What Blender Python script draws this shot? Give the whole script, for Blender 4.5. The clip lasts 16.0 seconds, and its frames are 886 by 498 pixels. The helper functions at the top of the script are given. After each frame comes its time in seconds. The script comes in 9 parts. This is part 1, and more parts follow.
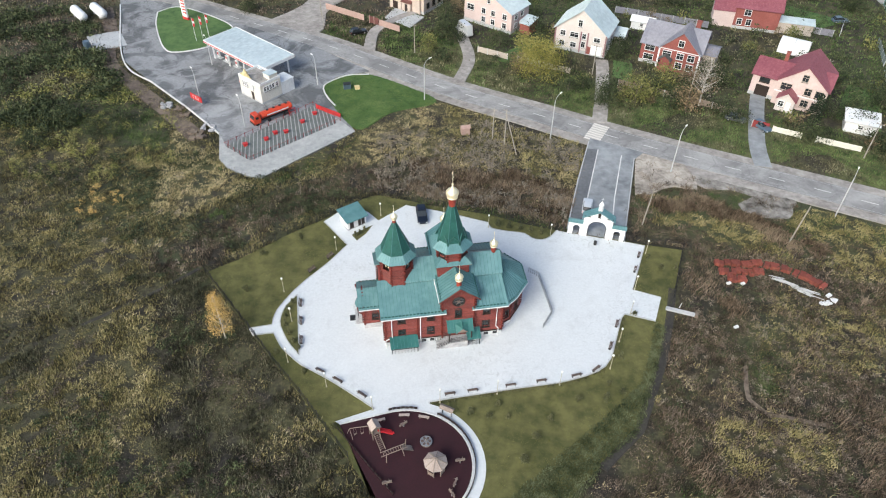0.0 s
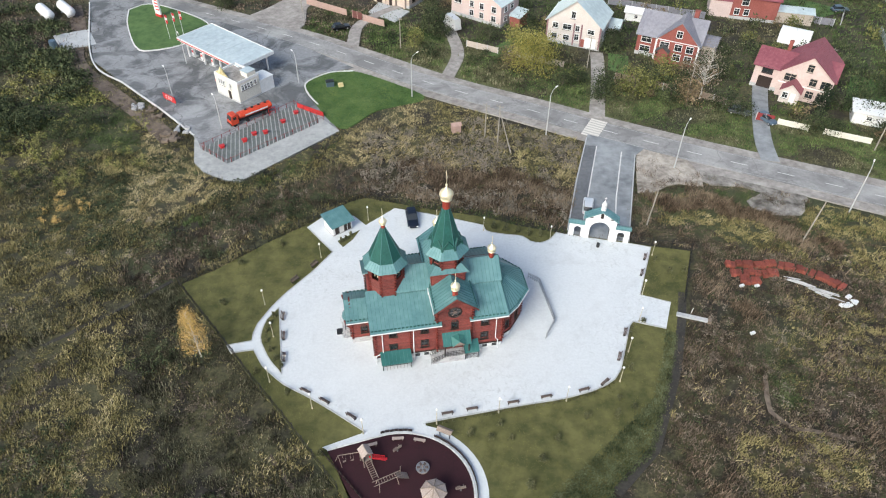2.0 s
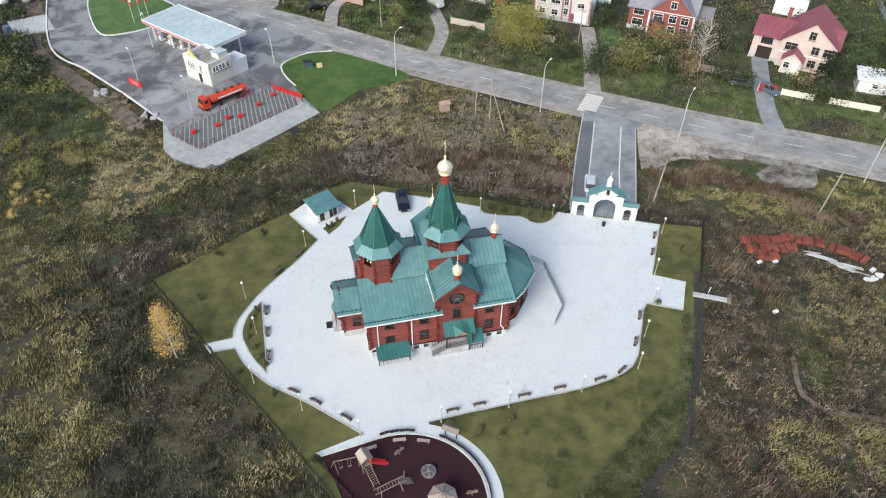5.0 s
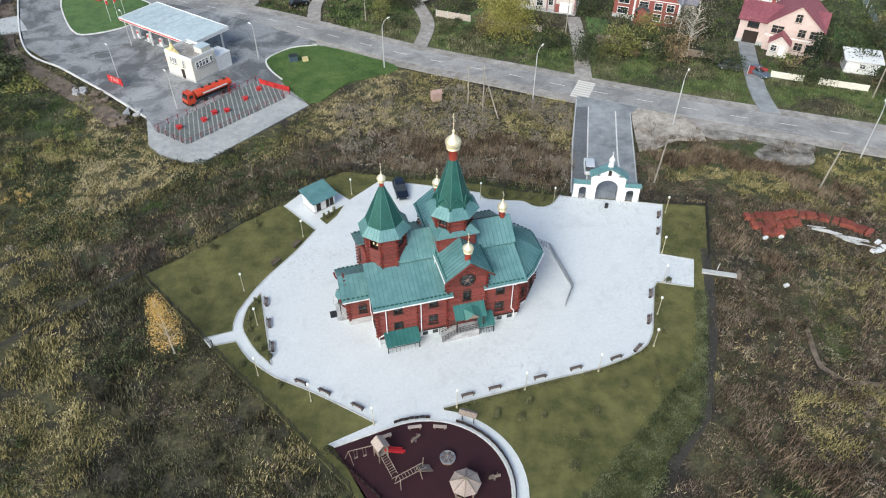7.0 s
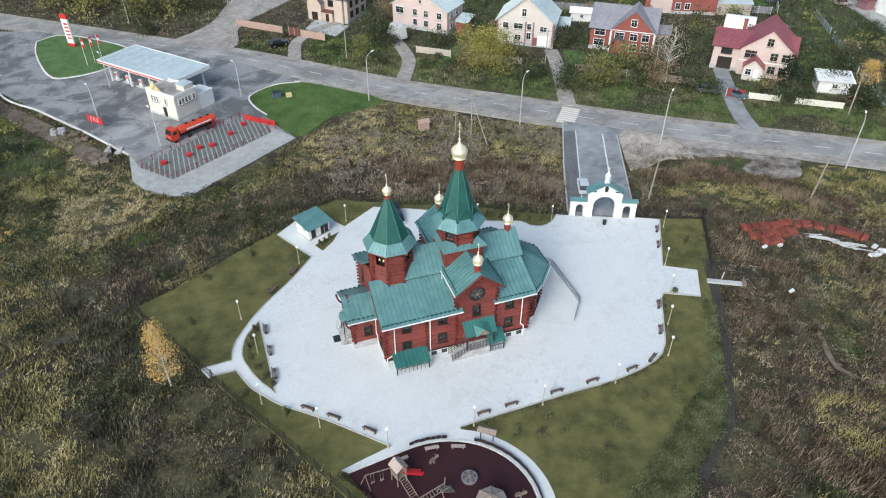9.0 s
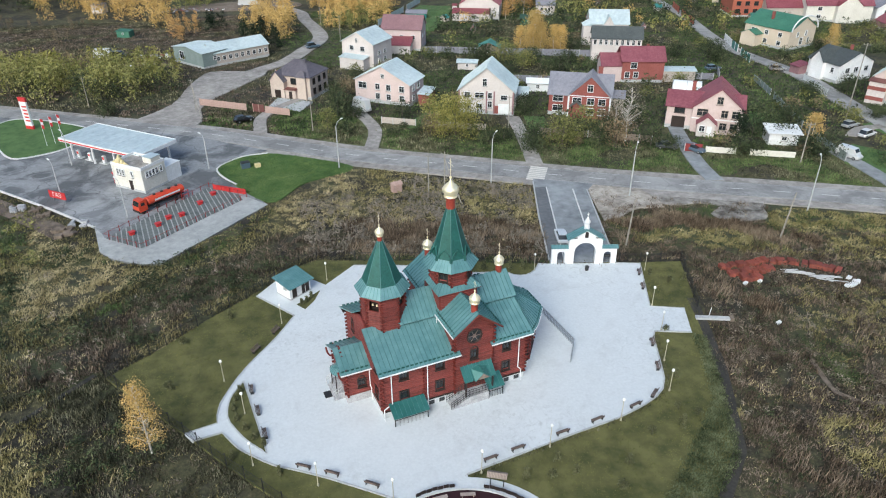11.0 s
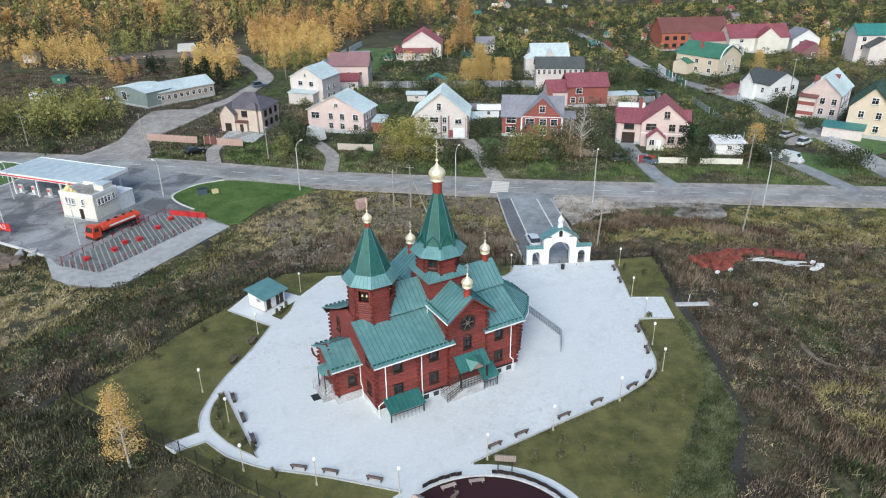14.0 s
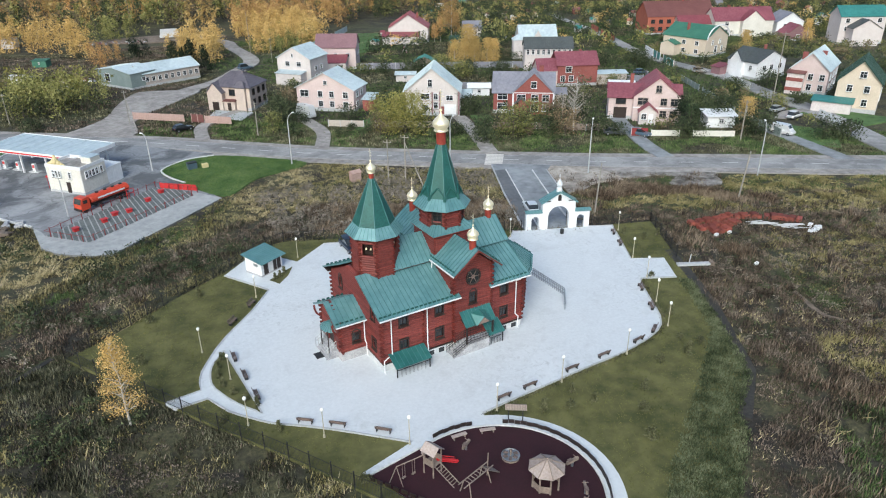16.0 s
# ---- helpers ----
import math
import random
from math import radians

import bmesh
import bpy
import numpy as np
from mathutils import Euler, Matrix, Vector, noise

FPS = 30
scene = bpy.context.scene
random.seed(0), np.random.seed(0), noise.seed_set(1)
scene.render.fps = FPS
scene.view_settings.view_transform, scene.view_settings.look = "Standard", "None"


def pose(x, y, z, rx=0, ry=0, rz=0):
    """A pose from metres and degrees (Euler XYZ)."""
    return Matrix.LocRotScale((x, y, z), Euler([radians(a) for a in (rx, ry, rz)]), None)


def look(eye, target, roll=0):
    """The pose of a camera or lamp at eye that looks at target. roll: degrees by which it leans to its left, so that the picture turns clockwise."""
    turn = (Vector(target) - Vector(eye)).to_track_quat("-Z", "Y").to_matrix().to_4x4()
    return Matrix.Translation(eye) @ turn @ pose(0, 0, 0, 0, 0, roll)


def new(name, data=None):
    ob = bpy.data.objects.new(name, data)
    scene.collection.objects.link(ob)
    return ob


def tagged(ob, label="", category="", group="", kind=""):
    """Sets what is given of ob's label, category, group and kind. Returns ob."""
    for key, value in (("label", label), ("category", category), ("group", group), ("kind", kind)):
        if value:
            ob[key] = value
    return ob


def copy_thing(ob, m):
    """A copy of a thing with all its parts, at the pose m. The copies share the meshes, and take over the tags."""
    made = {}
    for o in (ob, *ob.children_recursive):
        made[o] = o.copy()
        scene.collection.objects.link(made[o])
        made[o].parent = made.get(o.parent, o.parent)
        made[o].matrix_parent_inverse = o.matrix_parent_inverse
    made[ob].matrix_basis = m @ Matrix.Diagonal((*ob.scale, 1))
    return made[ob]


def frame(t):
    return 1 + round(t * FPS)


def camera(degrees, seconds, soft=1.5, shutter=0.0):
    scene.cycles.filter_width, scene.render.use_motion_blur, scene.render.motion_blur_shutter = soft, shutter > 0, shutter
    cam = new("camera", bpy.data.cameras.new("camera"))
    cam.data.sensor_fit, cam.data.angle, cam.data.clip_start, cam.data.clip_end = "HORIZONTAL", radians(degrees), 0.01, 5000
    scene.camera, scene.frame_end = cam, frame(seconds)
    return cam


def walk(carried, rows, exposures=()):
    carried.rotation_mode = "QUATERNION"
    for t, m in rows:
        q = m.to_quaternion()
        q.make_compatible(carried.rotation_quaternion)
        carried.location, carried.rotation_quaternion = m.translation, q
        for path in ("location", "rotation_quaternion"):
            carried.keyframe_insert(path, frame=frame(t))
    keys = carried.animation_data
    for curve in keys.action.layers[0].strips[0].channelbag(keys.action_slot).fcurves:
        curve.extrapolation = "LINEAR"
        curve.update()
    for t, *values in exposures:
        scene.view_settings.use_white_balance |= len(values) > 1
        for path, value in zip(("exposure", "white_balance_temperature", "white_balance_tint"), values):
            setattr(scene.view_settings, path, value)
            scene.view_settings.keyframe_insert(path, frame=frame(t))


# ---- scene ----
cam = camera(65.06, 16.0, 1.1)
PATH = [
    (0, (-1.105, 6.324, 78.649), (-1.091, 7.799, 77.298), 0.69),
    (0.5, (-1.280, 7.940, 77.422), (-1.262, 9.416, 76.072), 0.69),
    (1, (-1.451, 9.531, 76.199), (-1.423, 11.008, 74.851), 0.66),
    (1.5, (-1.621, 11.072, 74.984), (-1.582, 12.549, 73.636), 0.60),
    (2, (-1.793, 12.509, 73.782), (-1.744, 13.987, 72.435), 0.54),
    (2.5, (-1.982, 13.788, 72.595), (-1.923, 15.267, 71.250), 0.53),
    (3, (-2.214, 14.856, 71.426), (-2.143, 16.335, 70.082), 0.65),
    (3.5, (-2.532, 15.701, 70.267), (-2.450, 17.179, 68.922), 0.61),
    (4, (-2.933, 16.349, 69.122), (-2.843, 17.825, 67.776), 0.58),
    (4.5, (-3.401, 16.845, 67.988), (-3.303, 18.319, 66.640), 0.50),
    (5, (-3.903, 17.263, 66.860), (-3.795, 18.733, 65.509), 0.35),
    (7.5, (-8.755, 17.107, 61.441), (-8.552, 18.607, 60.133), 0.27),
    (8, (-9.793, 16.940, 60.285), (-9.567, 18.459, 59.004), 0.16),
    (8.5, (-10.833, 16.770, 59.135), (-10.582, 18.312, 57.887), 0.11),
    (11, (-16.435, 15.852, 53.067), (-15.993, 17.529, 52.071), -0.24),
    (11.5, (-17.484, 15.775, 51.917), (-16.995, 17.472, 50.979), -0.30),
    (12, (-18.525, 15.685, 50.755), (-17.995, 17.401, 49.876), -0.34),
    (12.5, (-19.500, 15.582, 49.583), (-18.954, 17.308, 48.734), -0.40),
    (13, (-20.377, 15.503, 48.425), (-19.816, 17.223, 47.573), -0.46),
    (13.5, (-21.180, 15.436, 47.277), (-20.575, 17.140, 46.424), -0.49),
    (14, (-21.924, 15.373, 46.121), (-21.294, 17.068, 45.265), -0.56),
    (14.5, (-22.584, 15.329, 44.975), (-21.941, 17.017, 44.117), -0.54),
    (15, (-23.183, 15.301, 43.826), (-22.528, 16.984, 42.967), -0.55),
    (15.5, (-23.756, 15.309, 42.680), (-23.091, 16.987, 41.819), -0.52),
    (16, (-24.329, 15.357, 41.552), (-23.655, 17.031, 40.689), -0.54),
]
walk(cam, [(t, look(eye, target, roll)) for t, eye, target, roll in PATH],
     [(0, 0.54, 6500, 10), (5, 0.46, 6420, 9), (8, 0.41, 6300, 8), (11, 0.28, 6080, 7.5), (16, 0.28, 6030, 8)])

# ---- sky, sun ----
world = bpy.data.worlds.new("sky")
scene.world = world
world.use_nodes = True
wn = world.node_tree.nodes
sky = wn.new("ShaderNodeTexSky")
sky.sky_type = "NISHITA"
sky.sun_disc = False
sky.sun_elevation, sky.sun_rotation = radians(32), radians(215)
sky.air_density, sky.dust_density, sky.ozone_density = 1.0, 3.0, 1.0
wn["Background"].inputs["Strength"].default_value = 0.137
world.node_tree.links.new(sky.outputs["Color"], wn["Background"].inputs["Color"])
sun = new("sun", bpy.data.lights.new("sun", "SUN"))
sun.data.energy, sun.data.angle, sun.data.color = 2.0, radians(32), (0.92, 0.97, 0.91)
sun.matrix_world = look((-40, -60, 62), (0, 0, 0))


# ---- materials ----
def noise_node(nt, co, scale, detail=6, rough=0.6, distort=0.0):
    n = nt.nodes.new("ShaderNodeTexNoise")
    n.inputs["Scale"].default_value, n.inputs["Detail"].default_value = scale, detail
    n.inputs["Roughness"].default_value, n.inputs["Distortion"].default_value = rough, distort
    nt.links.new(co, n.inputs["Vector"])
    return n.outputs["Fac"]


def ramp_node(nt, fac, stops):
    r = nt.nodes.new("ShaderNodeValToRGB")
    e = r.color_ramp.elements
    while len(e) < len(stops):
        e.new(0.5)
    for k, (p, c) in zip(e, stops):
        k.position, k.color = p, (*c, 1)
    nt.links.new(fac, r.inputs["Fac"])
    return r.outputs["Color"]


def mix_node(nt, fac, a, b, mode="MIX"):
    m = nt.nodes.new("ShaderNodeMix")
    m.data_type, m.blend_type = "RGBA", mode
    for sock, val in ((m.inputs["Factor"], fac), (m.inputs[6], a), (m.inputs[7], b)):
        if isinstance(val, (int, float)):
            sock.default_value = val
        elif isinstance(val, tuple):
            sock.default_value = (*val, 1)
        else:
            nt.links.new(val, sock)
    return m.outputs[2]


def base_mat(name, rough=0.8, metal=0.0):
    m = bpy.data.materials.new(name)
    m.use_nodes = True
    nt = m.node_tree
    b = nt.nodes["Principled BSDF"]
    b.inputs["Roughness"].default_value, b.inputs["Metallic"].default_value = rough, metal
    co = nt.nodes.new("ShaderNodeTexCoord").outputs["Object"]
    return m, nt, b, co


def bump(nt, b, height, strength, dist=0.05):
    n = nt.nodes.new("ShaderNodeBump")
    n.inputs["Strength"].default_value, n.inputs["Distance"].default_value = strength, dist
    nt.links.new(height, n.inputs["Height"])
    nt.links.new(n.outputs["Normal"], b.inputs["Normal"])


def mat(name, dark, light, scale=3.0, rough=0.8, metal=0.0, relief=0.15, vary=0.0, big=0.12, island=0.0):
    """Two colours mixed by a fine and a coarse noise; vary / island: brightness by object / by loose piece."""
    m, nt, b, co = base_mat(name, rough, metal)
    fine = noise_node(nt, co, scale)
    coarse = noise_node(nt, co, scale * big, 4)
    mixed = nt.nodes.new("ShaderNodeMath")
    mixed.operation = "MULTIPLY_ADD"
    nt.links.new(fine, mixed.inputs[0])
    mixed.inputs[1].default_value = 0.55
    half = nt.nodes.new("ShaderNodeMath")
    half.operation = "MULTIPLY"
    half.inputs[1].default_value = 0.45
    nt.links.new(coarse, half.inputs[0])
    nt.links.new(half.outputs[0], mixed.inputs[2])
    col = ramp_node(nt, mixed.outputs[0], [(0.36, dark), (0.62, light)])
    for amount, kind in ((vary, "o"), (island, "i")):
        if amount:
            src = nt.nodes.new("ShaderNodeObjectInfo").outputs["Random"] if kind == "o" else nt.nodes.new("ShaderNodeNewGeometry").outputs["Random Per Island"]
            g = ramp_node(nt, src, [(0.0, (1 - amount,) * 3), (1.0, (1 + amount,) * 3)])
            col = mix_node(nt, 1.0, col, g, "MULTIPLY")
    nt.links.new(col, b.inputs["Base Color"])
    if relief:
        bump(nt, b, fine, relief)
    return m


def leaf_mat(name, stops, rough=0.7, slow_scale=0.35):
    """Foliage: colour by loose leaf piece and by a slow noise over the plant."""
    m, nt, b, co = base_mat(name, rough)
    isl = nt.nodes.new("ShaderNodeNewGeometry").outputs["Random Per Island"]
    slow = noise_node(nt, co, slow_scale, 5)
    add = nt.nodes.new("ShaderNodeMath")
    add.operation = "MULTIPLY_ADD"
    add.inputs[1].default_value = 0.5
    nt.links.new(isl, add.inputs[0])
    half = nt.nodes.new("ShaderNodeMath")
    half.operation = "MULTIPLY"
    half.inputs[1].default_value = 0.52
    nt.links.new(ramp_node(nt, slow, [(0.34, (0, 0, 0)), (0.66, (1, 1, 1))]), half.inputs[0])
    nt.links.new(half.outputs[0], add.inputs[2])
    col = ramp_node(nt, add.outputs[0], stops)
    rnd = nt.nodes.new("ShaderNodeObjectInfo").outputs["Random"]
    col = mix_node(nt, 1.0, col, ramp_node(nt, rnd, [(0, (0.78, 0.78, 0.78)), (1, (1.2, 1.15, 1.1))]), "MULTIPLY")
    nt.links.new(col, b.inputs["Base Color"])
    b.inputs["Specular IOR Level"].default_value = 0.2
    return m


def glass_mat(name, tint):
    m, nt, b, co = base_mat(name, 0.06)
    b.inputs["Base Color"].default_value = (*tint, 1)
    b.inputs["Coat Weight"].default_value = 0.6
    return m


def paved_mat(name, dark, light, stain, crack=0.3):
    """Worn asphalt: fine grain, broad dark stains and thin cracks."""
    m, nt, b, co = base_mat(name, 0.8)
    fine, mid, broad = noise_node(nt, co, 1.6, 8, 0.7), noise_node(nt, co, 0.16, 5, 0.6, 0.8), noise_node(nt, co, 0.05, 4, 0.6, 1.2)
    base = ramp_node(nt, fine, [(0.3, dark), (0.7, light)])
    wear = mix_node(nt, ramp_node(nt, mid, [(0.45, (0, 0, 0)), (0.58, (0.8, 0.8, 0.8))]), base, stain)
    pale = mix_node(nt, ramp_node(nt, broad, [(0.5, (0, 0, 0)), (0.7, (0.55, 0.55, 0.55))]), wear, tuple(min(1, c * 1.35) for c in light))
    v = nt.nodes.new("ShaderNodeTexVoronoi")
    v.feature = "DISTANCE_TO_EDGE"
    v.inputs["Scale"].default_value = 0.13
    w = nt.nodes.new("ShaderNodeVectorMath")
    w.operation = "ADD"
    nt.links.new(co, w.inputs[0])
    n = nt.nodes.new("ShaderNodeTexNoise")
    n.inputs["Scale"].default_value = 0.35
    nt.links.new(co, n.inputs["Vector"])
    k = nt.nodes.new("ShaderNodeVectorMath")
    k.operation = "SCALE"
    k.inputs["Scale"].default_value = 4.0
    nt.links.new(n.outputs["Color"], k.inputs[0])
    nt.links.new(k.outputs[0], w.inputs[1])
    nt.links.new(w.outputs[0], v.inputs["Vector"])
    col = mix_node(nt, ramp_node(nt, v.outputs["Distance"], [(0.003, (crack,) * 3), (0.014, (0, 0, 0))]), pale, tuple(c * 0.35 for c in dark))
    nt.links.new(col, b.inputs["Base Color"])
    bump(nt, b, fine, 0.1)
    return m


def plaza_mat():
    """Pale concrete with broad faint stains."""
    m, nt, b, co = base_mat("plaza_concrete", 0.75)
    fine, mid, broad = noise_node(nt, co, 3.0, 8, 0.7), noise_node(nt, co, 0.35, 6, 0.7, 0.5), noise_node(nt, co, 0.09, 4, 0.6, 1.0)
    base = ramp_node(nt, fine, [(0.3, (0.56, 0.585, 0.605)), (0.7, (0.66, 0.685, 0.705))])
    one = mix_node(nt, ramp_node(nt, mid, [(0.52, (0, 0, 0)), (0.72, (0.6, 0.6, 0.6))]), base, (0.50, 0.515, 0.53))
    two = mix_node(nt, ramp_node(nt, broad, [(0.5, (0, 0, 0)), (0.68, (0.4, 0.4, 0.4))]), one, (0.70, 0.725, 0.745))
    drip = noise_node(nt, co, 0.9, 7, 0.75, 1.5)
    where = noise_node(nt, co, 0.045, 2, 0.5)
    mask = mix_node(nt, 1.0, ramp_node(nt, drip, [(0.52, (0, 0, 0)), (0.66, (0.8, 0.8, 0.8))]), ramp_node(nt, where, [(0.42, (0, 0, 0)), (0.58, (0.75, 0.75, 0.75))]), "MULTIPLY")
    three = mix_node(nt, mask, two, (0.40, 0.415, 0.42))
    nt.links.new(three, b.inputs["Base Color"])
    bump(nt, b, fine, 0.05)
    return m


M = {
    "forecourt": paved_mat("stained_forecourt", (0.20, 0.205, 0.212), (0.315, 0.32, 0.33), (0.075, 0.078, 0.083), 0.6),
    "worn_road": paved_mat("worn_road", (0.235, 0.23, 0.228), (0.36, 0.352, 0.345), (0.185, 0.182, 0.18)),
    "concrete": plaza_mat(),
    "kerb": mat("kerb_stone", (0.36, 0.37, 0.38), (0.52, 0.53, 0.54), 4, 0.85),
    "logs": mat("red_brown_logs", (0.125, 0.024, 0.019), (0.215, 0.046, 0.036), 3, 0.55, relief=0.2, island=0.22),
    "log_end": mat("dark_log_ends", (0.09, 0.014, 0.010), (0.17, 0.026, 0.018), 5, 0.6, island=0.25),
    "brick_drum": mat("red_drum", (0.22, 0.03, 0.02), (0.33, 0.055, 0.035), 5, 0.5),
    "roof": mat("teal_metal_roof", (0.095, 0.22, 0.23), (0.175, 0.33, 0.34), 0.9, 0.29, 0.15, relief=0.03),
    "roof_dark": mat("dark_teal_metal", (0.022, 0.115, 0.105), (0.05, 0.18, 0.165), 0.9, 0.3, 0.15, relief=0.03),
    "seam": mat("dark_roof_seam", (0.055, 0.155, 0.16), (0.085, 0.21, 0.215), 2, 0.45, 0.1, relief=0),
    "spire": mat("dark_green_shingle", (0.012, 0.078, 0.066), (0.026, 0.125, 0.110), 6, 0.45, 0.1, relief=0.4),
    "gold": mat("gold_leaf", (0.98, 0.84, 0.54), (1.0, 0.93, 0.72), 4, 0.34, 0.55, relief=0.02),
    "stone": mat("grey_plinth_stone", (0.24, 0.24, 0.25), (0.50, 0.50, 0.51), 6, 0.85, relief=0.3),
    "plinth_paint": mat("pale_plinth", (0.42, 0.44, 0.45), (0.66, 0.67, 0.68), 5, 0.85, relief=0.25),
    "white": mat("white_paint", (0.66, 0.67, 0.68), (0.82, 0.83, 0.84), 2, 0.6, relief=0.03),
    "frame_dark": mat("dark_brown_frame", (0.016, 0.010, 0.008), (0.035, 0.022, 0.018), 5, 0.5),
    "pane": glass_mat("dark_pane", (0.025, 0.030, 0.034)),
    "steel": mat("galvanised_steel", (0.35, 0.36, 0.37), (0.52, 0.53, 0.54), 5, 0.4, 0.8, relief=0.02),
    "iron": mat("black_iron", (0.012, 0.012, 0.013), (0.03, 0.03, 0.03), 8, 0.5),
    "globe": mat("opal_globe", (0.85, 0.85, 0.83), (0.92, 0.92, 0.9), 2, 0.25, relief=0),
    "wood": mat("weathered_wood", (0.17, 0.13, 0.105), (0.30, 0.24, 0.20), 6, 0.75, relief=0.2),
    "bench_wood": mat("bench_boards", (0.10, 0.07, 0.06), (0.20, 0.15, 0.13), 6, 0.7, relief=0.2),
    "rubber": mat("maroon_rubber", (0.019, 0.0028, 0.0062), (0.033, 0.0046, 0.0098), 5, 0.9, relief=0.15),
    "red_plastic": mat("red_plastic", (0.55, 0.02, 0.025), (0.70, 0.035, 0.04), 2, 0.35, relief=0),
    "asphalt": mat("old_asphalt", (0.15, 0.152, 0.158), (0.33, 0.328, 0.325), 0.6, 0.9, relief=0.1, big=0.12),
    "asphalt_new": mat("newer_asphalt", (0.155, 0.165, 0.175), (0.33, 0.345, 0.36), 0.55, 0.8, relief=0.1, big=0.2),
    "shoulder": mat("gravel_shoulder", (0.20, 0.182, 0.168), (0.41, 0.38, 0.355), 0.9, 0.95, relief=0.3, big=0.2),
    "mark": mat("road_paint", (0.50, 0.50, 0.49), (0.75, 0.75, 0.74), 3, 0.7, relief=0.05),
    "zebra": mat("zebra_paint", (0.55, 0.52, 0.48), (0.78, 0.74, 0.68), 3, 0.7, relief=0.05),
    "lawn": mat("autumn_lawn", (0.054, 0.060, 0.017), (0.142, 0.134, 0.047), 0.55, 0.95, relief=0.4, big=0.25),
    "green_lawn": mat("green_lawn", (0.042, 0.092, 0.026), (0.10, 0.175, 0.054), 0.7, 0.95, relief=0.4),
    "earth": mat("bare_earth", (0.10, 0.075, 0.055), (0.24, 0.19, 0.15), 1.5, 0.95, relief=0.4),
    "post_paint": mat("cream_post_paint", (0.40, 0.36, 0.25), (0.55, 0.51, 0.40), 5, 0.5),
    "tyre": mat("tyre_rubber", (0.012, 0.012, 0.012), (0.025, 0.025, 0.025), 5, 0.8),
}


# ---- shape helpers ----
LAND = 0.48


def H(x, y):
    """Height of the land, which is level."""
    return LAND


def site(x, y):
    """From the grid on which the plan is drawn, whose far squares are drawn too large, to true metres. Takes numbers or arrays."""
    w = 1 + 1.03889e-04 * x + 2.45847e-03 * y
    return (1.18219 * x + 0.00984 * y + -0.3723) / w, (0.01223 * x + 1.24266 * y + -3.0941) / w


def site_size(x, y):
    """How many true metres one metre of the grid is at a place, across the line of sight from the square."""
    dx, dy = y - 14.0, -(x + 10.0)
    k = 0.5 / (dx * dx + dy * dy) ** 0.5
    (x0, y0), (x1, y1) = site(x - dx * k, y - dy * k), site(x + dx * k, y + dy * k)
    return ((x1 - x0) ** 2 + (y1 - y0) ** 2) ** 0.5


def put(x, y, dz=0.0, turn=0.0):
    """A pose on the land, in true metres."""
    return pose(x, y, LAND + dz, 0, 0, turn)


def at(x, y, dz=0.0, turn=0.0, size=None):
    """A pose on the land from a place and heading on the grid; size: 1 for things given in true metres."""
    c, d = math.cos(radians(turn)) * 0.5, math.sin(radians(turn)) * 0.5
    (x0, y0), (x1, y1) = site(x - c, y - d), site(x + c, y + d)
    return put(*site(x, y), dz, math.degrees(math.atan2(y1 - y0, x1 - x0))) @ Matrix.Scale(site_size(x, y) if size is None else size, 4)


def finish(bm, name, material, smooth=False):
    me = bpy.data.meshes.new(name)
    bm.normal_update()
    bm.to_mesh(me)
    bm.free()
    for m in (material if isinstance(material, (list, tuple)) else [material]):
        me.materials.append(M[m] if isinstance(m, str) else m)
    if smooth:
        for f in me.polygons:
            f.use_smooth = True
    return me


def part(name, bm, material, parent, label="", smooth=False):
    ob = new(name, finish(bm, name, material, smooth))
    ob.parent = parent
    return tagged(ob, label) if label else ob


def roofing(name, slopes, parent, material="roof", seam="seam", thick=0.12, step=0.5, rib=0.05, guards=False, label=""):
    """Each slope a part, with its seams and snow guards as joined small pieces under it."""
    for q in slopes:
        bm, sm, gm = bm_new(), bm_new(), bm_new()
        roof_slope(bm, *q, thick=thick, step=step, rib=rib, seams=sm, guards=gm if guards else None)
        ob = part(name, bm, material, parent, label)
        tagged(part("seams", sm, seam, ob), kind="stuff")
        if guards:
            tagged(part("snow_guard_rail", gm, "spire", ob), kind="stuff")
        else:
            gm.free()


def part_of(name, me, parent, m=None):
    """A part that shares its mesh with others."""
    ob = new(name, me)
    ob.parent = parent
    if m is not None:
        ob.matrix_basis = m
    return ob


def thing(name, label, category, m=None, group="", kind=""):
    ob = new(name)
    ob.empty_display_size = 0.3
    if m is not None:
        ob.matrix_basis = m
    return tagged(ob, label, category, group, kind)


def solid(name, bm, material, label, category, m=None, group="", kind="", smooth=False):
    ob = new(name, finish(bm, name, material, smooth))
    if m is not None:
        ob.matrix_basis = m
    return tagged(ob, label, category, group, kind)


def bm_new():
    return bmesh.new()


def box(bm, c, s, turn=0.0, mi=0):
    ca, sa = math.cos(radians(turn)), math.sin(radians(turn))
    vs = []
    for dz in (-0.5, 0.5):
        for dx, dy in ((-0.5, -0.5), (0.5, -0.5), (0.5, 0.5), (-0.5, 0.5)):
            x, y = dx * s[0], dy * s[1]
            vs.append(bm.verts.new((c[0] + x * ca - y * sa, c[1] + x * sa + y * ca, c[2] + dz * s[2])))
    for q in ((3, 2, 1, 0), (4, 5, 6, 7), (0, 1, 5, 4), (1, 2, 6, 5), (2, 3, 7, 6), (3, 0, 4, 7)):
        bm.faces.new([vs[i] for i in q]).material_index = mi
    return bm


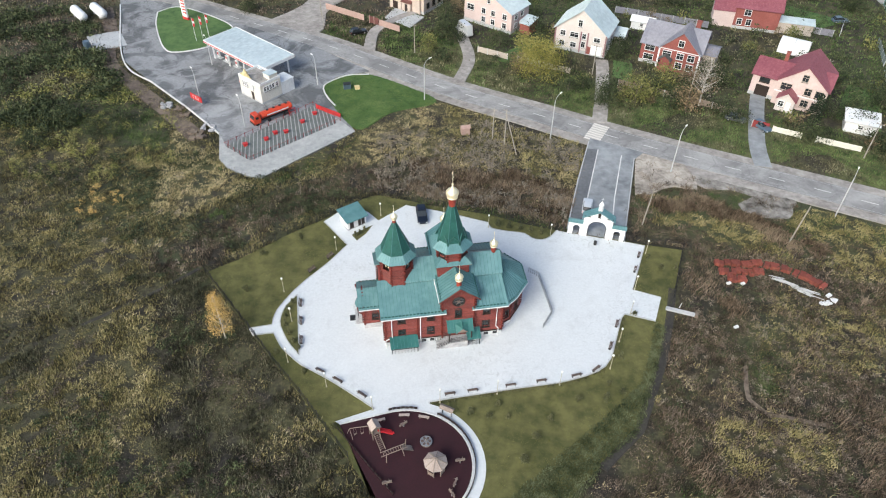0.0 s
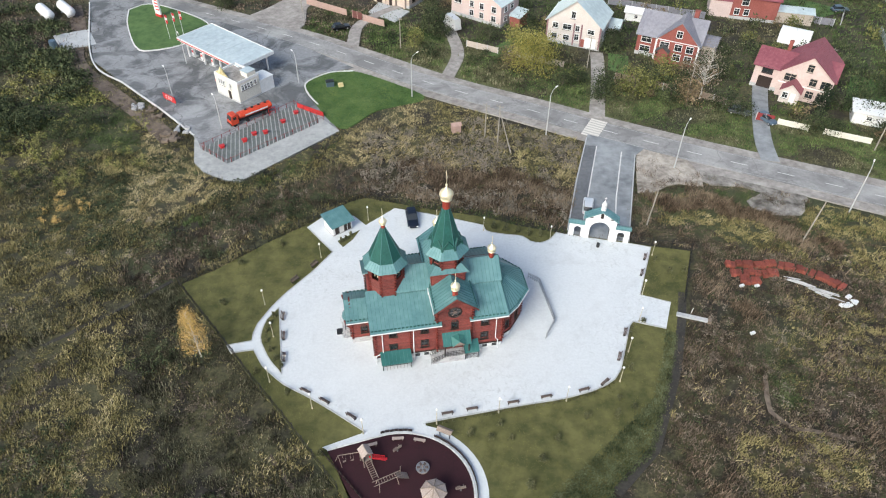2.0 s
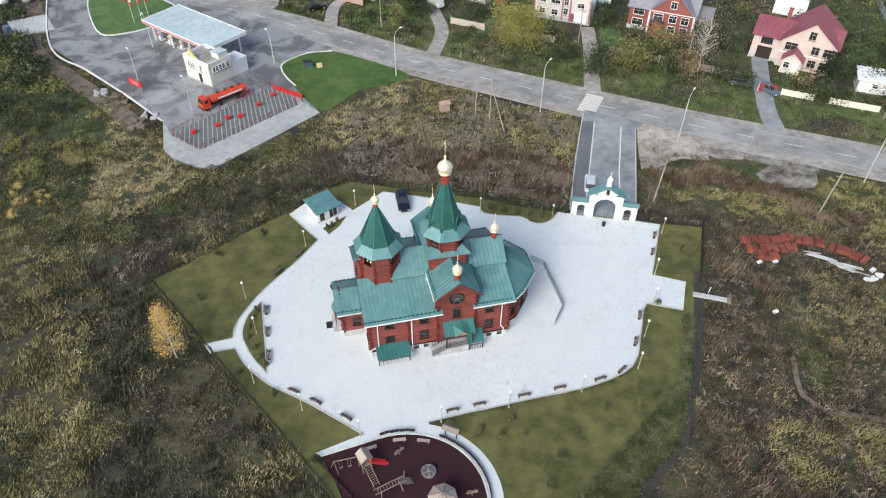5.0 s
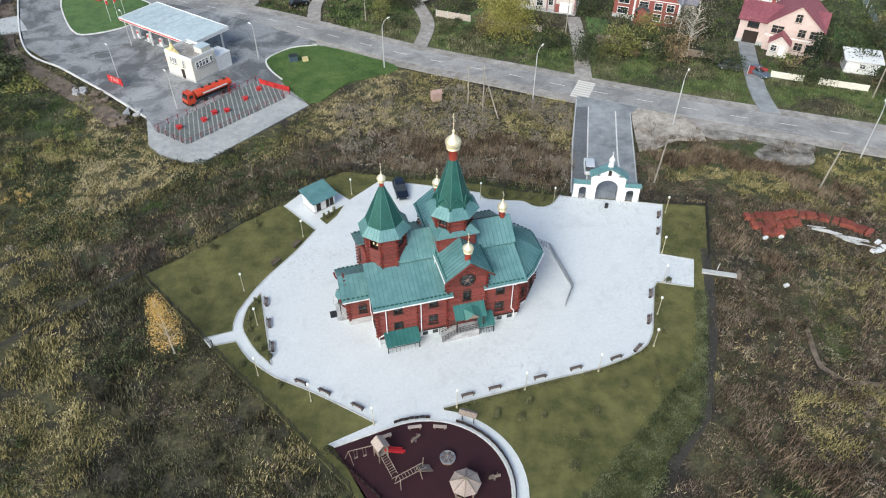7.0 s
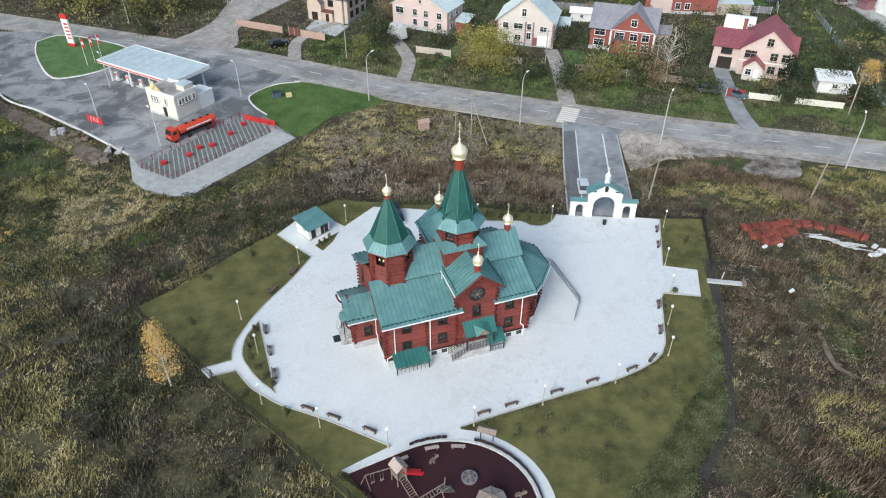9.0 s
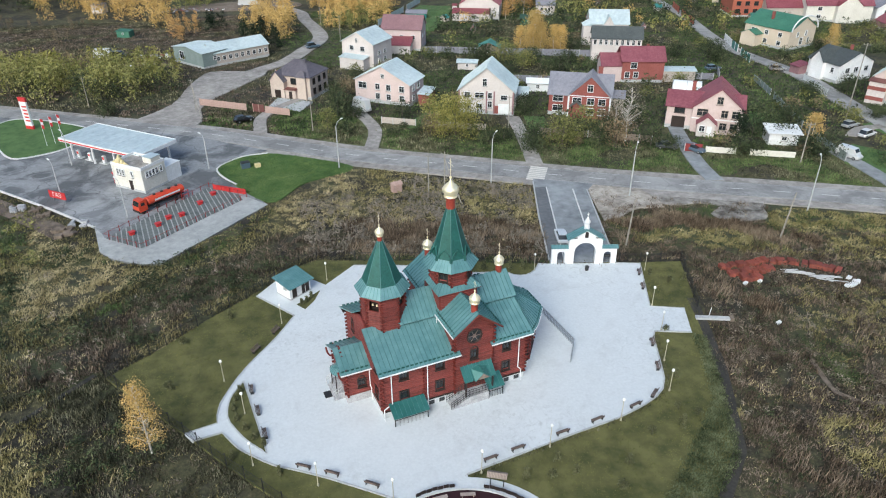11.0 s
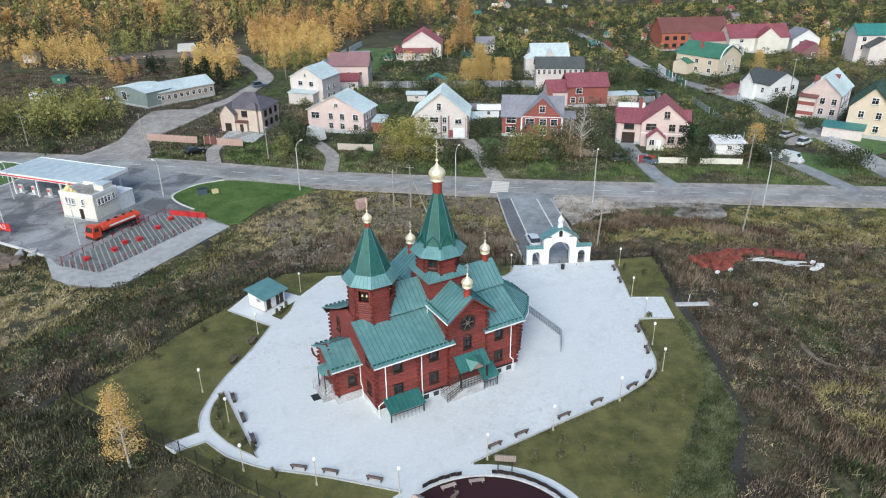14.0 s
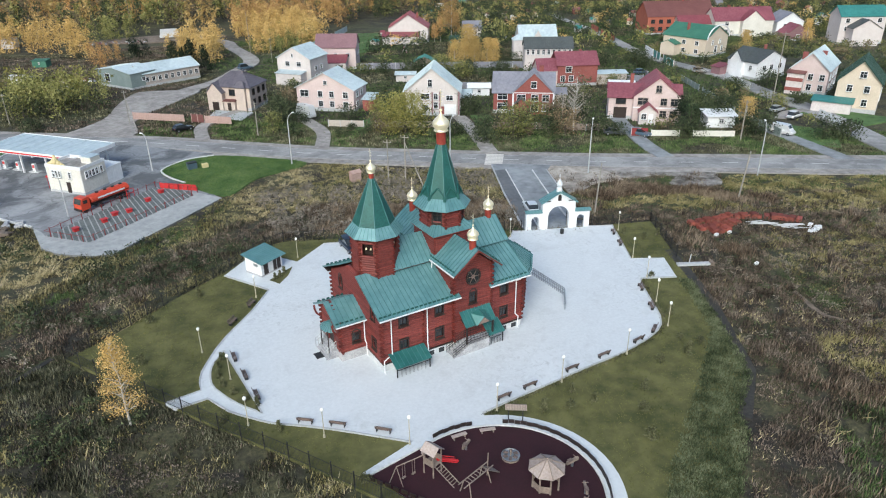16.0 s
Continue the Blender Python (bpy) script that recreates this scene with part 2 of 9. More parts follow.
def tube(bm, p0, p1, r0, r1=None, n=8, mi=0, cap=True):
    r1 = r0 if r1 is None else r1
    p0, p1 = Vector(p0), Vector(p1)
    d = (p1 - p0).normalized()
    a = d.orthogonal().normalized()
    b = d.cross(a)
    rings = []
    for p, r in ((p0, r0), (p1, r1)):
        rings.append([bm.verts.new(p + (a * math.cos(2 * math.pi * i / n) + b * math.sin(2 * math.pi * i / n)) * r) for i in range(n)])
    for i in range(n):
        j = (i + 1) % n
        bm.faces.new((rings[0][i], rings[0][j], rings[1][j], rings[1][i])).material_index = mi
    if cap:
        bm.faces.new(rings[0][::-1]).material_index = mi
        bm.faces.new(rings[1]).material_index = mi
    return bm


def lathe(bm, profile, n=16, c=(0, 0), turn=0.0, mi=0):
    """Turns (radius, height) pairs about an upright axis."""
    rings = []
    for r, z in profile:
        rings.append([bm.verts.new((c[0] + max(r, 1e-3) * math.cos(2 * math.pi * (i + turn) / n), c[1] + max(r, 1e-3) * math.sin(2 * math.pi * (i + turn) / n), z)) for i in range(n)])
    for ra, rb in zip(rings, rings[1:]):
        for i in range(n):
            j = (i + 1) % n
            bm.faces.new((ra[i], ra[j], rb[j], rb[i])).material_index = mi
    bm.faces.new(rings[0][::-1]).material_index = mi
    bm.faces.new(rings[-1]).material_index = mi
    return bm


def plate(bm, pts, thick, mi=0):
    """A flat plate: its upper face through pts (anticlockwise from above), thick below along the normal."""
    pts = [Vector(p) for p in pts]
    nrm = (pts[1] - pts[0]).cross(pts[2] - pts[1]).normalized()
    up = [bm.verts.new(p) for p in pts]
    lo = [bm.verts.new(p - nrm * thick) for p in pts]
    bm.faces.new(up).material_index = mi
    bm.faces.new(lo[::-1]).material_index = mi
    k = len(pts)
    for i in range(k):
        j = (i + 1) % k
        bm.faces.new((up[j], up[i], lo[i], lo[j])).material_index = mi
    return bm


def roof_slope(bm, e0, e1, r1, r0, thick=0.12, step=0.5, rib=0.05, seams=None, guards=None):
    """A metal slope from the eave e0-e1 up to the ridge r1-r0; its standing seams and snow guards go to meshes of their own."""
    e0, e1, r0, r1 = (Vector(p) for p in (e0, e1, r0, r1))
    if (r0 - r1).length < 0.02:
        plate(bm, (e0, e1, r0), thick)
    else:
        plate(bm, (e0, e1, r1, r0), thick)
    nrm = (e1 - e0).cross(r1 - e1).normalized()
    along = (e1 - e0).normalized()
    n = max(2, int((e1 - e0).length / step))
    for i in range(n + 1):
        a, b = e0.lerp(e1, i / n), r0.lerp(r1, i / n)
        if (b - a).length < 0.3:
            continue
        w = along * 0.02
        if seams is not None:
            plate(seams, (a - w + nrm * rib, a + w + nrm * rib, b + w + nrm * rib, b - w + nrm * rib), rib)
        if guards is not None and i < n:
            g = a.lerp(e1, 0.5 / n) + (b - a).normalized() * 0.35
            box(guards, g + nrm * 0.1, (0.30, 0.08, 0.16), math.degrees(math.atan2(along.y, along.x)))


def smooth_line(pts, step=1.5):
    """A rounded line through the plan points."""
    out = []
    p = [Vector(q) for q in pts]
    p = [2 * p[0] - p[1]] + p + [2 * p[-1] - p[-2]]
    for a, b, c, d in zip(p, p[1:], p[2:], p[3:]):
        n = max(1, int((c - b).length / step))
        for i in range(n):
            t = i / n
            out.append(0.5 * ((2 * b) + (c - a) * t + (2 * a - 5 * b + 4 * c - d) * t * t + (3 * b - a - 3 * c + d) * t ** 3))
    out.append(p[-2])
    return [(v[0], v[1]) for v in out]


def sheet(name, outline, lift, material, label, category, drop=0.3, cell=9.0, kind="structure"):
    """A ground slab over a plan outline; it follows the land and has a real edge."""
    bm = bm_new()
    f = bm.faces.new([bm.verts.new((x, y, 0)) for x, y in outline])
    if f.calc_area() and f.normal.z < 0:
        f.normal_flip()
    bmesh.ops.triangulate(bm, faces=bm.faces[:])
    for _ in range(7):
        long = [e for e in bm.edges if e.calc_length() > cell]
        if not long:
            break
        bmesh.ops.subdivide_edges(bm, edges=long, cuts=1)
        bmesh.ops.triangulate(bm, faces=bm.faces[:])
    bmesh.ops.recalc_face_normals(bm, faces=bm.faces[:])
    if sum(q.normal.z for q in bm.faces) < 0:
        bmesh.ops.reverse_faces(bm, faces=bm.faces[:])
    for v in bm.verts:
        v.co = (*site(v.co.x, v.co.y), LAND + lift)
    rim = [e for e in bm.edges if e.is_boundary]
    ext = bmesh.ops.extrude_edge_only(bm, edges=rim)["geom"]
    for v in ext:
        if isinstance(v, bmesh.types.BMVert):
            v.co.z -= drop
    bmesh.ops.recalc_face_normals(bm, faces=bm.faces[:])
    return solid(name, bm, material, label, category, kind=kind)


def strip(line, left, right):
    """The outline of a band along a line: its offsets to the left and right."""
    L, R = [], []
    for i, p in enumerate(line):
        a, b = Vector(line[max(i - 1, 0)]), Vector(line[min(i + 1, len(line) - 1)])
        d = (b - a).normalized()
        n = Vector((-d.y, d.x))
        L.append(tuple(Vector(p) + n * left))
        R.append(tuple(Vector(p) - n * right))
    return L + R[::-1]


def band(bm, line, left, right, lift):
    """A band of quads on the land along a line, joined to bm."""
    k = len(line)
    o = strip(line, left, right)
    L, R = o[:k], o[k:][::-1]
    va = [bm.verts.new((*site(x, y), LAND + lift)) for x, y in L]
    vb = [bm.verts.new((*site(x, y), LAND + lift)) for x, y in R]
    for i in range(k - 1):
        bm.faces.new((va[i], vb[i], vb[i + 1], va[i + 1]))


def kerb(bm, line, width=0.18, lift=0.2):
    """A low kerb with an upper face and two sides along a line."""
    k = len(line)
    o = strip([site(*p) for p in line], width / 2, width / 2)
    L, R = o[:k], o[k:][::-1]
    rows = []
    for (x0, y0), (x1, y1) in zip(L, R):
        rows.append([bm.verts.new((x0, y0, LAND)), bm.verts.new((x0, y0, LAND + lift)), bm.verts.new((x1, y1, LAND + lift)), bm.verts.new((x1, y1, LAND))])
    for a, b in zip(rows, rows[1:]):
        for j in range(3):
            bm.faces.new((a[j], b[j], b[j + 1], a[j + 1]))


def inside(px, py, poly):
    """Which of the points lie in the outline."""
    res = np.zeros(len(px), bool)
    k = len(poly)
    for i in range(k):
        (x0, y0), (x1, y1) = poly[i], poly[(i + 1) % k]
        hit = ((y0 > py) != (y1 > py)) & (px < (x1 - x0) * (py - y0) / (y1 - y0 + 1e-12) + x0)
        res ^= hit
    return res


def line_dist(px, py, line):
    best = np.full(len(px), 1e9)
    for (x0, y0), (x1, y1) in zip(line, line[1:]):
        dx, dy = x1 - x0, y1 - y0
        t = np.clip(((px - x0) * dx + (py - y0) * dy) / (dx * dx + dy * dy), 0, 1)
        best = np.minimum(best, np.hypot(px - x0 - t * dx, py - y0 - t * dy))
    return best


def mesh_np(name, verts, faces, material, smooth=False):
    """A mesh from number arrays (triangles or quads)."""
    me = bpy.data.meshes.new(name)
    n, k = faces.shape
    me.vertices.add(len(verts))
    me.vertices.foreach_set("co", verts.astype(np.float32).ravel())
    me.loops.add(n * k)
    me.loops.foreach_set("vertex_index", faces.astype(np.int32).ravel())
    me.polygons.add(n)
    me.polygons.foreach_set("loop_start", np.arange(0, n * k, k, dtype=np.int32))
    me.polygons.foreach_set("loop_total", np.full(n, k, np.int32))
    if smooth:
        me.polygons.foreach_set("use_smooth", np.ones(n, bool))
    me.update(calc_edges=True)
    me.materials.append(M[material] if isinstance(material, str) else material)
    return me


# ---- plan of the place ----
FENCE_W = [(-11.7, 50.2), (-14.9, 54.4), (-19.2, 60.1), (-24.5, 66.7), (-29.1, 72.8), (-39.5, 86.2)]
FENCE_NW = [(-39.5, 86.2), (-35.1, 89.8), (-28.3, 97.3), (-21.7, 103.5), (-16.3, 109.8)]
FENCE_N = [(-16.3, 109.8), (-13.5, 111.1), (-7.6, 109.1), (-3.8, 107.6), (8.2, 104.1), (13.4, 101.3), (21.0, 98.6)]
FENCE_E = [(31.8, 95.7), (34.8, 94.6), (40.9, 93.1), (35.6, 80.0), (32.6, 73.3), (26.4, 60.5), (23.2, 53.8), (16.3, 47.3), (8.0, 38.5)]
YARD = FENCE_W + FENCE_NW[1:] + FENCE_N[1:] + FENCE_E + [(2.0, 33.0), (-5.0, 40.5)]
EDGE_N = smooth_line([(7.5, 101.4), (7.9, 99.7), (10.3, 98.7), (13.8, 97.9), (14.9, 96.5), (16.6, 95.9), (18.3, 96.9), (19.8, 99.0)], 0.8)
EDGE_S = smooth_line([(27.1, 76.2), (26.4, 75.3), (24.6, 70.7), (23.1, 66.9), (22.0, 65.3), (20.7, 64.3), (18.8, 63.4), (14.9, 62.2), (10.3, 61.4), (5.7, 60.5), (0.6, 59.5), (-2.2, 58.9)], 1.2)
EDGE_W = smooth_line([(-9.2, 57.7), (-14.8, 62.0), (-17.9, 64.1), (-20.1, 65.5), (-21.9, 67.2), (-23.5, 68.9), (-24.7, 70.9), (-25.3, 71.9)], 1.0)
EDGE_NW = smooth_line([(-25.9, 73.6), (-26.0, 75.0), (-25.8, 77.1), (-25.2, 78.9), (-24.2, 81.5), (-22.9, 84.1), (-21.6, 86.2), (-19.6, 89.6), (-17.4, 94.2)], 1.0)
PLAZA = ([(-8.1, 107.3), (-2.0, 105.3), (2.6, 103.5)] + EDGE_N + [(21.3, 98.4), (31.2, 95.4), (34.6, 94.2), (32.1, 88.1), (29.6, 82.0), (33.7, 80.1), (31.4, 74.6)]
         + EDGE_S + EDGE_W + [(-28.2, 71.4), (-29.1, 72.8)] + EDGE_NW + [(-22.6, 101.6), (-19.3, 106.5), (-15.0, 105.0), (-12.7, 102.0)])
LENS = smooth_line([(-23.5, 80.6), (-24.8, 77.6), (-24.9, 74.4), (-24.1, 72.3), (-22.7, 69.8), (-20.7, 67.3)], 0.8)
BED = [(-17.0, 97.2), (-15.9, 95.5), (-14.5, 97.7), (-13.6, 100.4), (-14.8, 99.3)]
PC, PR = (-5.1, 49.2), 8.2
ROAD = smooth_line([(-420, 480), (-240, 350), (-150, 288), (-76, 231), (-40, 203), (-22, 186.5), (0, 166), (22, 150), (34.8, 140.2), (55, 126.4), (75, 114.2), (100, 98.5), (150, 69), (260, 8), (500, -120)], 8)
STATION = [(-121.5, 252.0), (-118.4, 244.6), (-93.4, 185.9), (-77.6, 167.5), (-63.6, 151.7), (-52.1, 137.8), (-48.6, 125.5), (-45.8, 121.8), (-40.8, 118.3), (-37.8, 117.7), (-21.4, 139.7), (-31.4, 161.2), (-33.3, 166.0), (-30.5, 174.5), (-22.0, 178.8), (-40, 198.5), (-76, 227.0), (-105, 248.0)]
DRIVE = [(21.6, 98.8), (26.6, 117.0), (32.6, 137.0), (43.2, 130.0), (40.5, 126.9), (33.9, 105.0), (31.5, 95.8)]

FOOTPATH = [(-33.2, 71.8), (-28.5, 65.7), (-23.7, 59.8), (-21.2, 56.6), (-16.5, 50.5)]
TRACK = [(42.6, 70.0), (42.1, 66.7), (39.9, 59.6), (41.5, 56.9), (43.0, 56.7), (49.0, 55.0)]
SAND_LOT = [(43.0, 130.3), (49.3, 126.3), (51.0, 122.0), (50.3, 114.4), (46.0, 115.4), (43.5, 114.6), (40.0, 112.0), (37.2, 112.2), (38, 116), (40.8, 127.0)]
GREY_LOT = [(49.0, 126.8), (60.1, 118.6), (68.5, 111.5), (66.5, 107.0), (64.3, 103.6), (57.8, 104.6), (56.5, 108.8), (60.5, 111.5), (57.5, 114.0), (52.0, 114.6), (50.0, 119.0)]
# the land: one sheet to the horizon
def axis(lo, hi, a, b, fine):
    v = list(np.arange(a, b + 0.1, fine))
    s = fine
    while v[-1] < hi:
        s *= 1.25
        v.append(v[-1] + s)
    s = fine
    while v[0] > lo:
        s *= 1.25
        v.insert(0, v[0] - s)
    return np.array(v)


gx, gy = axis(-4000, 4000, -130, 150, 2.2), axis(-3000, 4500, 0, 260, 2.2)
GX, GY = np.meshgrid(gx, gy)
rough_z = np.zeros_like(GX)
for k, amp in ((0.11, 0.10), (0.31, 0.05)):
    rough_z += amp * (np.sin(GX * k + 1.3 * np.sin(GY * k * 0.7)) * np.cos(GY * k * 1.1 + np.sin(GX * k * 0.6)))
GZ = LAND - 0.22 + rough_z
nx, ny = len(gx), len(gy)
idx = np.arange(nx * ny).reshape(ny, nx)
quads = np.stack([idx[:-1, :-1], idx[:-1, 1:], idx[1:, 1:], idx[1:, :-1]], -1).reshape(-1, 4)


def field_mat():
    m, nt, b, co = base_mat("rough_field", 0.95)
    fine, mid, slow = noise_node(nt, co, 2.2, 8, 0.7), noise_node(nt, co, 0.16, 5, 0.65, 0.6), noise_node(nt, co, 0.03, 4, 0.6, 0.8)
    a = ramp_node(nt, fine, [(0.3, (0.026, 0.026, 0.012)), (0.55, (0.085, 0.079, 0.037)), (0.78, (0.19, 0.168, 0.09))])
    c = ramp_node(nt, fine, [(0.3, (0.010, 0.009, 0.007)), (0.6, (0.038, 0.032, 0.025)), (0.8, (0.09, 0.075, 0.06))])
    g = ramp_node(nt, fine, [(0.3, (0.026, 0.036, 0.013)), (0.7, (0.085, 0.10, 0.038))])
    one = mix_node(nt, ramp_node(nt, mid, [(0.42, (0, 0, 0)), (0.6, (1, 1, 1))]), a, c)
    two = mix_node(nt, ramp_node(nt, slow, [(0.52, (0, 0, 0)), (0.66, (0.8, 0.8, 0.8))]), one, g)
    nt.links.new(two, b.inputs["Base Color"])
    bump(nt, b, fine, 0.6, 0.2)
    return m


M["field"] = field_mat()
land = new("ground", mesh_np("ground", np.stack([GX, GY, GZ], -1).reshape(-1, 3), quads, "field", True))
tagged(land, "rough autumn field of dry brown grass and weeds", "ground", kind="structure")

sheet("lawn", YARD, 0.03, "lawn", "mown olive-brown autumn lawn inside the church fence", "lawn")
sheet("pavement", PLAZA, 0.10, "concrete", "pale smooth concrete church square with light stains", "pavement")
sheet("lawn", LENS, 0.16, "lawn", "small lens-shaped lawn bed with young conifers", "lawn", cell=4)
sheet("lawn", BED, 0.16, "lawn", "small wedge-shaped planted bed beside the white hut", "lawn", cell=4)
# playground: a rubber surface and the round path about it
arc = [(PC[0] + PR * math.cos(radians(a)), PC[1] + PR * math.sin(radians(a))) for a in range(-95, 109, 7)]
sheet("playground", arc + [(-13.4, 55.2)], 0.13, "rubber", "smooth dark maroon rubber playground surface", "playground", cell=5)
ring = [(PC[0] + 9.75 * math.cos(radians(a)), PC[1] + 9.75 * math.sin(radians(a))) for a in range(-95, 74, 7)]
ring_in = [(PC[0] + (PR - 0.3) * math.cos(radians(a)), PC[1] + (PR - 0.3) * math.sin(radians(a))) for a in range(-95, 109, 7)]
sheet("path", ring + [(-2.2, 58.9), (-9.2, 57.75), (-14.0, 55.7), (-13.2, 55.2)] + ring_in[::-1], 0.106, "concrete", "pale curved concrete path round the playground", "path", cell=5)

# road, shoulders, drive
sheet("road_shoulder", strip(ROAD, 7.2, 7.0), -0.02, "shoulder", "dusty grey gravel road shoulder", "road shoulder")
sheet("road", strip(ROAD, 3.9, 3.9), 0.06, "worn_road", "worn grey two-lane asphalt road with patches", "road")
sheet("forecourt", STATION, 0.075, "forecourt", "stained grey asphalt forecourt of the filling station", "forecourt")
sheet("driveway", DRIVE, 0.09, "asphalt_new", "grey asphalt driveway from the road to the church gate", "driveway")
M["verge"] = mat("roadside_grass", (0.05, 0.06, 0.02), (0.125, 0.135, 0.055), 0.5, 0.95, relief=0.4, big=0.3)
sheet("verge", strip([p for p in ROAD if -25 < p[0] < 125], 30.0, -7.1), -0.16, "verge", "rough green-brown roadside grass", "verge")


# ---- the church ----
CH = pose(0.63, 78.27, 0.58, 0, 0, 9)
church = thing("church", "red log church with teal roofs, green spires and gilded domes", "church", CH)


def log_wall(bm, a, b, z0, z1, holes=(), top=None, course=0.25, r=0.145):
    """Logs stacked from a to b; holes: (start, end, low, high) along the wall; top(z): how much each end draws in, for a gable."""
    a, b = Vector((*a, 0)), Vector((*b, 0))
    d = (b - a).normalized()
    n = Vector((d.y, -d.x, 0))
    length = (b - a).length
    z = z0 + course / 2
    while z < z1:
        s0, s1 = (0, length) if top is None else top(z, length)
        cuts = sorted((h[0], h[1]) for h in holes if h[2] < z < h[3])
        runs, s = [], s0
        for h0, h1 in cuts:
            if h0 > s:
                runs.append((s, min(h0, s1)))
            s = max(s, h1)
        if s < s1:
            runs.append((s, s1))
        for q0, q1 in runs:
            if q1 - q0 < 0.05:
                continue
            rings = []
            for q in (q0, q1):
                p = a + d * q + Vector((0, 0, z))
                rings.append([bm.verts.new(p + n * (r * math.cos(t)) + Vector((0, 0, r * math.sin(t)))) for t in (-1.57, -0.9, -0.3, 0.3, 0.9, 1.57)]
                             + [bm.verts.new(p - n * 0.12 + Vector((0, 0, 0.125))), bm.verts.new(p - n * 0.12 - Vector((0, 0, 0.125)))])
            k = len(rings[0])
            for i in range(k):
                j = (i + 1) % k
                bm.faces.new((rings[0][i], rings[1][i], rings[1][j], rings[0][j]))
            bm.faces.new(rings[0])
            bm.faces.new(rings[1][::-1])
        z += course


def log_corner(bm, x, y, z0, z1, out, course=0.25):
    """The crossed log ends that stand out at a corner."""
    z, i = z0 + course / 2, 0
    while z < z1:
        d = Vector((out[0], 0, 0)) if i % 2 else Vector((0, out[1], 0))
        p = Vector((x, y, z))
        tube(bm, p - d * 0.1, p + d * 0.34, 0.135, n=7)
        z += course
        i += 1


def wall_part(name, a, b, z0, z1, holes=(), top=None, parent=None):
    bm = bm_new()
    log_wall(bm, a, b, z0, z1, holes, top)
    return tagged(part(name, bm, "logs", parent or church), kind="stuff")


def window(parent, a, b, s, zc, w, h, arch=False, name="window", bars=2, frame="frame_dark"):
    """A window in the wall a-b, s along it: frame, sill, pane and glazing bars."""
    a, b = Vector((*a, 0)), Vector((*b, 0))
    d = (b - a).normalized()
    c = a + d * s
    turn = math.degrees(math.atan2(d.y, d.x))
    win = new(name)
    win.parent = parent
    win.matrix_basis = pose(c.x, c.y, zc, 0, 0, turn)
    bm = bm_new()
    t = 0.13
    for x in (-1, 1):
        box(bm, (x * (w / 2 + t / 2), -0.08, 0), (t, 0.22, h + 2 * t))
    box(bm, (0, -0.08, h / 2 + t / 2), (w + 0.0, 0.22, t))
    box(bm, (0, -0.08, -h / 2 - t / 2), (w, 0.22, t))
    if arch:
        for i in range(7):
            t0 = math.pi * i / 6
            tube(bm, (w / 2 * math.cos(t0), -0.10, h / 2 + 0.1 + 0.30 * math.sin(t0)), (w / 2 * math.cos(t0 + 0.52), -0.10, h / 2 + 0.1 + 0.30 * max(0, math.sin(t0 + 0.52))), 0.09, n=6)
    part("frame", bm, frame, win)
    bm = bm_new()
    box(bm, (0, 0.02, 0), (w, 0.03, h))
    part("pane", bm, "pane", win)
    bm = bm_new()
    for i in range(1, bars):
        box(bm, (-w / 2 + w * i / bars, -0.03, 0), (0.05, 0.05, h))
    box(bm, (0, -0.03, h * 0.12), (w, 0.045, 0.05))
    part("glazing_bar", bm, frame, win)
    bm = bm_new()
    box(bm, (0, -0.20, -h / 2 - t - 0.03), (w + 0.36, 0.18, 0.06))
    part("sill", bm, "frame_dark", win)
    return win


S, N, W, E = -5.9, 6.1, -10.15, 6.7
PL = 0.95
APSE = [(E, -5.0), (8.3, -4.2), (10.4, -1.6), (10.5, 1.6), (8.3, 4.2), (E, 5.0)]
# stone plinth and a dark band over it
bm = bm_new()
plan = [(W, S), (E, S)] + APSE + [(E, N), (W, N)]
for grow, z0, z1, mi in ((0.10, -0.75, PL - 0.12, 0), (0.22, PL - 0.12, PL, 1)):
    out = strip(plan + plan[:2], 0, grow)[len(plan) + 2:][::-1]
    out = [out[len(plan)]] + out[1:len(plan)]
    ring_a = [bm.verts.new((*p, z0)) for p in out]
    ring_b = [bm.verts.new((*p, z1)) for p in out]
    for i in range(len(plan)):
        j = (i + 1) % len(plan)
        bm.faces.new((ring_a[i], ring_a[j], ring_b[j], ring_b[i])).material_index = mi
    bm.faces.new(ring_b).material_index = mi
part("plinth", bm, ["plinth_paint", "frame_dark"], church, "pale painted stone plinth")
for u in (-4.7, -3.5, 4.45, 5.75):
    bm = bm_new()
    box(bm, (u, S - 0.12, 0.36), (0.62, 0.06, 0.5))
    part("basement_window", bm, "pane", church)

# lower walls
def holes_for(ss, rows):
    return [(s - w / 2, s + w / 2, z - h / 2, z + h / 2) for s in ss for z, w, h in rows]


rows2 = [(2.5, 0.85, 1.15), (5.3, 0.85, 1.15)]
wins_w, wins_e = (2.31, 6.43), (14.44,)
south_holes = holes_for(wins_w + wins_e, rows2)
EAVE = 6.25
wall_part("wall", (W, S), (E, S), PL, EAVE + 0.3, south_holes)
for s in wins_w + wins_e:
    for z, w, h in rows2:
        window(church, (W, S), (E, S), s, z, w, h)
wall_part("wall", (E, N), (W, N), PL, EAVE + 0.3)
west_holes = holes_for((1.7, 10.4), rows2[:1]) + holes_for((2.6, 10.35), [(5.95, 0.7, 1.2)])
def shed_end(z, length):
    """The west wall rises with the side roofs."""
    k = max(0.0, (z - EAVE) / 0.52)
    return (k, length - k) if z > EAVE else (0, length)
wall_part("wall", (W, N), (W, S), PL, 8.9, west_holes, shed_end)
for s in (1.7, 10.4):
    window(church, (W, N), (W, S), s, 2.5, 0.85, 1.15)
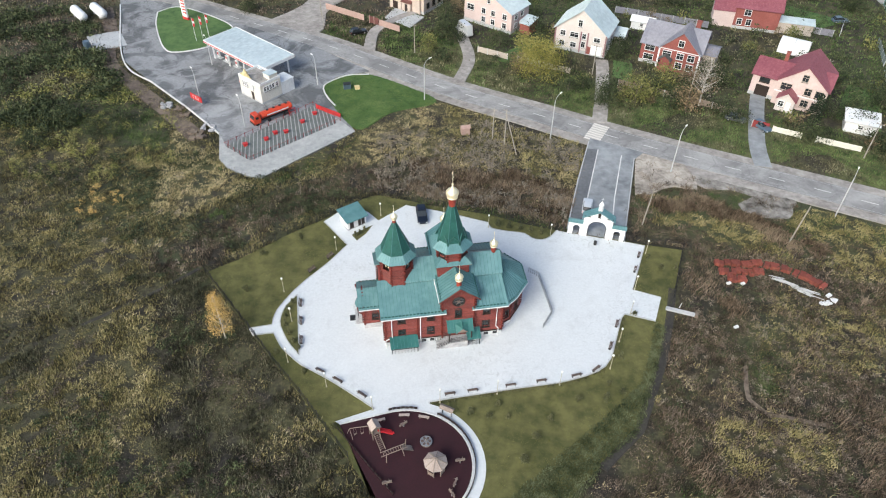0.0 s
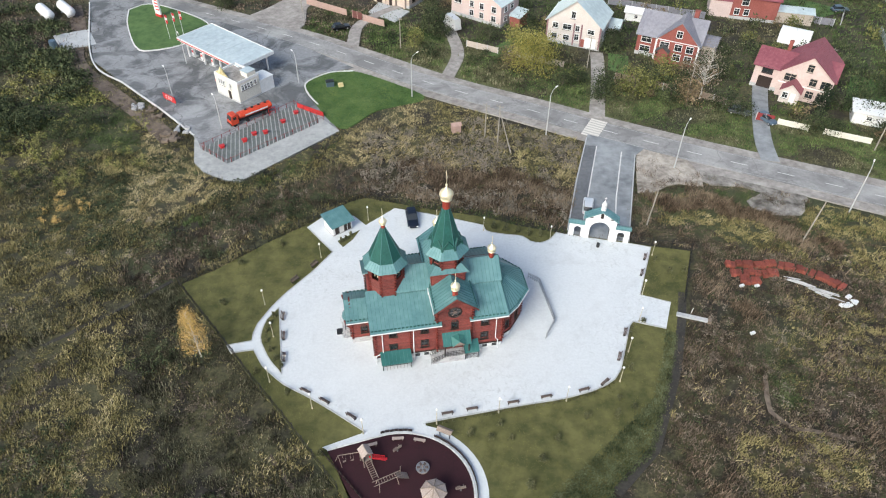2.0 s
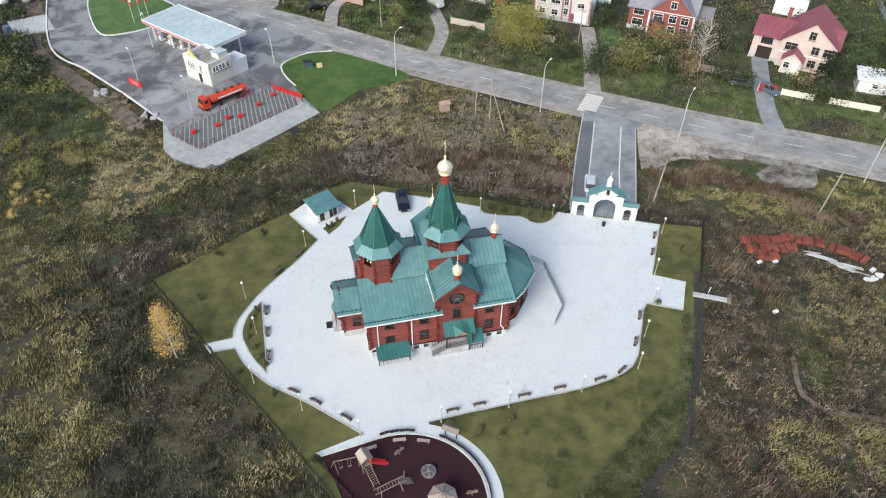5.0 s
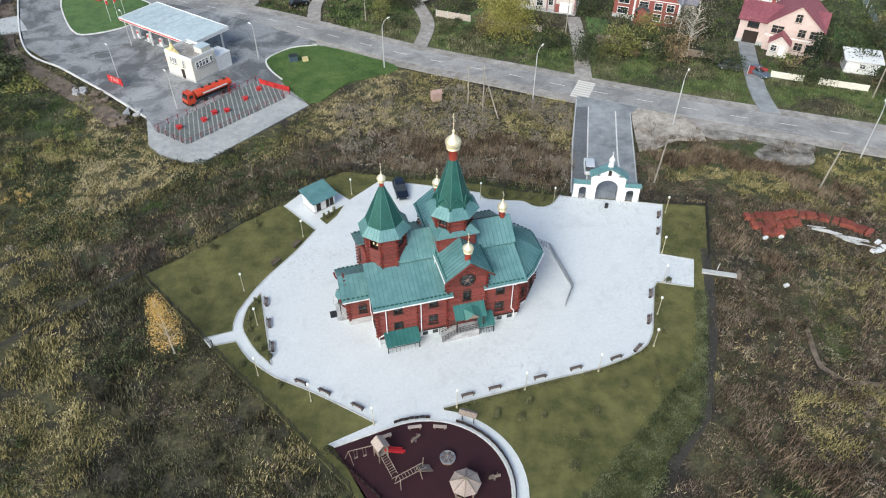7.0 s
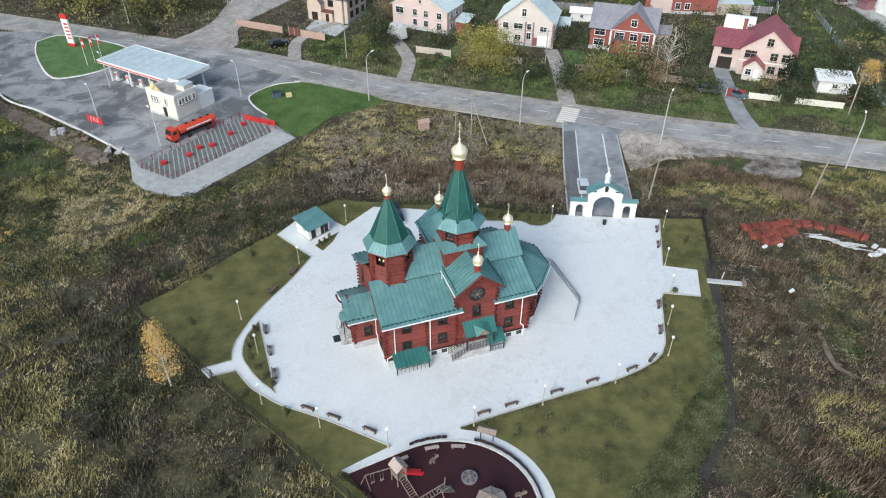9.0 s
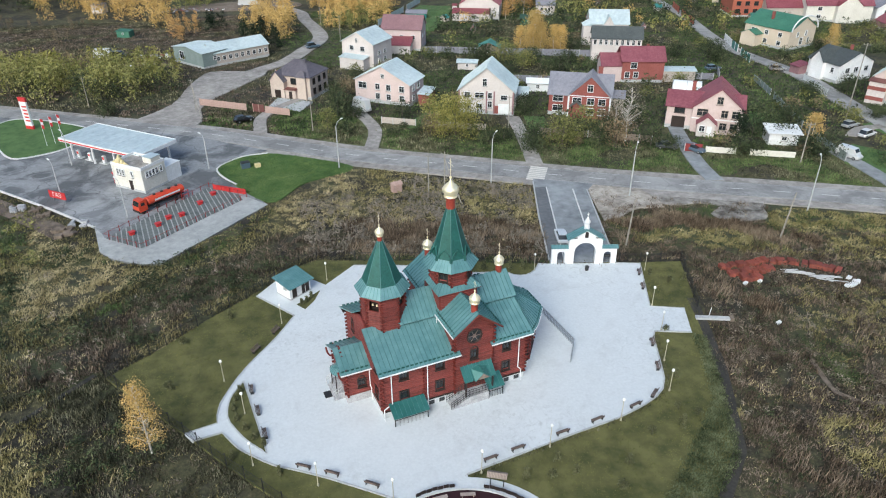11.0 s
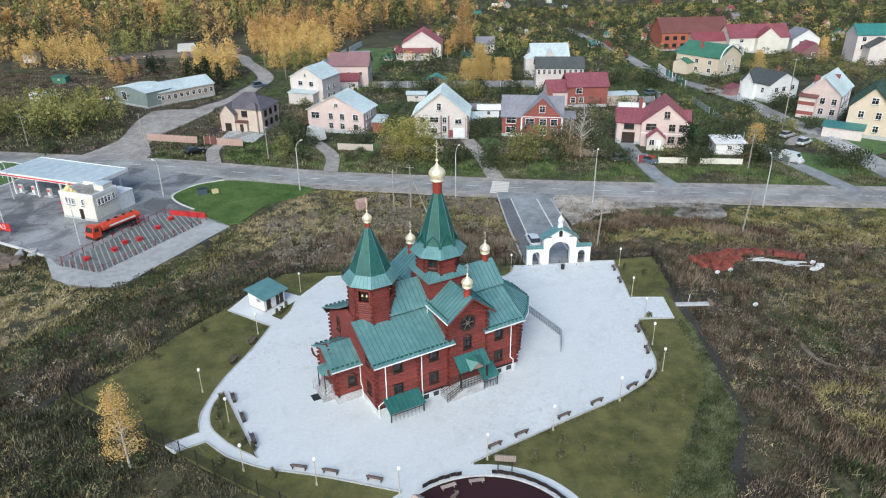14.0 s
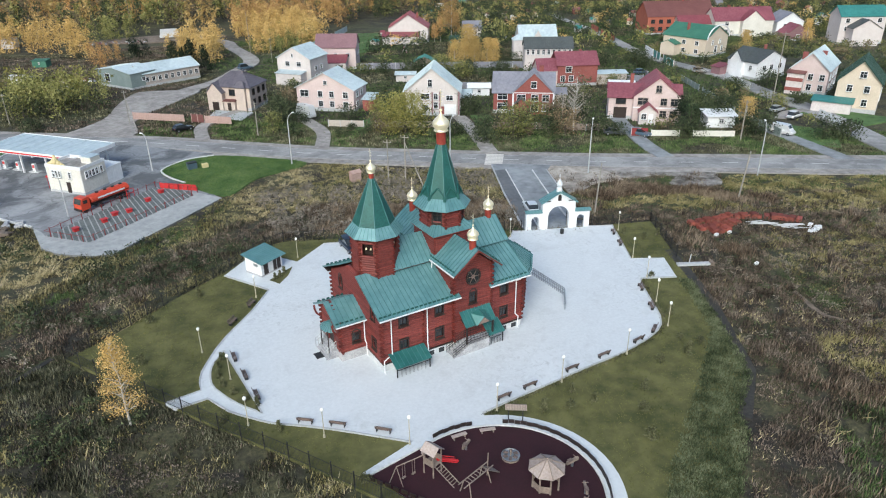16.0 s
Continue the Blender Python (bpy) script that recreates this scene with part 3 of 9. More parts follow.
for s in (2.6, 10.35):
    window(church, (W, N), (W, S), s, 5.95, 0.7, 1.2, arch=True)
wall_part("wall", (E, S), APSE[0], PL, 6.4)
wall_part("wall", APSE[-1], (E, N), PL, 6.4)
for a, b in zip(APSE, APSE[1:]):
    s = (Vector(b) - Vector(a)).length / 2
    wall_part("apse_wall", a, b, PL, 5.9, holes_for((s,), rows2[:1]))
    window(church, a, b, s, 2.5, 0.85, 1.15)
corners = [(W, S, -1, -1), (W, N, -1, 1), (E, S, 1, -1), (E, N, 1, 1), (-5.6, S, 0.2, -1), (-2.1, S - 0.25, 0.2, -1), (2.45, S - 0.25, 0.2, -1), (-2.1, N, 0.2, 1), (2.45, N, 0.2, 1), (8.3, -4.2, 0.7, -1), (10.4, -1.6, 1, -0.6), (10.5, 1.6, 1, 0.6), (8.3, 4.2, 0.7, 1)]
for x, y, ox, oy in corners:
    bm = bm_new()
    log_corner(bm, x, y, PL, 6.2 if x < 8 else 5.8, (ox, oy))
    tagged(part("log_corner", bm, "log_end", church), kind="stuff")

# side roofs over the nave, west part
def roof_part(name, slopes, thick=0.12, guards=True, step=0.5):
    roofing(name, slopes, church, thick=thick, step=step, guards=guards)


MID = 9.0
roof_part("side_roof", [((-10.75, -6.75, 6.38), (-1.58, -6.75, 6.38), (-1.58, -1.6, MID), (-10.75, -1.6, MID))])
roof_part("side_roof", [((-1.58, 7.3, 6.3), (-10.75, 7.3, 6.3), (-10.75, 1.8, MID), (-1.58, 1.8, MID))])
# east part: lower slopes and the apse roof
roof_part("side_roof", [((2.1, -6.62, 6.42), (7.3, -6.62, 6.42), (6.95, -2.1, MID), (2.1, -2.1, MID))])
roof_part("side_roof", [((7.3, 6.85, 6.42), (2.1, 6.85, 6.42), (2.1, 2.2, MID), (6.95, 2.2, MID))])
ap = [(7.25, -6.45), (8.95, -4.85), (11.3, -1.95), (11.4, 1.95), (8.95, 4.85), (7.25, 6.45)]
tops = [(6.96, -2.1), (6.97, -1.4), (7.0, -0.5), (7.0, 0.6), (6.97, 1.5), (6.96, 2.2)]
eaves = [6.3, 5.85, 5.8, 5.8, 5.85, 6.3]
roof_part("apse_roof", [((*a, eaves[i]), (*b, eaves[i + 1]), (*tops[i + 1], MID), (*tops[i], MID)) for i, (a, b) in enumerate(zip(ap, ap[1:]))], step=0.55)
for i, (a, b) in enumerate(zip(ap, ap[1:])):
    bm = bm_new()
    tube(bm, (*a, eaves[i] - 0.06), (*b, eaves[i + 1] - 0.06), 0.07, n=6)
    part("gutter", bm, "white", church, "white gutter")
for u0, u1, v, z in ((-10.75, -1.58, -6.83, 6.33), (2.1, 7.3, -6.7, 6.37), (-10.75, -1.58, 7.38, 6.25), (2.1, 7.3, 6.93, 6.37)):
    bm = bm_new()
    tube(bm, (u0, v, z), (u1, v, z), 0.075, n=6)
    part("gutter", bm, "white", church, "white gutter")
# boxed eaves under the side roofs
for u0, u1, v0, v1, z in ((-10.65, -1.68, -6.65, S, 6.24), (-10.65, -1.68, N, 7.2, 6.18), (2.2, 7.2, -6.52, S, 6.28), (2.2, 7.2, N, 6.75, 6.28)):
    bm = bm_new()
    box(bm, ((u0 + u1) / 2, (v0 + v1) / 2, z), (u1 - u0, v1 - v0, 0.08))
    part("soffit", bm, "frame_dark", church)

# raised nave between the towers and its roof
wall_part("clerestory", (-8.0, -2.1), (-1.9, -2.1), 8.4, 9.1)
wall_part("clerestory", (-1.9, 2.2), (-8.0, 2.2), 8.4, 9.1)
roof_part("nave_roof", [((-6.9, -2.6, 9.0), (-1.9, -2.6, 9.0), (-1.9, 0.0, 11.3), (-6.9, 0.0, 11.3)), ((-1.9, 2.6, 9.0), (-6.9, 2.6, 9.0), (-6.9, 0.0, 11.3), (-1.9, 0.0, 11.3))], guards=False)
wall_part("clerestory", (1.8, -2.2), (6.75, -2.2), 8.6, 9.3)
wall_part("clerestory", (6.75, 2.2), (1.8, 2.2), 8.6, 9.3)
def gable(slope):
    def top(z, length):
        k = max(0.0, (z - slope[0]) * slope[1])
        return (min(k, length / 2 - 0.01), max(length - k, length / 2 + 0.01))
    return top
wall_part("gable_wall", (6.75, -2.2), (6.75, 2.2), 8.6, 10.95, (), gable((9.2, 1.15)))
roof_part("chancel_roof", [((1.6, -2.72, 9.1), (7.12, -2.72, 9.1), (7.12, -0.1, 11.2), (1.6, -0.1, 11.2)), ((7.12, 2.5, 9.1), (1.6, 2.5, 9.1), (1.6, -0.1, 11.2), (7.12, -0.1, 11.2))], guards=False)

# transepts with gables to the south and north
XC, EE, RR = 0.18, 9.12, 11.4
for sgn, v0, out in ((-1, S - 0.27, -7.2), (1, N + 0.27, 7.3)):
    a, b = ((-2.1, v0), (2.45, v0)) if sgn < 0 else ((2.45, v0), (-2.1, v0))
    hs = holes_for((2.27,), [(5.63, 0.75, 1.15)]) + [(2.28 - 0.75, 2.28 + 0.75, 7.25, 8.75)] if sgn < 0 else ()
    wall_part("gable_wall", a, b, PL if sgn < 0 else 5.0, 11.3, hs, gable((9.05, 1.22)))
    for u in (-2.1, 2.45):
        inner = (u, 1.1 * sgn)
        aa, bb = ((u, v0), inner) if (u > 0) == (sgn < 0) else (inner, (u, v0))
        wall_part("transept_wall", aa, bb, 5.9, 9.1)
        bm = bm_new()
        log_corner(bm, u, v0, 6.0, 9.2, (-1 if u < 0 else 1, sgn))
        tagged(part("log_corner", bm, "log_end", church), kind="stuff")
    w_in, w_out = (-2.67, 1.1 * sgn, EE), (-2.67, out, EE)
    e_in, e_out = (3.03, 1.1 * sgn, EE), (3.03, out, EE)
    r_in, r_out = (XC, 1.1 * sgn, RR), (XC, out, RR)
    roof_part("transept_roof", [(w_in, w_out, r_out, r_in), (e_out, e_in, r_in, r_out)] if sgn < 0 else [(w_out, w_in, r_in, r_out), (e_in, e_out, r_out, r_in)])
    for p, q in ((w_out, r_out), (r_out, e_out)):
        d = Vector((0, 0.06 * sgn, -0.14))
        part("barge_board", tube(bm_new(), Vector(p) + d, Vector(q) + d, 0.1, n=4), "logs", church)
window(church, (-2.1, S - 0.27), (2.45, S - 0.27), 2.27, 5.63, 0.75, 1.15, arch=True)
# rose window
rose = new("rose_window")
rose.parent = church
rose.matrix_basis = pose(0.18, S - 0.4, 8.0)
bm = bm_new()
k = 16
for i in range(k):
    t0, t1 = 2 * math.pi * i / k, 2 * math.pi * (i + 1) / k
    tube(bm, (0.85 * math.cos(t0), 0, 0.85 * math.sin(t0)), (0.85 * math.cos(t1), 0, 0.85 * math.sin(t1)), 0.10, n=6)
part("frame", bm, "frame_dark", rose)
bm = bm_new()
vs = [bm.verts.new((0.83 * math.cos(2 * math.pi * i / k), 0.10, 0.83 * math.sin(2 * math.pi * i / k))) for i in range(k)]
bm.faces.new(vs)
part("pane", bm, "pane", rose)
bm = bm_new()
for t0 in (0, 1.047, 2.094):
    tube(bm, (0.8 * math.cos(t0), 0.03, 0.8 * math.sin(t0)), (-0.8 * math.cos(t0), 0.03, -0.8 * math.sin(t0)), 0.035, n=5)
tube(bm, (0, 0, 0), (0, 0.06, 0), 0.22, n=10)
part("tracery", bm, "bench_wood", rose)


def onion(parent, x, y, z, r, cross, drum_r, drum_h):
    """A gilded onion dome on its drum, with a cross."""
    bm = bm_new()
    lathe(bm, [(drum_r, z - drum_h), (drum_r, z)], 14, (x, y))
    part("drum", bm, "brick_drum", parent, "red drum")
    bm = bm_new()
    r *= 0.85
    prof = [(drum_r * 1.12, z - 0.02), (drum_r * 1.5, z + 0.10 * r), (drum_r * 1.5, z + 0.2 * r), (drum_r * 1.15, z + 0.3 * r), (0.80 * r, z + 0.42 * r), (0.97 * r, z + 0.68 * r), (1.04 * r, z + 0.95 * r), (0.99 * r, z + 1.22 * r), (0.80 * r, z + 1.5 * r), (0.52 * r, z + 1.74 * r), (0.27 * r, z + 1.98 * r), (0.12 * r, z + 2.2 * r), (0.07 * r, z + 2.42 * r)]
    lathe(bm, prof, 24, (x, y))
    dome = part("dome", bm, "gold", parent, "gilded onion dome", smooth=True)
    zt = z + 2.4 * r
    bm = bm_new()
    lathe(bm, [(0.02, zt), (0.16 * r, zt + 0.1 * r), (0.19 * r, zt + 0.2 * r), (0.16 * r, zt + 0.3 * r), (0.02, zt + 0.4 * r)], 12, (x, y))
    t = 0.035 * max(1, cross / 1.6)
    box(bm, (x, y, zt + cross / 2), (t, t, cross))
    box(bm, (x, y, zt + cross * 0.72), (t, cross * 0.52, t))
    box(bm, (x, y, zt + cross * 0.86), (t, cross * 0.26, t))
    m0 = Vector((x, y, zt + cross * 0.45))
    tube(bm, m0 + Vector((0, -0.16 * cross, 0.06 * cross)), m0 + Vector((0, 0.16 * cross, -0.06 * cross)), t * 0.6, n=5)
    part("cross", bm, "gold", parent, "gilded cross")


def octa(r, c, z, turn=0.5):
    return [(c[0] + r * math.cos(math.pi / 4 * (i + turn)), c[1] + r * math.sin(math.pi / 4 * (i + turn)), z) for i in range(8)]


def tent_tower(parent, c, r, z0, z1, skirt_r, cone_top, neck_r, holes=None):
    """An octagonal log body, a flared skirt roof and a tall tent spire."""
    lo = octa(r, c, 0)
    for i in range(8):
        a, b = lo[i][:2], lo[(i + 1) % 8][:2]
        ln = (Vector(a) - Vector(b)).length
        hl = holes(ln) if holes and i % 2 == 0 else ()
        wall_part("tower_wall", a, b, z0, z1, hl, None, parent)
        bm = bm_new()
        log_corner(bm, a[0], a[1], z0, z1, (0.7 if a[0] > c[0] else -0.7, 0.7 if a[1] > c[1] else -0.7))
        tagged(part("log_corner", bm, "log_end", parent), kind="stuff")
    eave, up = octa(skirt_r, c, z1 - 0.25), octa(r * 0.93, c, z1 + 0.75)
    roofing("skirt_roof", [(eave[i], eave[(i + 1) % 8], up[(i + 1) % 8], up[i]) for i in range(8)], parent, thick=0.09, step=0.4, rib=0.03)
    bm = bm_new()
    lathe(bm, [(skirt_r - 0.1, z1 - 0.34), (r, z1 - 0.30)], 8, c, 0.5)
    part("soffit", bm, "frame_dark", parent)
    bm = bm_new()
    prof = [(r * 0.95, z1 + 0.62)] + [(r * 0.93 + (neck_r - r * 0.93) * (k / 6), z1 + 0.8 + (cone_top - z1 - 0.8) * (k / 6)) for k in range(7)]
    lathe(bm, prof, 8, c, 0.5)
    spire = part("spire", bm, "spire", parent, "dark green tent spire")
    for i in range(8):
        part("hip_rib", tube(bm_new(), octa(r * 0.94, c, z1 + 0.7)[i], octa(neck_r, c, cone_top)[i], 0.05, 0.03, n=5), "seam", spire)


west_tower = new("bell_tower")
west_tower.parent = church
WT = (-7.75, -0.25)
def bell_holes(ln):
    return [(ln / 2 - 0.55, ln / 2 + 0.55, 11.0, 12.2)]
tent_tower(west_tower, WT, 2.25, 7.4, 13.1, 2.98, 18.3, 0.26, bell_holes)
bm = bm_new()
lathe(bm, [(1.65, 10.2), (1.65, 12.8)], 8, WT, 0.5)
part("belfry_core", bm, "frame_dark", west_tower)
bells = octa(1.9, WT, 11.6, 1.0)
for x, y, z in bells[::2]:
    for s in (-0.25, 0.25):
        bm = bm_new()
        ox, oy = -(y - WT[1]) / 1.98 * s, (x - WT[0]) / 1.98 * s
        lathe(bm, [(0.12, z - 0.11), (0.095, z - 0.03), (0.06, z + 0.08), (0.02, z + 0.12)], 10, (x + ox, y + oy))
        part("bell", bm, "gold", west_tower, "small bronze bell")
onion(west_tower, *WT, 18.8, 0.56, 1.3, 0.25, 0.6)

MT = (0.0, -0.5)
main_tower = new("main_tower")
main_tower.parent = church
# square base with its own skirt roof
q = 2.1
sq = [(MT[0] - q, MT[1] - q), (MT[0] + q, MT[1] - q), (MT[0] + q, MT[1] + q), (MT[0] - q, MT[1] + q)]
for i in range(4):
    wall_part("tower_wall", sq[i], sq[(i + 1) % 4], 9.0, 11.8, (), None, main_tower)
q2, q3 = 2.6, 1.7
f = lambda k, w, z: (MT[0] + (sq[k % 4][0] - MT[0]) / q * w, MT[1] + (sq[k % 4][1] - MT[1]) / q * w, z)
roofing("skirt_roof", [(f(i, q2, 11.75), f(i + 1, q2, 11.75), f(i + 1, q3, 12.6), f(i, q3, 12.6)) for i in range(4)], main_tower, thick=0.09, step=0.45, rib=0.03)
bm = bm_new()
box(bm, (MT[0], MT[1], 11.64), (2 * q2 - 0.2, 2 * q2 - 0.2, 0.08))
part("soffit", bm, "brick_drum", main_tower)
def tower_win(ln):
    return [(ln / 2 - 0.42, ln / 2 + 0.42, 12.8, 14.0)]
tent_tower(main_tower, MT, 2.15, 12.1, 14.5, 3.05, 20.55, 0.46, tower_win)
lo = octa(2.15, MT, 0)
for i in range(0, 8, 2):
    a, b = lo[i][:2], lo[(i + 1) % 8][:2]
    window(main_tower, a, b, (Vector(a) - Vector(b)).length / 2, 13.4, 0.84, 1.2)
# the pointed boards about the foot of the spire
bm = bm_new()
for i in range(8):
    a, b = Vector(octa(2.12, MT, 15.0)[i]), Vector(octa(2.12, MT, 15.0)[(i + 1) % 8])
    out = ((a + b) / 2 - Vector((*MT, 15.0)))
    out.z = 0
    out.normalize()
    mid = (a + b) / 2
    pts = [mid + (a - mid) * s + Vector((0, 0, h)) + out * (0.10 - h * 0.28) for s, h in ((0.95, 0.05), (0.8, 0.62), (0.45, 0.95), (0, 1.35), (-0.45, 0.95), (-0.8, 0.62), (-0.95, 0.05))]
    for p0, p1 in zip(pts, pts[1:]):
        tube(bm, p0, p1, 0.09, n=6)
part("kokoshnik", bm, "spire", main_tower)
onion(main_tower, *MT, 21.75, 0.98, 2.2, 0.48, 1.25)
onion(church, 0.14, -6.2, 12.15, 0.68, 1.3, 0.36, 1.5)
onion(church, 0.0, 5.95, 12.3, 0.68, 1.3, 0.36, 1.6)
onion(church, 6.2, -0.05, 11.95, 0.68, 1.3, 0.36, 1.3)

# west porch
PX0, PX1, PS, PN = -12.9, W, -2.05, 2.7
PM = (PS + PN) / 2
wall_part("porch_wall", (PX0, PS), (PX1, PS), PL, 4.6, holes_for((1.6,), [(2.45, 0.75, 1.0)]))
window(church, (PX0, PS), (PX1, PS), 1.6, 2.45, 0.75, 1.0, arch=True)
wall_part("porch_wall", (PX1, PN), (PX0, PN), PL, 4.6)
wall_part("porch_wall", (PX0, PN), (PX0, PS), PL, 5.9, [(1.6, 3.1, 0, 3.2)], gable((4.5, 1.6)))
for y, oy in ((PS, -1), (PN, 1)):
    bm = bm_new()
    log_corner(bm, PX0, y, PL, 4.6, (-1, oy))
    tagged(part("log_corner", bm, "log_end", church), kind="stuff")
    # curved bracket under the gable's overhang
    bm = bm_new()
    arc_b = [(PX0 - 0.1 - 0.75 * math.sin(radians(15 * k)), y, 3.1 + 1.4 * (1 - math.cos(radians(15 * k)))) for k in range(7)]
    for p, q in zip(arc_b, arc_b[1:]):
        tube(bm, p, q, 0.11, n=6)
    part("bracket", bm, "log_end", church)
bm = bm_new()
box(bm, ((PX0 + PX1) / 2, (PS + PN) / 2, 0.15), (PX1 - PX0 + 0.2, PN - PS + 0.2, 1.8))
part("porch_plinth", bm, "stone", church)
bm = bm_new()
box(bm, (PX0 + 0.05, PM, 2.05), (0.1, 1.5, 2.2))
part("door", bm, "frame_dark", church, "dark double door")
roof_part("porch_roof", [((-13.62, -2.65, 4.45), (PX1, -2.65, 4.45), (PX1, PM, 5.95), (-13.62, PM, 5.95)), ((PX1, 3.3, 4.45), (-13.62, 3.3, 4.45), (-13.62, PM, 5.95), (PX1, PM, 5.95))])
bm = bm_new()
tube(bm, (-13.62, -2.73, 4.4), (PX1, -2.73, 4.4), 0.07, n=6)
part("gutter", bm, "white", church, "white gutter")
can = [(PX0 - 0.05 + 1.15 * math.cos(radians(90 + 30 * i)), PM + 1.35 * math.sin(radians(90 + 30 * i)), 2.95) for i in range(7)]
roofing("canopy", [(a, b, (PX0 - 0.05, PM, 3.75), (PX0 - 0.05, PM, 3.75)) for a, b in zip(can, can[1:])], church, thick=0.05, step=0.8, rib=0.03, label="small half-round green canopy")
bm = bm_new()
for i in range(5):
    box(bm, (PX0 - 0.4 - 0.2 * i, PM, 0.42 - 0.1 * i - 0.3), (0.8 if i == 0 else 0.2, 2.9, 1.5 - 0.17 * i))
part("steps", bm, "stone", church)
bm = bm_new()
for y in (PM - 1.4, PM + 1.4):
    for z in (0.6, 1.05):
        tube(bm, (PX0 - 0.2, y, 1.0 + z * 0.9), (PX0 - 1.4, y, 0.2 + z * 0.9), 0.03, n=6)
    for k in range(5):
        tube(bm, (PX0 - 0.2 - 0.3 * k, y, 0.6 - 0.15 * k), (PX0 - 0.2 - 0.3 * k, y, 1.95 - 0.2 * k), 0.025, n=6)
part("handrail", bm, "steel", church)
for y in (PM - 0.95, PM + 0.95):
    bm = bm_new()
    tube(bm, (PX0 - 0.85, y, 0.2), (PX0 - 0.85, y, 3.0), 0.06, n=8)
    part("post", bm, "frame_dark", church)

# awning over the basement stair
def awning(u0, u1, v0, v1, z0, z1, name="awning"):
    roofing(name, [((u0, v1, z1), (u1, v1, z1), (u1, v0, z0), (u0, v0, z0))], church, "roof_dark", thick=0.08, step=0.45, rib=0.04)
    for u in (u0 + 0.15, u1 - 0.15):
        part("awning_post", box(bm_new(), (u, v1 + 0.15, (z1 - 0.7) / 2 - 0.05), (0.09, 0.09, z1 + 0.6)), "iron", church)
        part("awning_brace", tube(bm_new(), (u, v1 + 0.15, z1 - 0.15), (u, v0, z0 - 0.2), 0.05, n=5), "iron", church)
    for k in range(9):
        part("guard_bar", box(bm_new(), (u0 + 0.2 + (u1 - u0 - 0.4) * k / 8, v1 + 0.15, 0.2), (0.03, 0.03, 1.3)), "iron", church)
    part("guard_rail", box(bm_new(), ((u0 + u1) / 2, v1 + 0.15, 0.85), (u1 - u0 - 0.2, 0.05, 0.06)), "iron", church)


awning(-9.65, -5.65, S - 0.15, -7.75, 1.95, 1.15)
awning(1.35, 3.35, S - 0.3, -7.7, 2.25, 1.3)
# south porch: roof with a small gablet, landing and stair along the wall
roofing("porch_roof", [((-1.5, -7.65, 3.1), (2.2, -7.65, 3.1), (2.2, S - 0.3, 4.45), (-1.5, S - 0.3, 4.45))], church, "roof_dark", thick=0.1, step=0.45, rib=0.04)
GX0, GX1, GXM = -0.35, 1.55, 0.6
roofing("gablet", [((GX0, -6.7, 4.0), (GX0, -7.85, 3.1), (GXM, -7.85, 3.95), (GXM, -6.6, 4.3)), ((GX1, -7.85, 3.1), (GX1, -6.7, 4.0), (GXM, -6.6, 4.3), (GXM, -7.85, 3.95))], church, "roof_dark", thick=0.06, step=0.4, rib=0.03)
bm = bm_new()
plate(bm, [(GX0 + 0.15, -7.72, 3.1), (GX1 - 0.15, -7.72, 3.1), (GXM, -7.72, 3.82)], 0.06)
part("gablet_board", bm, "wood", church)
for u in (-1.25, 1.95):
    bm = bm_new()
    box(bm, (u, -7.4, 2.05), (0.16, 0.16, 2.1))
    tube(bm, (u, -7.4, 3.0), (u, S - 0.2, 3.4), 0.07, n=6)
    part("post", bm, "frame_dark", church)
bm = bm_new()
box(bm, (0.25, -6.95, 0.3), (2.3, 1.5, 1.5))
part("landing", bm, "stone", church, "stone-faced landing")
for i in range(7):
    bm = bm_new()
    box(bm, (-1.05 - 0.3 * i, -6.95, (1.0 - 0.15 * i) / 2 - 0.3), (0.3, 1.5, 1.0 - 0.15 * i + 0.6))
    part("step", bm, "stone", church)
bm = bm_new()
for v in (-7.65, -6.35):
    for dz in (0.35, 0.65, 0.95):
        tube(bm, (-0.9, v, 1.05 + dz), (-3.1, v, 0.0 + dz), 0.028, n=6)
        tube(bm, (-0.9, v, 1.05 + dz), (1.35, v, 1.05 + dz), 0.028, n=6)
    for k in range(7):
        tube(bm, (-3.1 + 0.36 * k, v, 1.05 * k / 6 - 0.2), (-3.1 + 0.36 * k, v, 0.95 + 1.05 * k / 6), 0.022, n=5)
    for k in range(7):
        tube(bm, (-0.9 + 0.37 * k, v, 1.0), (-0.9 + 0.37 * k, v, 2.0), 0.022, n=5)
part("handrail", bm, "iron", church)
bm = bm_new()
box(bm, (0.35, S - 0.3, 2.1), (1.3, 0.12, 2.1))
part("door", bm, "frame_dark", church, "dark wooden door")

# white downpipes with bent feet
for u, zt, v, foot in ((-9.25, 6.33, S, -0.95), (-5.2, 6.33, S, 0.0), (5.8, 6.37, S, 0.35), (W - 0.25, 4.4, PS, 0.1)):
    bm = bm_new()
    tube(bm, (u, v - (0.93 if v == S else 0.65), zt), (u, v - 0.26, zt - 0.45), 0.06, n=8)
    tube(bm, (u, v - 0.26, zt - 0.45), (u, v - 0.26, 1.85), 0.06, n=8)
    tube(bm, (u, v - 0.26, 1.85), (u + foot, v - 0.36, 1.45), 0.06, n=8)
    tube(bm, (u + foot, v - 0.36, 1.45), (u + foot, v - 0.36, 0.1), 0.06, n=8)
    tube(bm, (u + foot, v - 0.36, 0.1), (u + foot, v - 0.6, 0.0), 0.06, n=8)
    part("downpipe", bm, "white", church, "white downpipe")
bm = bm_new()
tube(bm, (-2.72, -2.9, 9.0), (-2.72, -2.9, 8.2), 0.06, n=8)
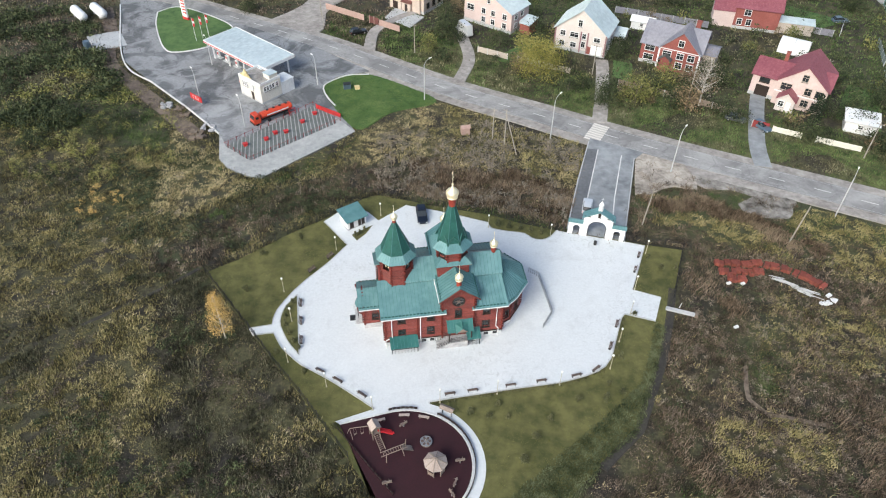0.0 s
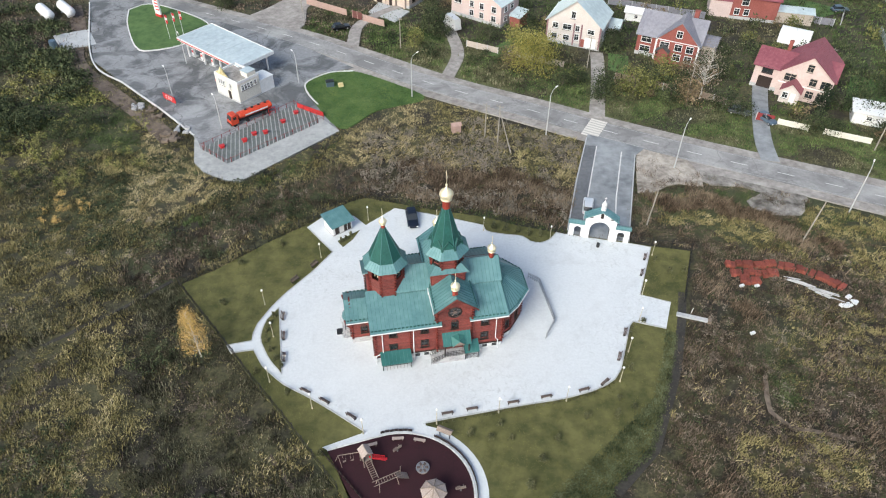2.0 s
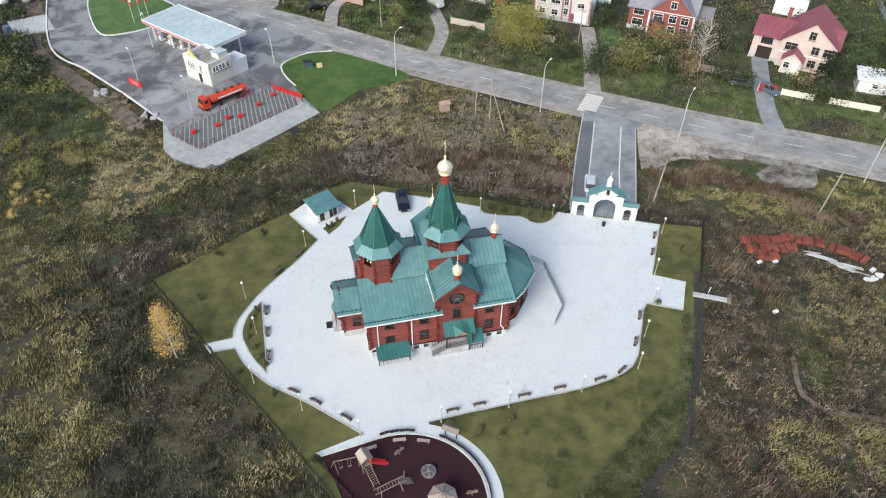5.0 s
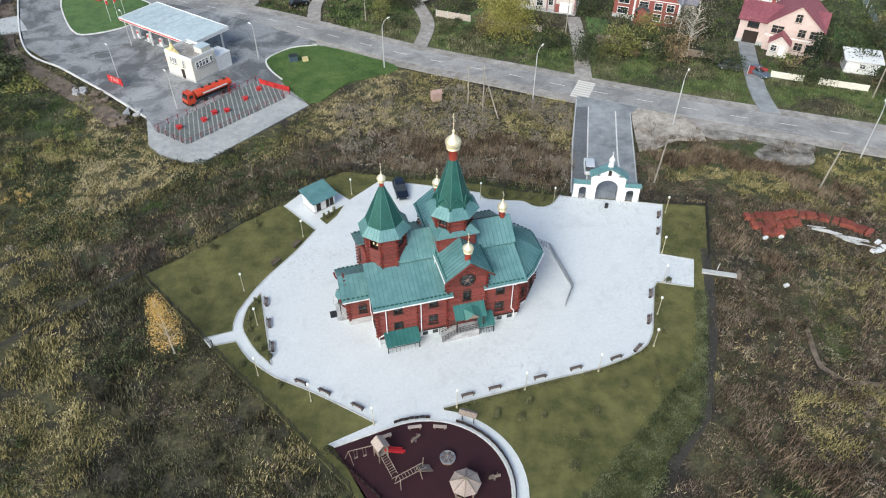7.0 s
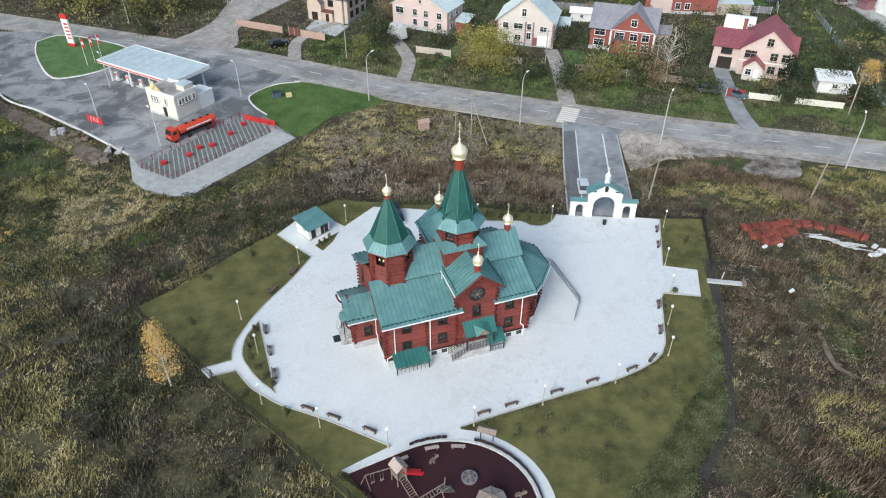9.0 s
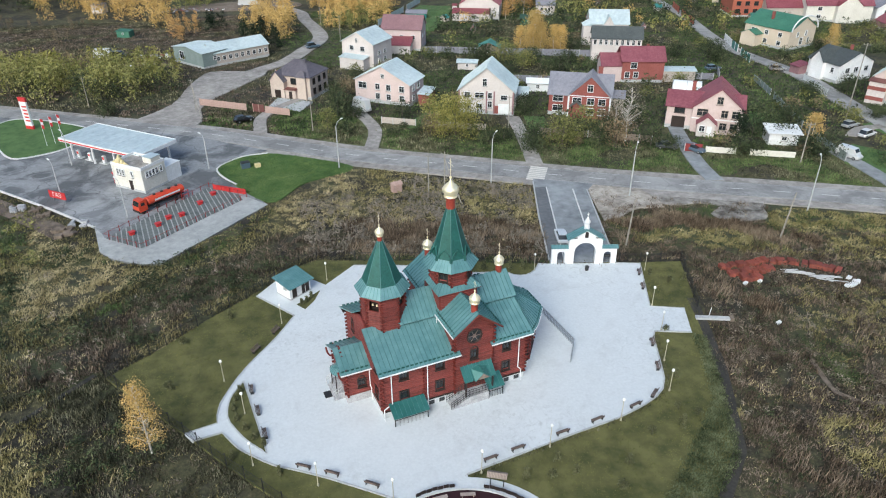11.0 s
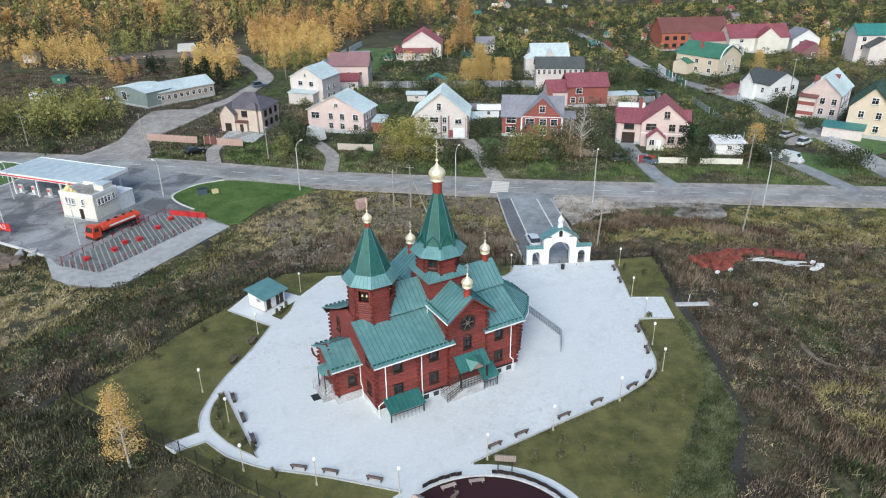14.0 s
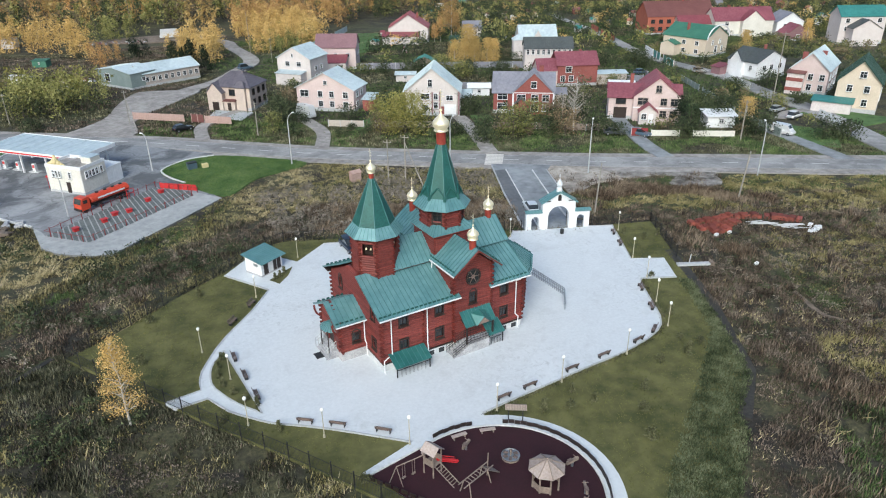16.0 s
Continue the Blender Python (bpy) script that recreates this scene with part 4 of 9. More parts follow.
tube(bm, (-2.72, -7.2, 9.06), (-2.72, -2.2, 9.06), 0.07, n=6)
part("gutter", bm, "white", church, "white gutter and short pipe")


# ---- the church yard ----
# gate: a white arched wall with green roofs and a little belfry
def gate():
    g = thing("gate", "white arched church gate with small green roofs and a white cupola", "gate", at(21.7, 98.75, 0.1, -17.0))
    L = 10.0
    def arched(name, x0, x1, z1, ax, aw, ah, y=0.0, t=0.75):
        """A wall with a round-headed opening."""
        bm = bm_new()
        k = 12
        arch = [(ax + aw / 2 * math.cos(math.pi * i / k), ah - aw / 2 + aw / 2 * math.sin(math.pi * i / k)) for i in range(k + 1)]
        for s in (-1, 1):
            yy = y + s * t / 2
            def face(ps):
                f = bm.faces.new([bm.verts.new((px, yy, pz)) for px, pz in (ps if s < 0 else ps[::-1])])
            face([(x0, -0.5), (ax - aw / 2, -0.5), (ax - aw / 2, ah - aw / 2), (x0, ah - aw / 2)])
            face([(ax + aw / 2, -0.5), (x1, -0.5), (x1, ah - aw / 2), (ax + aw / 2, ah - aw / 2)])
            for i in range(k):
                p, q = arch[i], arch[i + 1]
                e0 = (x1 if i == 0 else p[0], z1 if i else ah - aw / 2)
                face([(q[0], q[1]), (p[0], p[1]), (p[0], z1), (q[0], z1)])
            face([(arch[0][0], arch[0][1]), (x1, ah - aw / 2), (x1, z1), (arch[0][0], z1)])
            face([(x0, ah - aw / 2), (arch[k][0], arch[k][1]), (arch[k][0], z1), (x0, z1)])
        def across(p, q):
            bm.faces.new([bm.verts.new(v) for v in ((p[0], y - t / 2, p[1]), (q[0], y - t / 2, q[1]), (q[0], y + t / 2, q[1]), (p[0], y + t / 2, p[1]))])
        for p, q in zip(arch, arch[1:]):
            across(p, q)
        across((ax + aw / 2, -0.5), arch[0])
        across(arch[k], (ax - aw / 2, -0.5))
        across((x0, z1), (x0, -0.5)); across((x1, -0.5), (x1, z1)); across((x1, z1), (x0, z1))
        bmesh.ops.remove_doubles(bm, verts=bm.verts[:], dist=0.001)
        bmesh.ops.recalc_face_normals(bm, faces=bm.faces[:])
        return part(name, bm, "white", g)
    arched("side_wall", 0.0, 2.5, 2.75, 1.45, 1.15, 2.1)
    arched("side_wall", 7.6, 10.0, 2.75, 8.6, 1.15, 2.1)
    arched("main_wall", 2.5, 7.6, 4.5, 5.05, 3.3, 3.75, t=1.1)
    for x0, x1 in ((-0.15, 2.5), (7.6, 10.15)):
        roofing("side_roof", [((x0, -0.65, 2.78), (x1, -0.65, 2.78), (x1, 0, 3.1), (x0, 0, 3.1)), ((x1, 0.65, 2.78), (x0, 0.65, 2.78), (x0, 0, 3.1), (x1, 0, 3.1))], g, thick=0.06, rib=0.03)
    bm = bm_new()
    plate(bm, [(2.3, -0.56, 4.45), (7.8, -0.56, 4.45), (5.05, -0.56, 6.1)], 0.0)
    bm.free()
    bm = bm_new()
    for y, d in ((-0.55, 1), (0.55, -1)):
        vs = [bm.verts.new(p) for p in ((2.5, y, 4.5), (7.6, y, 4.5), (5.05, y, 5.95))]
        bm.faces.new(vs if d > 0 else vs[::-1])
    part("gable", bm, "white", g)
    roofing("main_roof", [((2.15, 0.85, 4.36), (2.15, -0.85, 4.36), (5.05, -0.85, 6.1), (5.05, 0.85, 6.1)), ((7.95, -0.85, 4.36), (7.95, 0.85, 4.36), (5.05, 0.85, 6.1), (5.05, -0.85, 6.1))], g, thick=0.16, rib=0.03, step=0.45)
    for y in (-0.6,):
        bm = bm_new()
        box(bm, (5.05, y, 5.0), (0.5, 0.1, 0.75))
        tube(bm, (5.05, y - 0.05, 5.38), (5.05, y + 0.05, 5.38), 0.25, n=14)
        part("niche", bm, "frame_dark", g)
        # black bars painted in as the shadow under the gable's ledges
        for x in (3.1, 7.0):
            bm = bm_new()
            box(bm, (x, y - 0.02, 4.62), (1.15, 0.12, 0.12))
            part("ledge_shadow_line", bm, "iron", g)
    bm = bm_new()
    lathe(bm, [(0.42, 5.9), (0.42, 6.5), (0.3, 6.55), (0.3, 6.75), (0.36, 6.8), (0.46, 7.05), (0.4, 7.3), (0.2, 7.6), (0.05, 7.9)], 14, (5.05, 0))
    box(bm, (5.05, 0, 8.25), (0.05, 0.05, 0.8))
    box(bm, (5.05, 0, 8.35), (0.4, 0.05, 0.05))
    part("cupola", bm, "white", g, "small white cupola with a cross", smooth=False)
    for i, x in enumerate((3.5, 6.6)):
        leaf = new("gate_leaf")
        leaf.parent = g
        leaf.matrix_basis = pose(x, 0.2 if i else -0.3, 0.15, 0, 0, 75 if i else 105)
        for k in range(9):
            part("bar", tube(bm_new(), (0.17 * k, 0, 0), (0.17 * k, 0, 2.1 + 0.05 * k), 0.02, n=5), "iron", leaf)
        for z in (0.15, 1.0, 2.0):
            part("rail", box(bm_new(), (0.7, 0, z), (1.45, 0.04, 0.05)), "iron", leaf)
    bm = bm_new()
    for k in range(7):
        tube(bm, (8.05 + 0.18 * k, 0.1, 0), (8.05 + 0.18 * k, 0.1, 2.0), 0.02, n=5)
    tube(bm, (8.0, 0.1, 1.1), (9.2, 0.1, 1.1), 0.22, n=8)
    part("wicket", bm, "iron", g, "black iron wicket gate")


gate()


def hut():
    h = thing("guard_hut", "small white rendered hut with a teal lean-to metal roof", "hut", at(-17.8, 98.6, 0.12, 40) @ Matrix.Scale(0.79, 4))
    w, d = 4.6, 3.8
    bm = bm_new()
    box(bm, (w / 2, d / 2, 1.2), (w, d, 3.0))
    part("wall", bm, "white", h)
    bm = bm_new()
    box(bm, (w / 2, d / 2, 0.0), (w + 0.06, d + 0.06, 0.5))
    part("plinth", bm, "stone", h)
    roofing("roof", [((-0.45, -0.7, 2.62), (w + 0.45, -0.7, 2.62), (w + 0.45, d + 0.5, 3.35), (-0.45, d + 0.5, 3.35))], h, step=0.45)
    for x, ww in ((1.0, 0.95), (3.0, 0.7), (3.9, 0.8)):
        door = new("door")
        door.parent = h
        door.matrix_basis = pose(x, -0.02, 0)
        bm = bm_new()
        box(bm, (0, 0, 1.25), (ww, 0.08, 2.05))
        part("leaf", bm, "frame_dark", door)
        bm = bm_new()
        box(bm, (ww * 0.35, -0.07, 1.2), (0.05, 0.07, 0.18))
        part("handle", bm, "steel", door)
    bm = bm_new()
    box(bm, (-0.02, 1.3, 1.9), (0.06, 0.9, 0.5))
    part("vent_window", bm, "steel", h)


hut()


# fence: posts and bar panels round the yard
def fence_run(line, label):
    f = thing("fence", label, "fence")
    pts = []
    line = [site(*p) for p in line]
    for a, b in zip(line, line[1:]):
        a, b = Vector(a), Vector(b)
        n = max(1, round((b - a).length / 2.6))
        pts += [a.lerp(b, i / n) for i in range(n)]
    pts.append(Vector(line[-1]))
    bm = bm_new()
    box(bm, (0, 0, 0.75), (0.09, 0.09, 1.9))
    box(bm, (0, 0, 1.72), (0.13, 0.13, 0.05))
    post = finish(bm, "post", "iron")
    for p in pts:
        part_of("post", post, f, put(p.x, p.y))
    rail = finish(box(bm_new(), (1.3, 0, 0), (2.52, 0.03, 0.04)), "rail", "iron")
    bm = bm_new()
    for k in range(17):
        box(bm, (0.1 + 0.15 * k, 0, 0.85), (0.018, 0.018, 1.3))
    panel = finish(bm, "bar_infill", "iron")
    for a, b in zip(pts, pts[1:]):
        d = b - a
        m = put(a.x, a.y, 0, math.degrees(math.atan2(d.y, d.x))) @ Matrix.Diagonal((d.length / 2.6, 1, 1, 1))
        tagged(part_of("bar_infill", panel, f, m), kind="stuff")
        for z in (0.25, 1.45):
            part_of("rail", rail, f, m @ pose(0, 0, z))


fence_run(FENCE_W[::-1], "black iron bar fence along the wild field")
fence_run(FENCE_NW, "black iron bar fence along the reeds")
fence_run(FENCE_N, "black iron bar fence behind the church")
fence_run(FENCE_E[:3], "black iron bar fence beside the gate")
fence_run(FENCE_E[2:4], "black iron bar fence along the ditch")


# yard lamps
def yard_lamp(x, y, low=True):
    l = thing("yard_lamp", "pale post lamp with a white opal globe", "lamp", at(x, y, 0.05), "lamps round the square")
    bm = bm_new()
    tube(bm, (0, 0, -0.2), (0, 0, 2.75), 0.05, 0.035, n=8)
    lathe(bm, [(0.1, 0), (0.1, 0.25), (0.05, 0.35)], 8)
    part("post", bm, "post_paint", l)
    bm = bm_new()
    lathe(bm, [(0.04, 2.72), (0.10, 2.75), (0.15, 2.83), (0.165, 2.92), (0.15, 3.0), (0.10, 3.08), (0.03, 3.11)], 14)
    part("globe", bm, "globe", l, smooth=True)
    if low:
        bm = bm_new()
        tube(bm, (0, 0, 2.35), (0.25, -0.1, 2.3), 0.03, n=5)
        lathe(bm, [(0.03, 2.22), (0.11, 2.26), (0.11, 2.4), (0.03, 2.44)], 8, (0.25, -0.1))
        part("floodlight", bm, "globe", l)


for i, (x, y) in enumerate([(-19.1, 92.7), (-25.7, 81.3), (-23.1, 74.3), (-22.0, 66.0), (-16.0, 61.5), (-9.5, 57.5), (-0.9, 58.7), (6.6, 60.2), (15.1, 61.8), (-12.4, 103.6), (7.4, 99.8), (18.3, 96.9), (34.2, 92.0), (30.0, 82.2), (27.9, 76.1), (24.9, 70.1), (22.5, 64.8)]):
    yard_lamp(x, y, False)


def bench(x, y, turn):
    b = thing("bench", "dark slatted park bench on iron legs", "bench", at(x, y, 0.10, turn) @ Matrix.Scale(0.8, 4), "benches round the square")
    for dy in (-0.15, 0.0, 0.15):
        bm = bm_new()
        box(bm, (0, dy, 0.45), (1.8, 0.12, 0.05))
        part("seat_slat", bm, "bench_wood", b)
    for dz in (0.62, 0.80):
        bm = bm_new()
        box(bm, (0, 0.28 + (dz - 0.62) * 0.25, dz), (1.8, 0.05, 0.13))
        part("back_slat", bm, "bench_wood", b)
    for dx in (-0.75, 0.75):
        bm = bm_new()
        box(bm, (dx, 0.0, 0.22), (0.07, 0.45, 0.44))
        tube(bm, (dx, 0.22, 0.3), (dx, 0.36, 0.88), 0.035, n=5)
        part("leg", bm, "iron", b)


for x, y, a in [(-19.8, 90.6, 60), (-22.2, 86.7, 58), (-22.5, 78.4, 96), (-21.7, 74.3, 98), (-20.9, 70.2, 98), (-17.2, 64.2, 147), (-14.6, 62.5, 145), (-11.1, 60.0, 142), (0.4, 60.1, 190), (3.4, 60.7, 190), (8.5, 61.6, 190), (12.7, 62.4, 192), (17.6, 63.4, 197), (20.5, 64.6, 222), (32.8, 91.3, -112), (31.2, 87.2, -112), (25.3, 73.8, -110), (23.4, 69.1, -112)]:
    bench(x, y, a)

# bent hoarding rail east of the apse
rail = thing("crowd_barrier", "low bent grey steel barrier standing on the square", "barrier")
RL = [site(*p) for p in [(13.4, 86.6), (14.9, 85.2), (15.9, 76.2), (14.2, 73.0)]]
for (x0, y0), (x1, y1) in zip(RL, RL[1:]):
    bm = bm_new()
    for z in (0.35, 0.75, 1.0):
        tube(bm, (x0, y0, H(x0, y0) + 0.1 + z), (x1, y1, H(x1, y1) + 0.1 + z), 0.05, n=6)
    ln = math.hypot(x1 - x0, y1 - y0)
    n = max(2, int(ln / 0.35))
    for i in range(n + 1):
        x, y = x0 + (x1 - x0) * i / n, y0 + (y1 - y0) * i / n
        box(bm, (x, y, H(x, y) + 0.62), (0.09, 0.06, 1.05), math.degrees(math.atan2(y1 - y0, x1 - x0)))
    part("section", bm, "steel", rail)

bm = bm_new()
box(bm, (0, 0, 0.02), (1.1, 1.1, 0.04))
solid("door_mat", bm, "iron", "black square grating mat on the pale square", "mat", put(-13.7, 76.2, 0.10, 9))
bm = bm_new()
lathe(bm, [(0.28, 0), (0.3, 0.7), (0.22, 0.75)], 10)
solid("litter_bin", bm, "iron", "small black litter bin by the church gate", "bin", at(25.9, 94.6, 0.1))

# kerbs
bm = bm_new()
for ln in (EDGE_S, EDGE_W + [(-28.2, 71.4)], [(-29.1, 72.8)] + EDGE_NW + [(-22.6, 101.6)], [(31.2, 95.4), (34.6, 94.2), (32.1, 88.1), (29.6, 82.0), (33.7, 80.1)],
           [(31.4, 74.6), (27.1, 76.2)], [(-8.1, 107.3), (-2.0, 105.3), (2.6, 103.5)] + EDGE_N, LENS + [LENS[0]]):
    kerb(bm, ln, 0.16, 0.17)
tagged(solid("kerb", bm, "kerb", "grey concrete kerb round the square", "kerb", kind="structure"))
bm = bm_new()
kerb(bm, arc + [(-13.4, 55.2)], 0.16, 0.24)
solid("kerb", bm, "mark", "white kerb round the playground", "kerb", kind="structure")
# low dark fence round the playground
pf = thing("low_fence", "low dark wooden fence round the playground path", "fence")
bm = bm_new()
box(bm, (0, 0, 0.3), (0.5, 0.09, 0.36))
pk = finish(bm, "picket", "frame_dark")
for i, a in enumerate(np.arange(-90, 108, 3.6)):
    if 62 < a < 82:
        continue
    x, y = PC[0] + (PR + 0.32) * math.cos(radians(a)), PC[1] + (PR + 0.32) * math.sin(radians(a))
    part_of("picket", pk, pf, at(x, y, 0.06 + 0.05 * (i % 2), a + 90))

a, b = Vector((-14.0, 55.0)), Vector((-6.2, 45.5))
for i in range(17):
    p = a.lerp(b, i / 16)
    part_of("picket", pk, pf, at(p.x, p.y, 0.06 + 0.05 * (i % 2), -50))

# ---- playground ----
def pavilion(x, y):
    p = thing("pavilion", "octagonal wooden play pavilion with a pale shingled roof", "pavilion", at(x, y, 0.13, 12) @ Matrix.Scale(0.88, 4))
    r = 1.2
    for i in range(8):
        a, b = octa(r, (0, 0), 0)[i], octa(r, (0, 0), 0)[(i + 1) % 8]
        bm = bm_new()
        box(bm, (a[0], a[1], 1.1), (0.11, 0.11, 2.2))
        part("post", bm, "wood", p)
        if i != 5:
            bm = bm_new()
            t = math.degrees(math.atan2(b[1] - a[1], b[0] - a[0]))
            box(bm, ((a[0] + b[0]) / 2, (a[1] + b[1]) / 2, 0.45), (0.85, 0.05, 0.7), t)
            part("parapet", bm, "wood", p)
    ee, tt = octa(1.65, (0, 0), 2.0), octa(0.1, (0, 0), 2.85)
    for i in range(8):
        j = (i + 1) % 8
        bm = bm_new()
        plate(bm, (ee[i], ee[j], tt[j], tt[i]), 0.06)
        part("roof_panel", bm, "shingle", p)
        bm = bm_new()
        tube(bm, Vector(ee[i]) + Vector((0, 0, 0.03)), Vector(tt[i]) + Vector((0, 0, 0.03)), 0.05, n=5)
        part("hip_batten", bm, "wood", p)


M["shingle"] = mat("pale_shingle", (0.30, 0.24, 0.21), (0.46, 0.38, 0.34), 5, 0.8, relief=0.3, vary=0.1)
pavilion(-1.3, 48.6)


def climbing_frame():
    c = thing("climbing_frame", "wooden climbing frame with roofed tower, ladder, swings and red slide", "climbing frame", at(-8.8, 53.5, 0.13, -62) @ Matrix.Scale(0.8, 4))
    P = lambda n, bmx, mt="wood", lb="": part(n, bmx, mt, c, lb)
    for x in (-0.6, 0.6):
        for y in (-0.6, 0.6):
            P("post", box(bm_new(), (x, y, 1.45), (0.1, 0.1, 2.9)))
    P("platform", box(bm_new(), (0, 0, 1.3), (1.3, 1.3, 0.08)))
    for s in (-1, 1):
        P("side_panel", box(bm_new(), (0, 0.62 * s, 1.7), (1.2, 0.04, 0.7)))
        bm = bm_new()
        q = [(-0.85, 0.0, 3.4), (0.85, 0.0, 3.4), (0.85, 0.8 * s, 2.75), (-0.85, 0.8 * s, 2.75)]
        plate(bm, q if s < 0 else q[::-1], 0.05)
        P("roof_panel", bm, "shingle")
    bm = bm_new()
    for i in range(8):
        t = i / 7
        a = Vector((0.3, 0.65, 1.35)).lerp(Vector((0.9, 2.5, 0.12)), t)
        box(bm, a, (0.55, 0.35, 0.05), 70)
    for dx, dy in ((-0.28, 0.1), (0.28, -0.1)):
        for dz in (0, 0.25):
            tube(bm, (0.3 + dx, 0.65 + dy, 1.35 + dz), (0.9 + dx, 2.5 + dy, 0.15 + dz), 0.05, n=6)
    P("slide", bm, "red_plastic", "red plastic slide")
    bm = bm_new()
    for dx in (-0.4, 0.4):
        tube(bm, (0.6, dx, 1.3), (3.0, dx, 0.1), 0.05, n=6)
    for i in range(9):
        t = i / 9
        tube(bm, (0.6 + 2.4 * t, -0.4, 1.3 - 1.2 * t), (0.6 + 2.4 * t, 0.4, 1.3 - 1.2 * t), 0.04, n=5)
    P("ladder", bm)
    P("swing_beam", tube(bm_new(), (-0.6, -0.5, 2.2), (-1.6, -3.4, 2.2), 0.06, n=6))
    for dx in (-0.5, 0.5):
        P("swing_leg", tube(bm_new(), (-1.6, -3.4, 2.2), (-1.6 + dx * 1.4, -3.5 + dx * 0.4, 0), 0.05, n=6))
    for t in (0.4, 0.75):
        q = Vector((-0.6, -0.5, 2.2)).lerp(Vector((-1.6, -3.4, 2.2)), t)
        bm = bm_new()
        for s in (-0.2, 0.2):
            tube(bm, q + Vector((-0.1 * s, s, 0)), q + Vector((-0.1 * s, s, -1.7)), 0.02, n=4)
        box(bm, q + Vector((0, 0, -1.7)), (0.2, 0.45, 0.05))
        P("swing", bm)


climbing_frame()


def rope_frame(x, y, turn):
    c = thing("balance_frame", "low wooden balance frame with beams and rope ladder", "play frame", at(x, y, 0.13, turn) @ Matrix.Scale(0.8, 4))
    for sx in (-1.4, 1.4):
        for sy in (-0.7, 0.7):
            part("post", tube(bm_new(), (sx, sy, 0), (sx * 0.9, sy * 0.5, 1.5), 0.06, n=6), "wood", c)
    for sy in (-0.35, 0.35):
        part("beam", tube(bm_new(), (-2.0, sy, 1.45), (2.1, sy, 1.5), 0.06, n=6), "wood", c)
    for i in range(7):
        part("rung", tube(bm_new(), (-1.2 + 0.4 * i, -0.4, 1.48), (-1.2 + 0.4 * i, 0.4, 1.48), 0.04, n=5), "wood", c)
    part("ramp", plate(bm_new(), [(1.4, -0.5, 1.4), (3.0, -0.5, 0.1), (3.0, 0.5, 0.1), (1.4, 0.5, 1.4)], 0.06), "wood", c)
    part("tall_post", tube(bm_new(), (1.9, 0.2, 0), (2.1, 0.3, 2.6), 0.06, n=6), "wood", c)


rope_frame(-6.3, 50.6, 25)
ro = thing("roundabout", "round wooden playground roundabout with seats", "roundabout", at(-2.5, 52.4, 0.13))
part("disc", lathe(bm_new(), [(0.72, 0.12), (0.72, 0.2), (0.1, 0.22)], 18), "wood", ro)
part("rim", lathe(bm_new(), [(0.74, 0.35), (0.77, 0.4), (0.7, 0.42), (0.67, 0.36)], 18), "steel", ro)
for i in range(6):
    a = math.pi * i / 3
    part("seat", box(bm_new(), (0.45 * math.cos(a), 0.45 * math.sin(a), 0.42), (0.35, 0.25, 0.06), math.degrees(a)), "bench_wood", ro)
part("hub", tube(bm_new(), (0, 0, 0), (0, 0, 0.9), 0.07, n=8), "wood", ro)
for x, y, t in ((-5.4, 54.9, 40), (1.0, 46.6, 70), (1.6, 49.6, 10), (0.6, 45.2, 120), (-6.8, 46.6, 15)):
    sp = thing("spring_rider", "small wooden spring rider on the rubber floor", "spring rider", at(x, y, 0.13, t), "spring riders")
    part("spring", tube(bm_new(), (0, 0, 0), (0, 0, 0.4), 0.1, n=8), "steel", sp)
    part("body", box(bm_new(), (0, 0, 0.55), (1.15, 0.16, 0.3)), "wood", sp)
    part("handle", tube(bm_new(), (0.3, -0.25, 0.8), (0.3, 0.25, 0.8), 0.03, n=6), "wood", sp)
    part("seat", box(bm_new(), (-0.25, 0, 0.74), (0.4, 0.3, 0.05)), "bench_wood", sp)
for x, y, t in ((-5.4, 56.5, 2), (-2.9, 56.2, -12), (-8.4, 55.7, 17)):
    bp = thing("play_bench", "pale wooden bench at the playground edge", "bench", at(x, y, 0.13, t) @ Matrix.Scale(0.72, 4), "playground benches")
    part("seat", box(bm_new(), (0, 0, 0.45), (1.9, 0.5, 0.07)), "shingle", bp)
    for dx in (-0.7, 0.7):
        part("leg", box(bm_new(), (dx, 0, 0.21), (0.12, 0.4, 0.42)), "wood", bp)
# roofed entrance frame on the path
ef = thing("entrance_arch", "wooden entrance frame with a small boarded roof", "arch", at(0.0, 56.7, 0.12, -28) @ Matrix.Scale(0.62, 4))
for dx in (-1.0, 1.0):
    part("post", box(bm_new(), (dx, 0, 1.15), (0.14, 0.14, 2.3)), "iron", ef)
for s in (-1, 1):
    q = [(-1.5, 0.0, 2.75), (-1.5, 0.7 * s, 2.3), (1.5, 0.7 * s, 2.3), (1.5, 0.0, 2.75)]
    part("roof_panel", plate(bm_new(), q if s < 0 else q[::-1], 0.06), "wood", ef)
for i in range(14):
    part("batten", tube(bm_new(), (-1.45 + 0.22 * i, -0.7, 2.33), (-1.45 + 0.22 * i, 0, 2.79), 0.03, n=4), "shingle", ef)


# ---- the road ----
M["yellow_sign"] = mat("cream_sign", (0.55, 0.45, 0.22), (0.72, 0.62, 0.35), 3, 0.6)
M["red"] = mat("red_paint", (0.42, 0.020, 0.022), (0.58, 0.04, 0.04), 3, 0.5, relief=0.02)
M["tank_red"] = mat("tanker_orange_red", (0.48, 0.045, 0.018), (0.62, 0.075, 0.03), 3, 0.4, relief=0.02)
M["pale_roof"] = mat("pale_blue_metal", (0.42, 0.50, 0.53), (0.60, 0.68, 0.70), 0.8, 0.4, 0.1, relief=0.05)
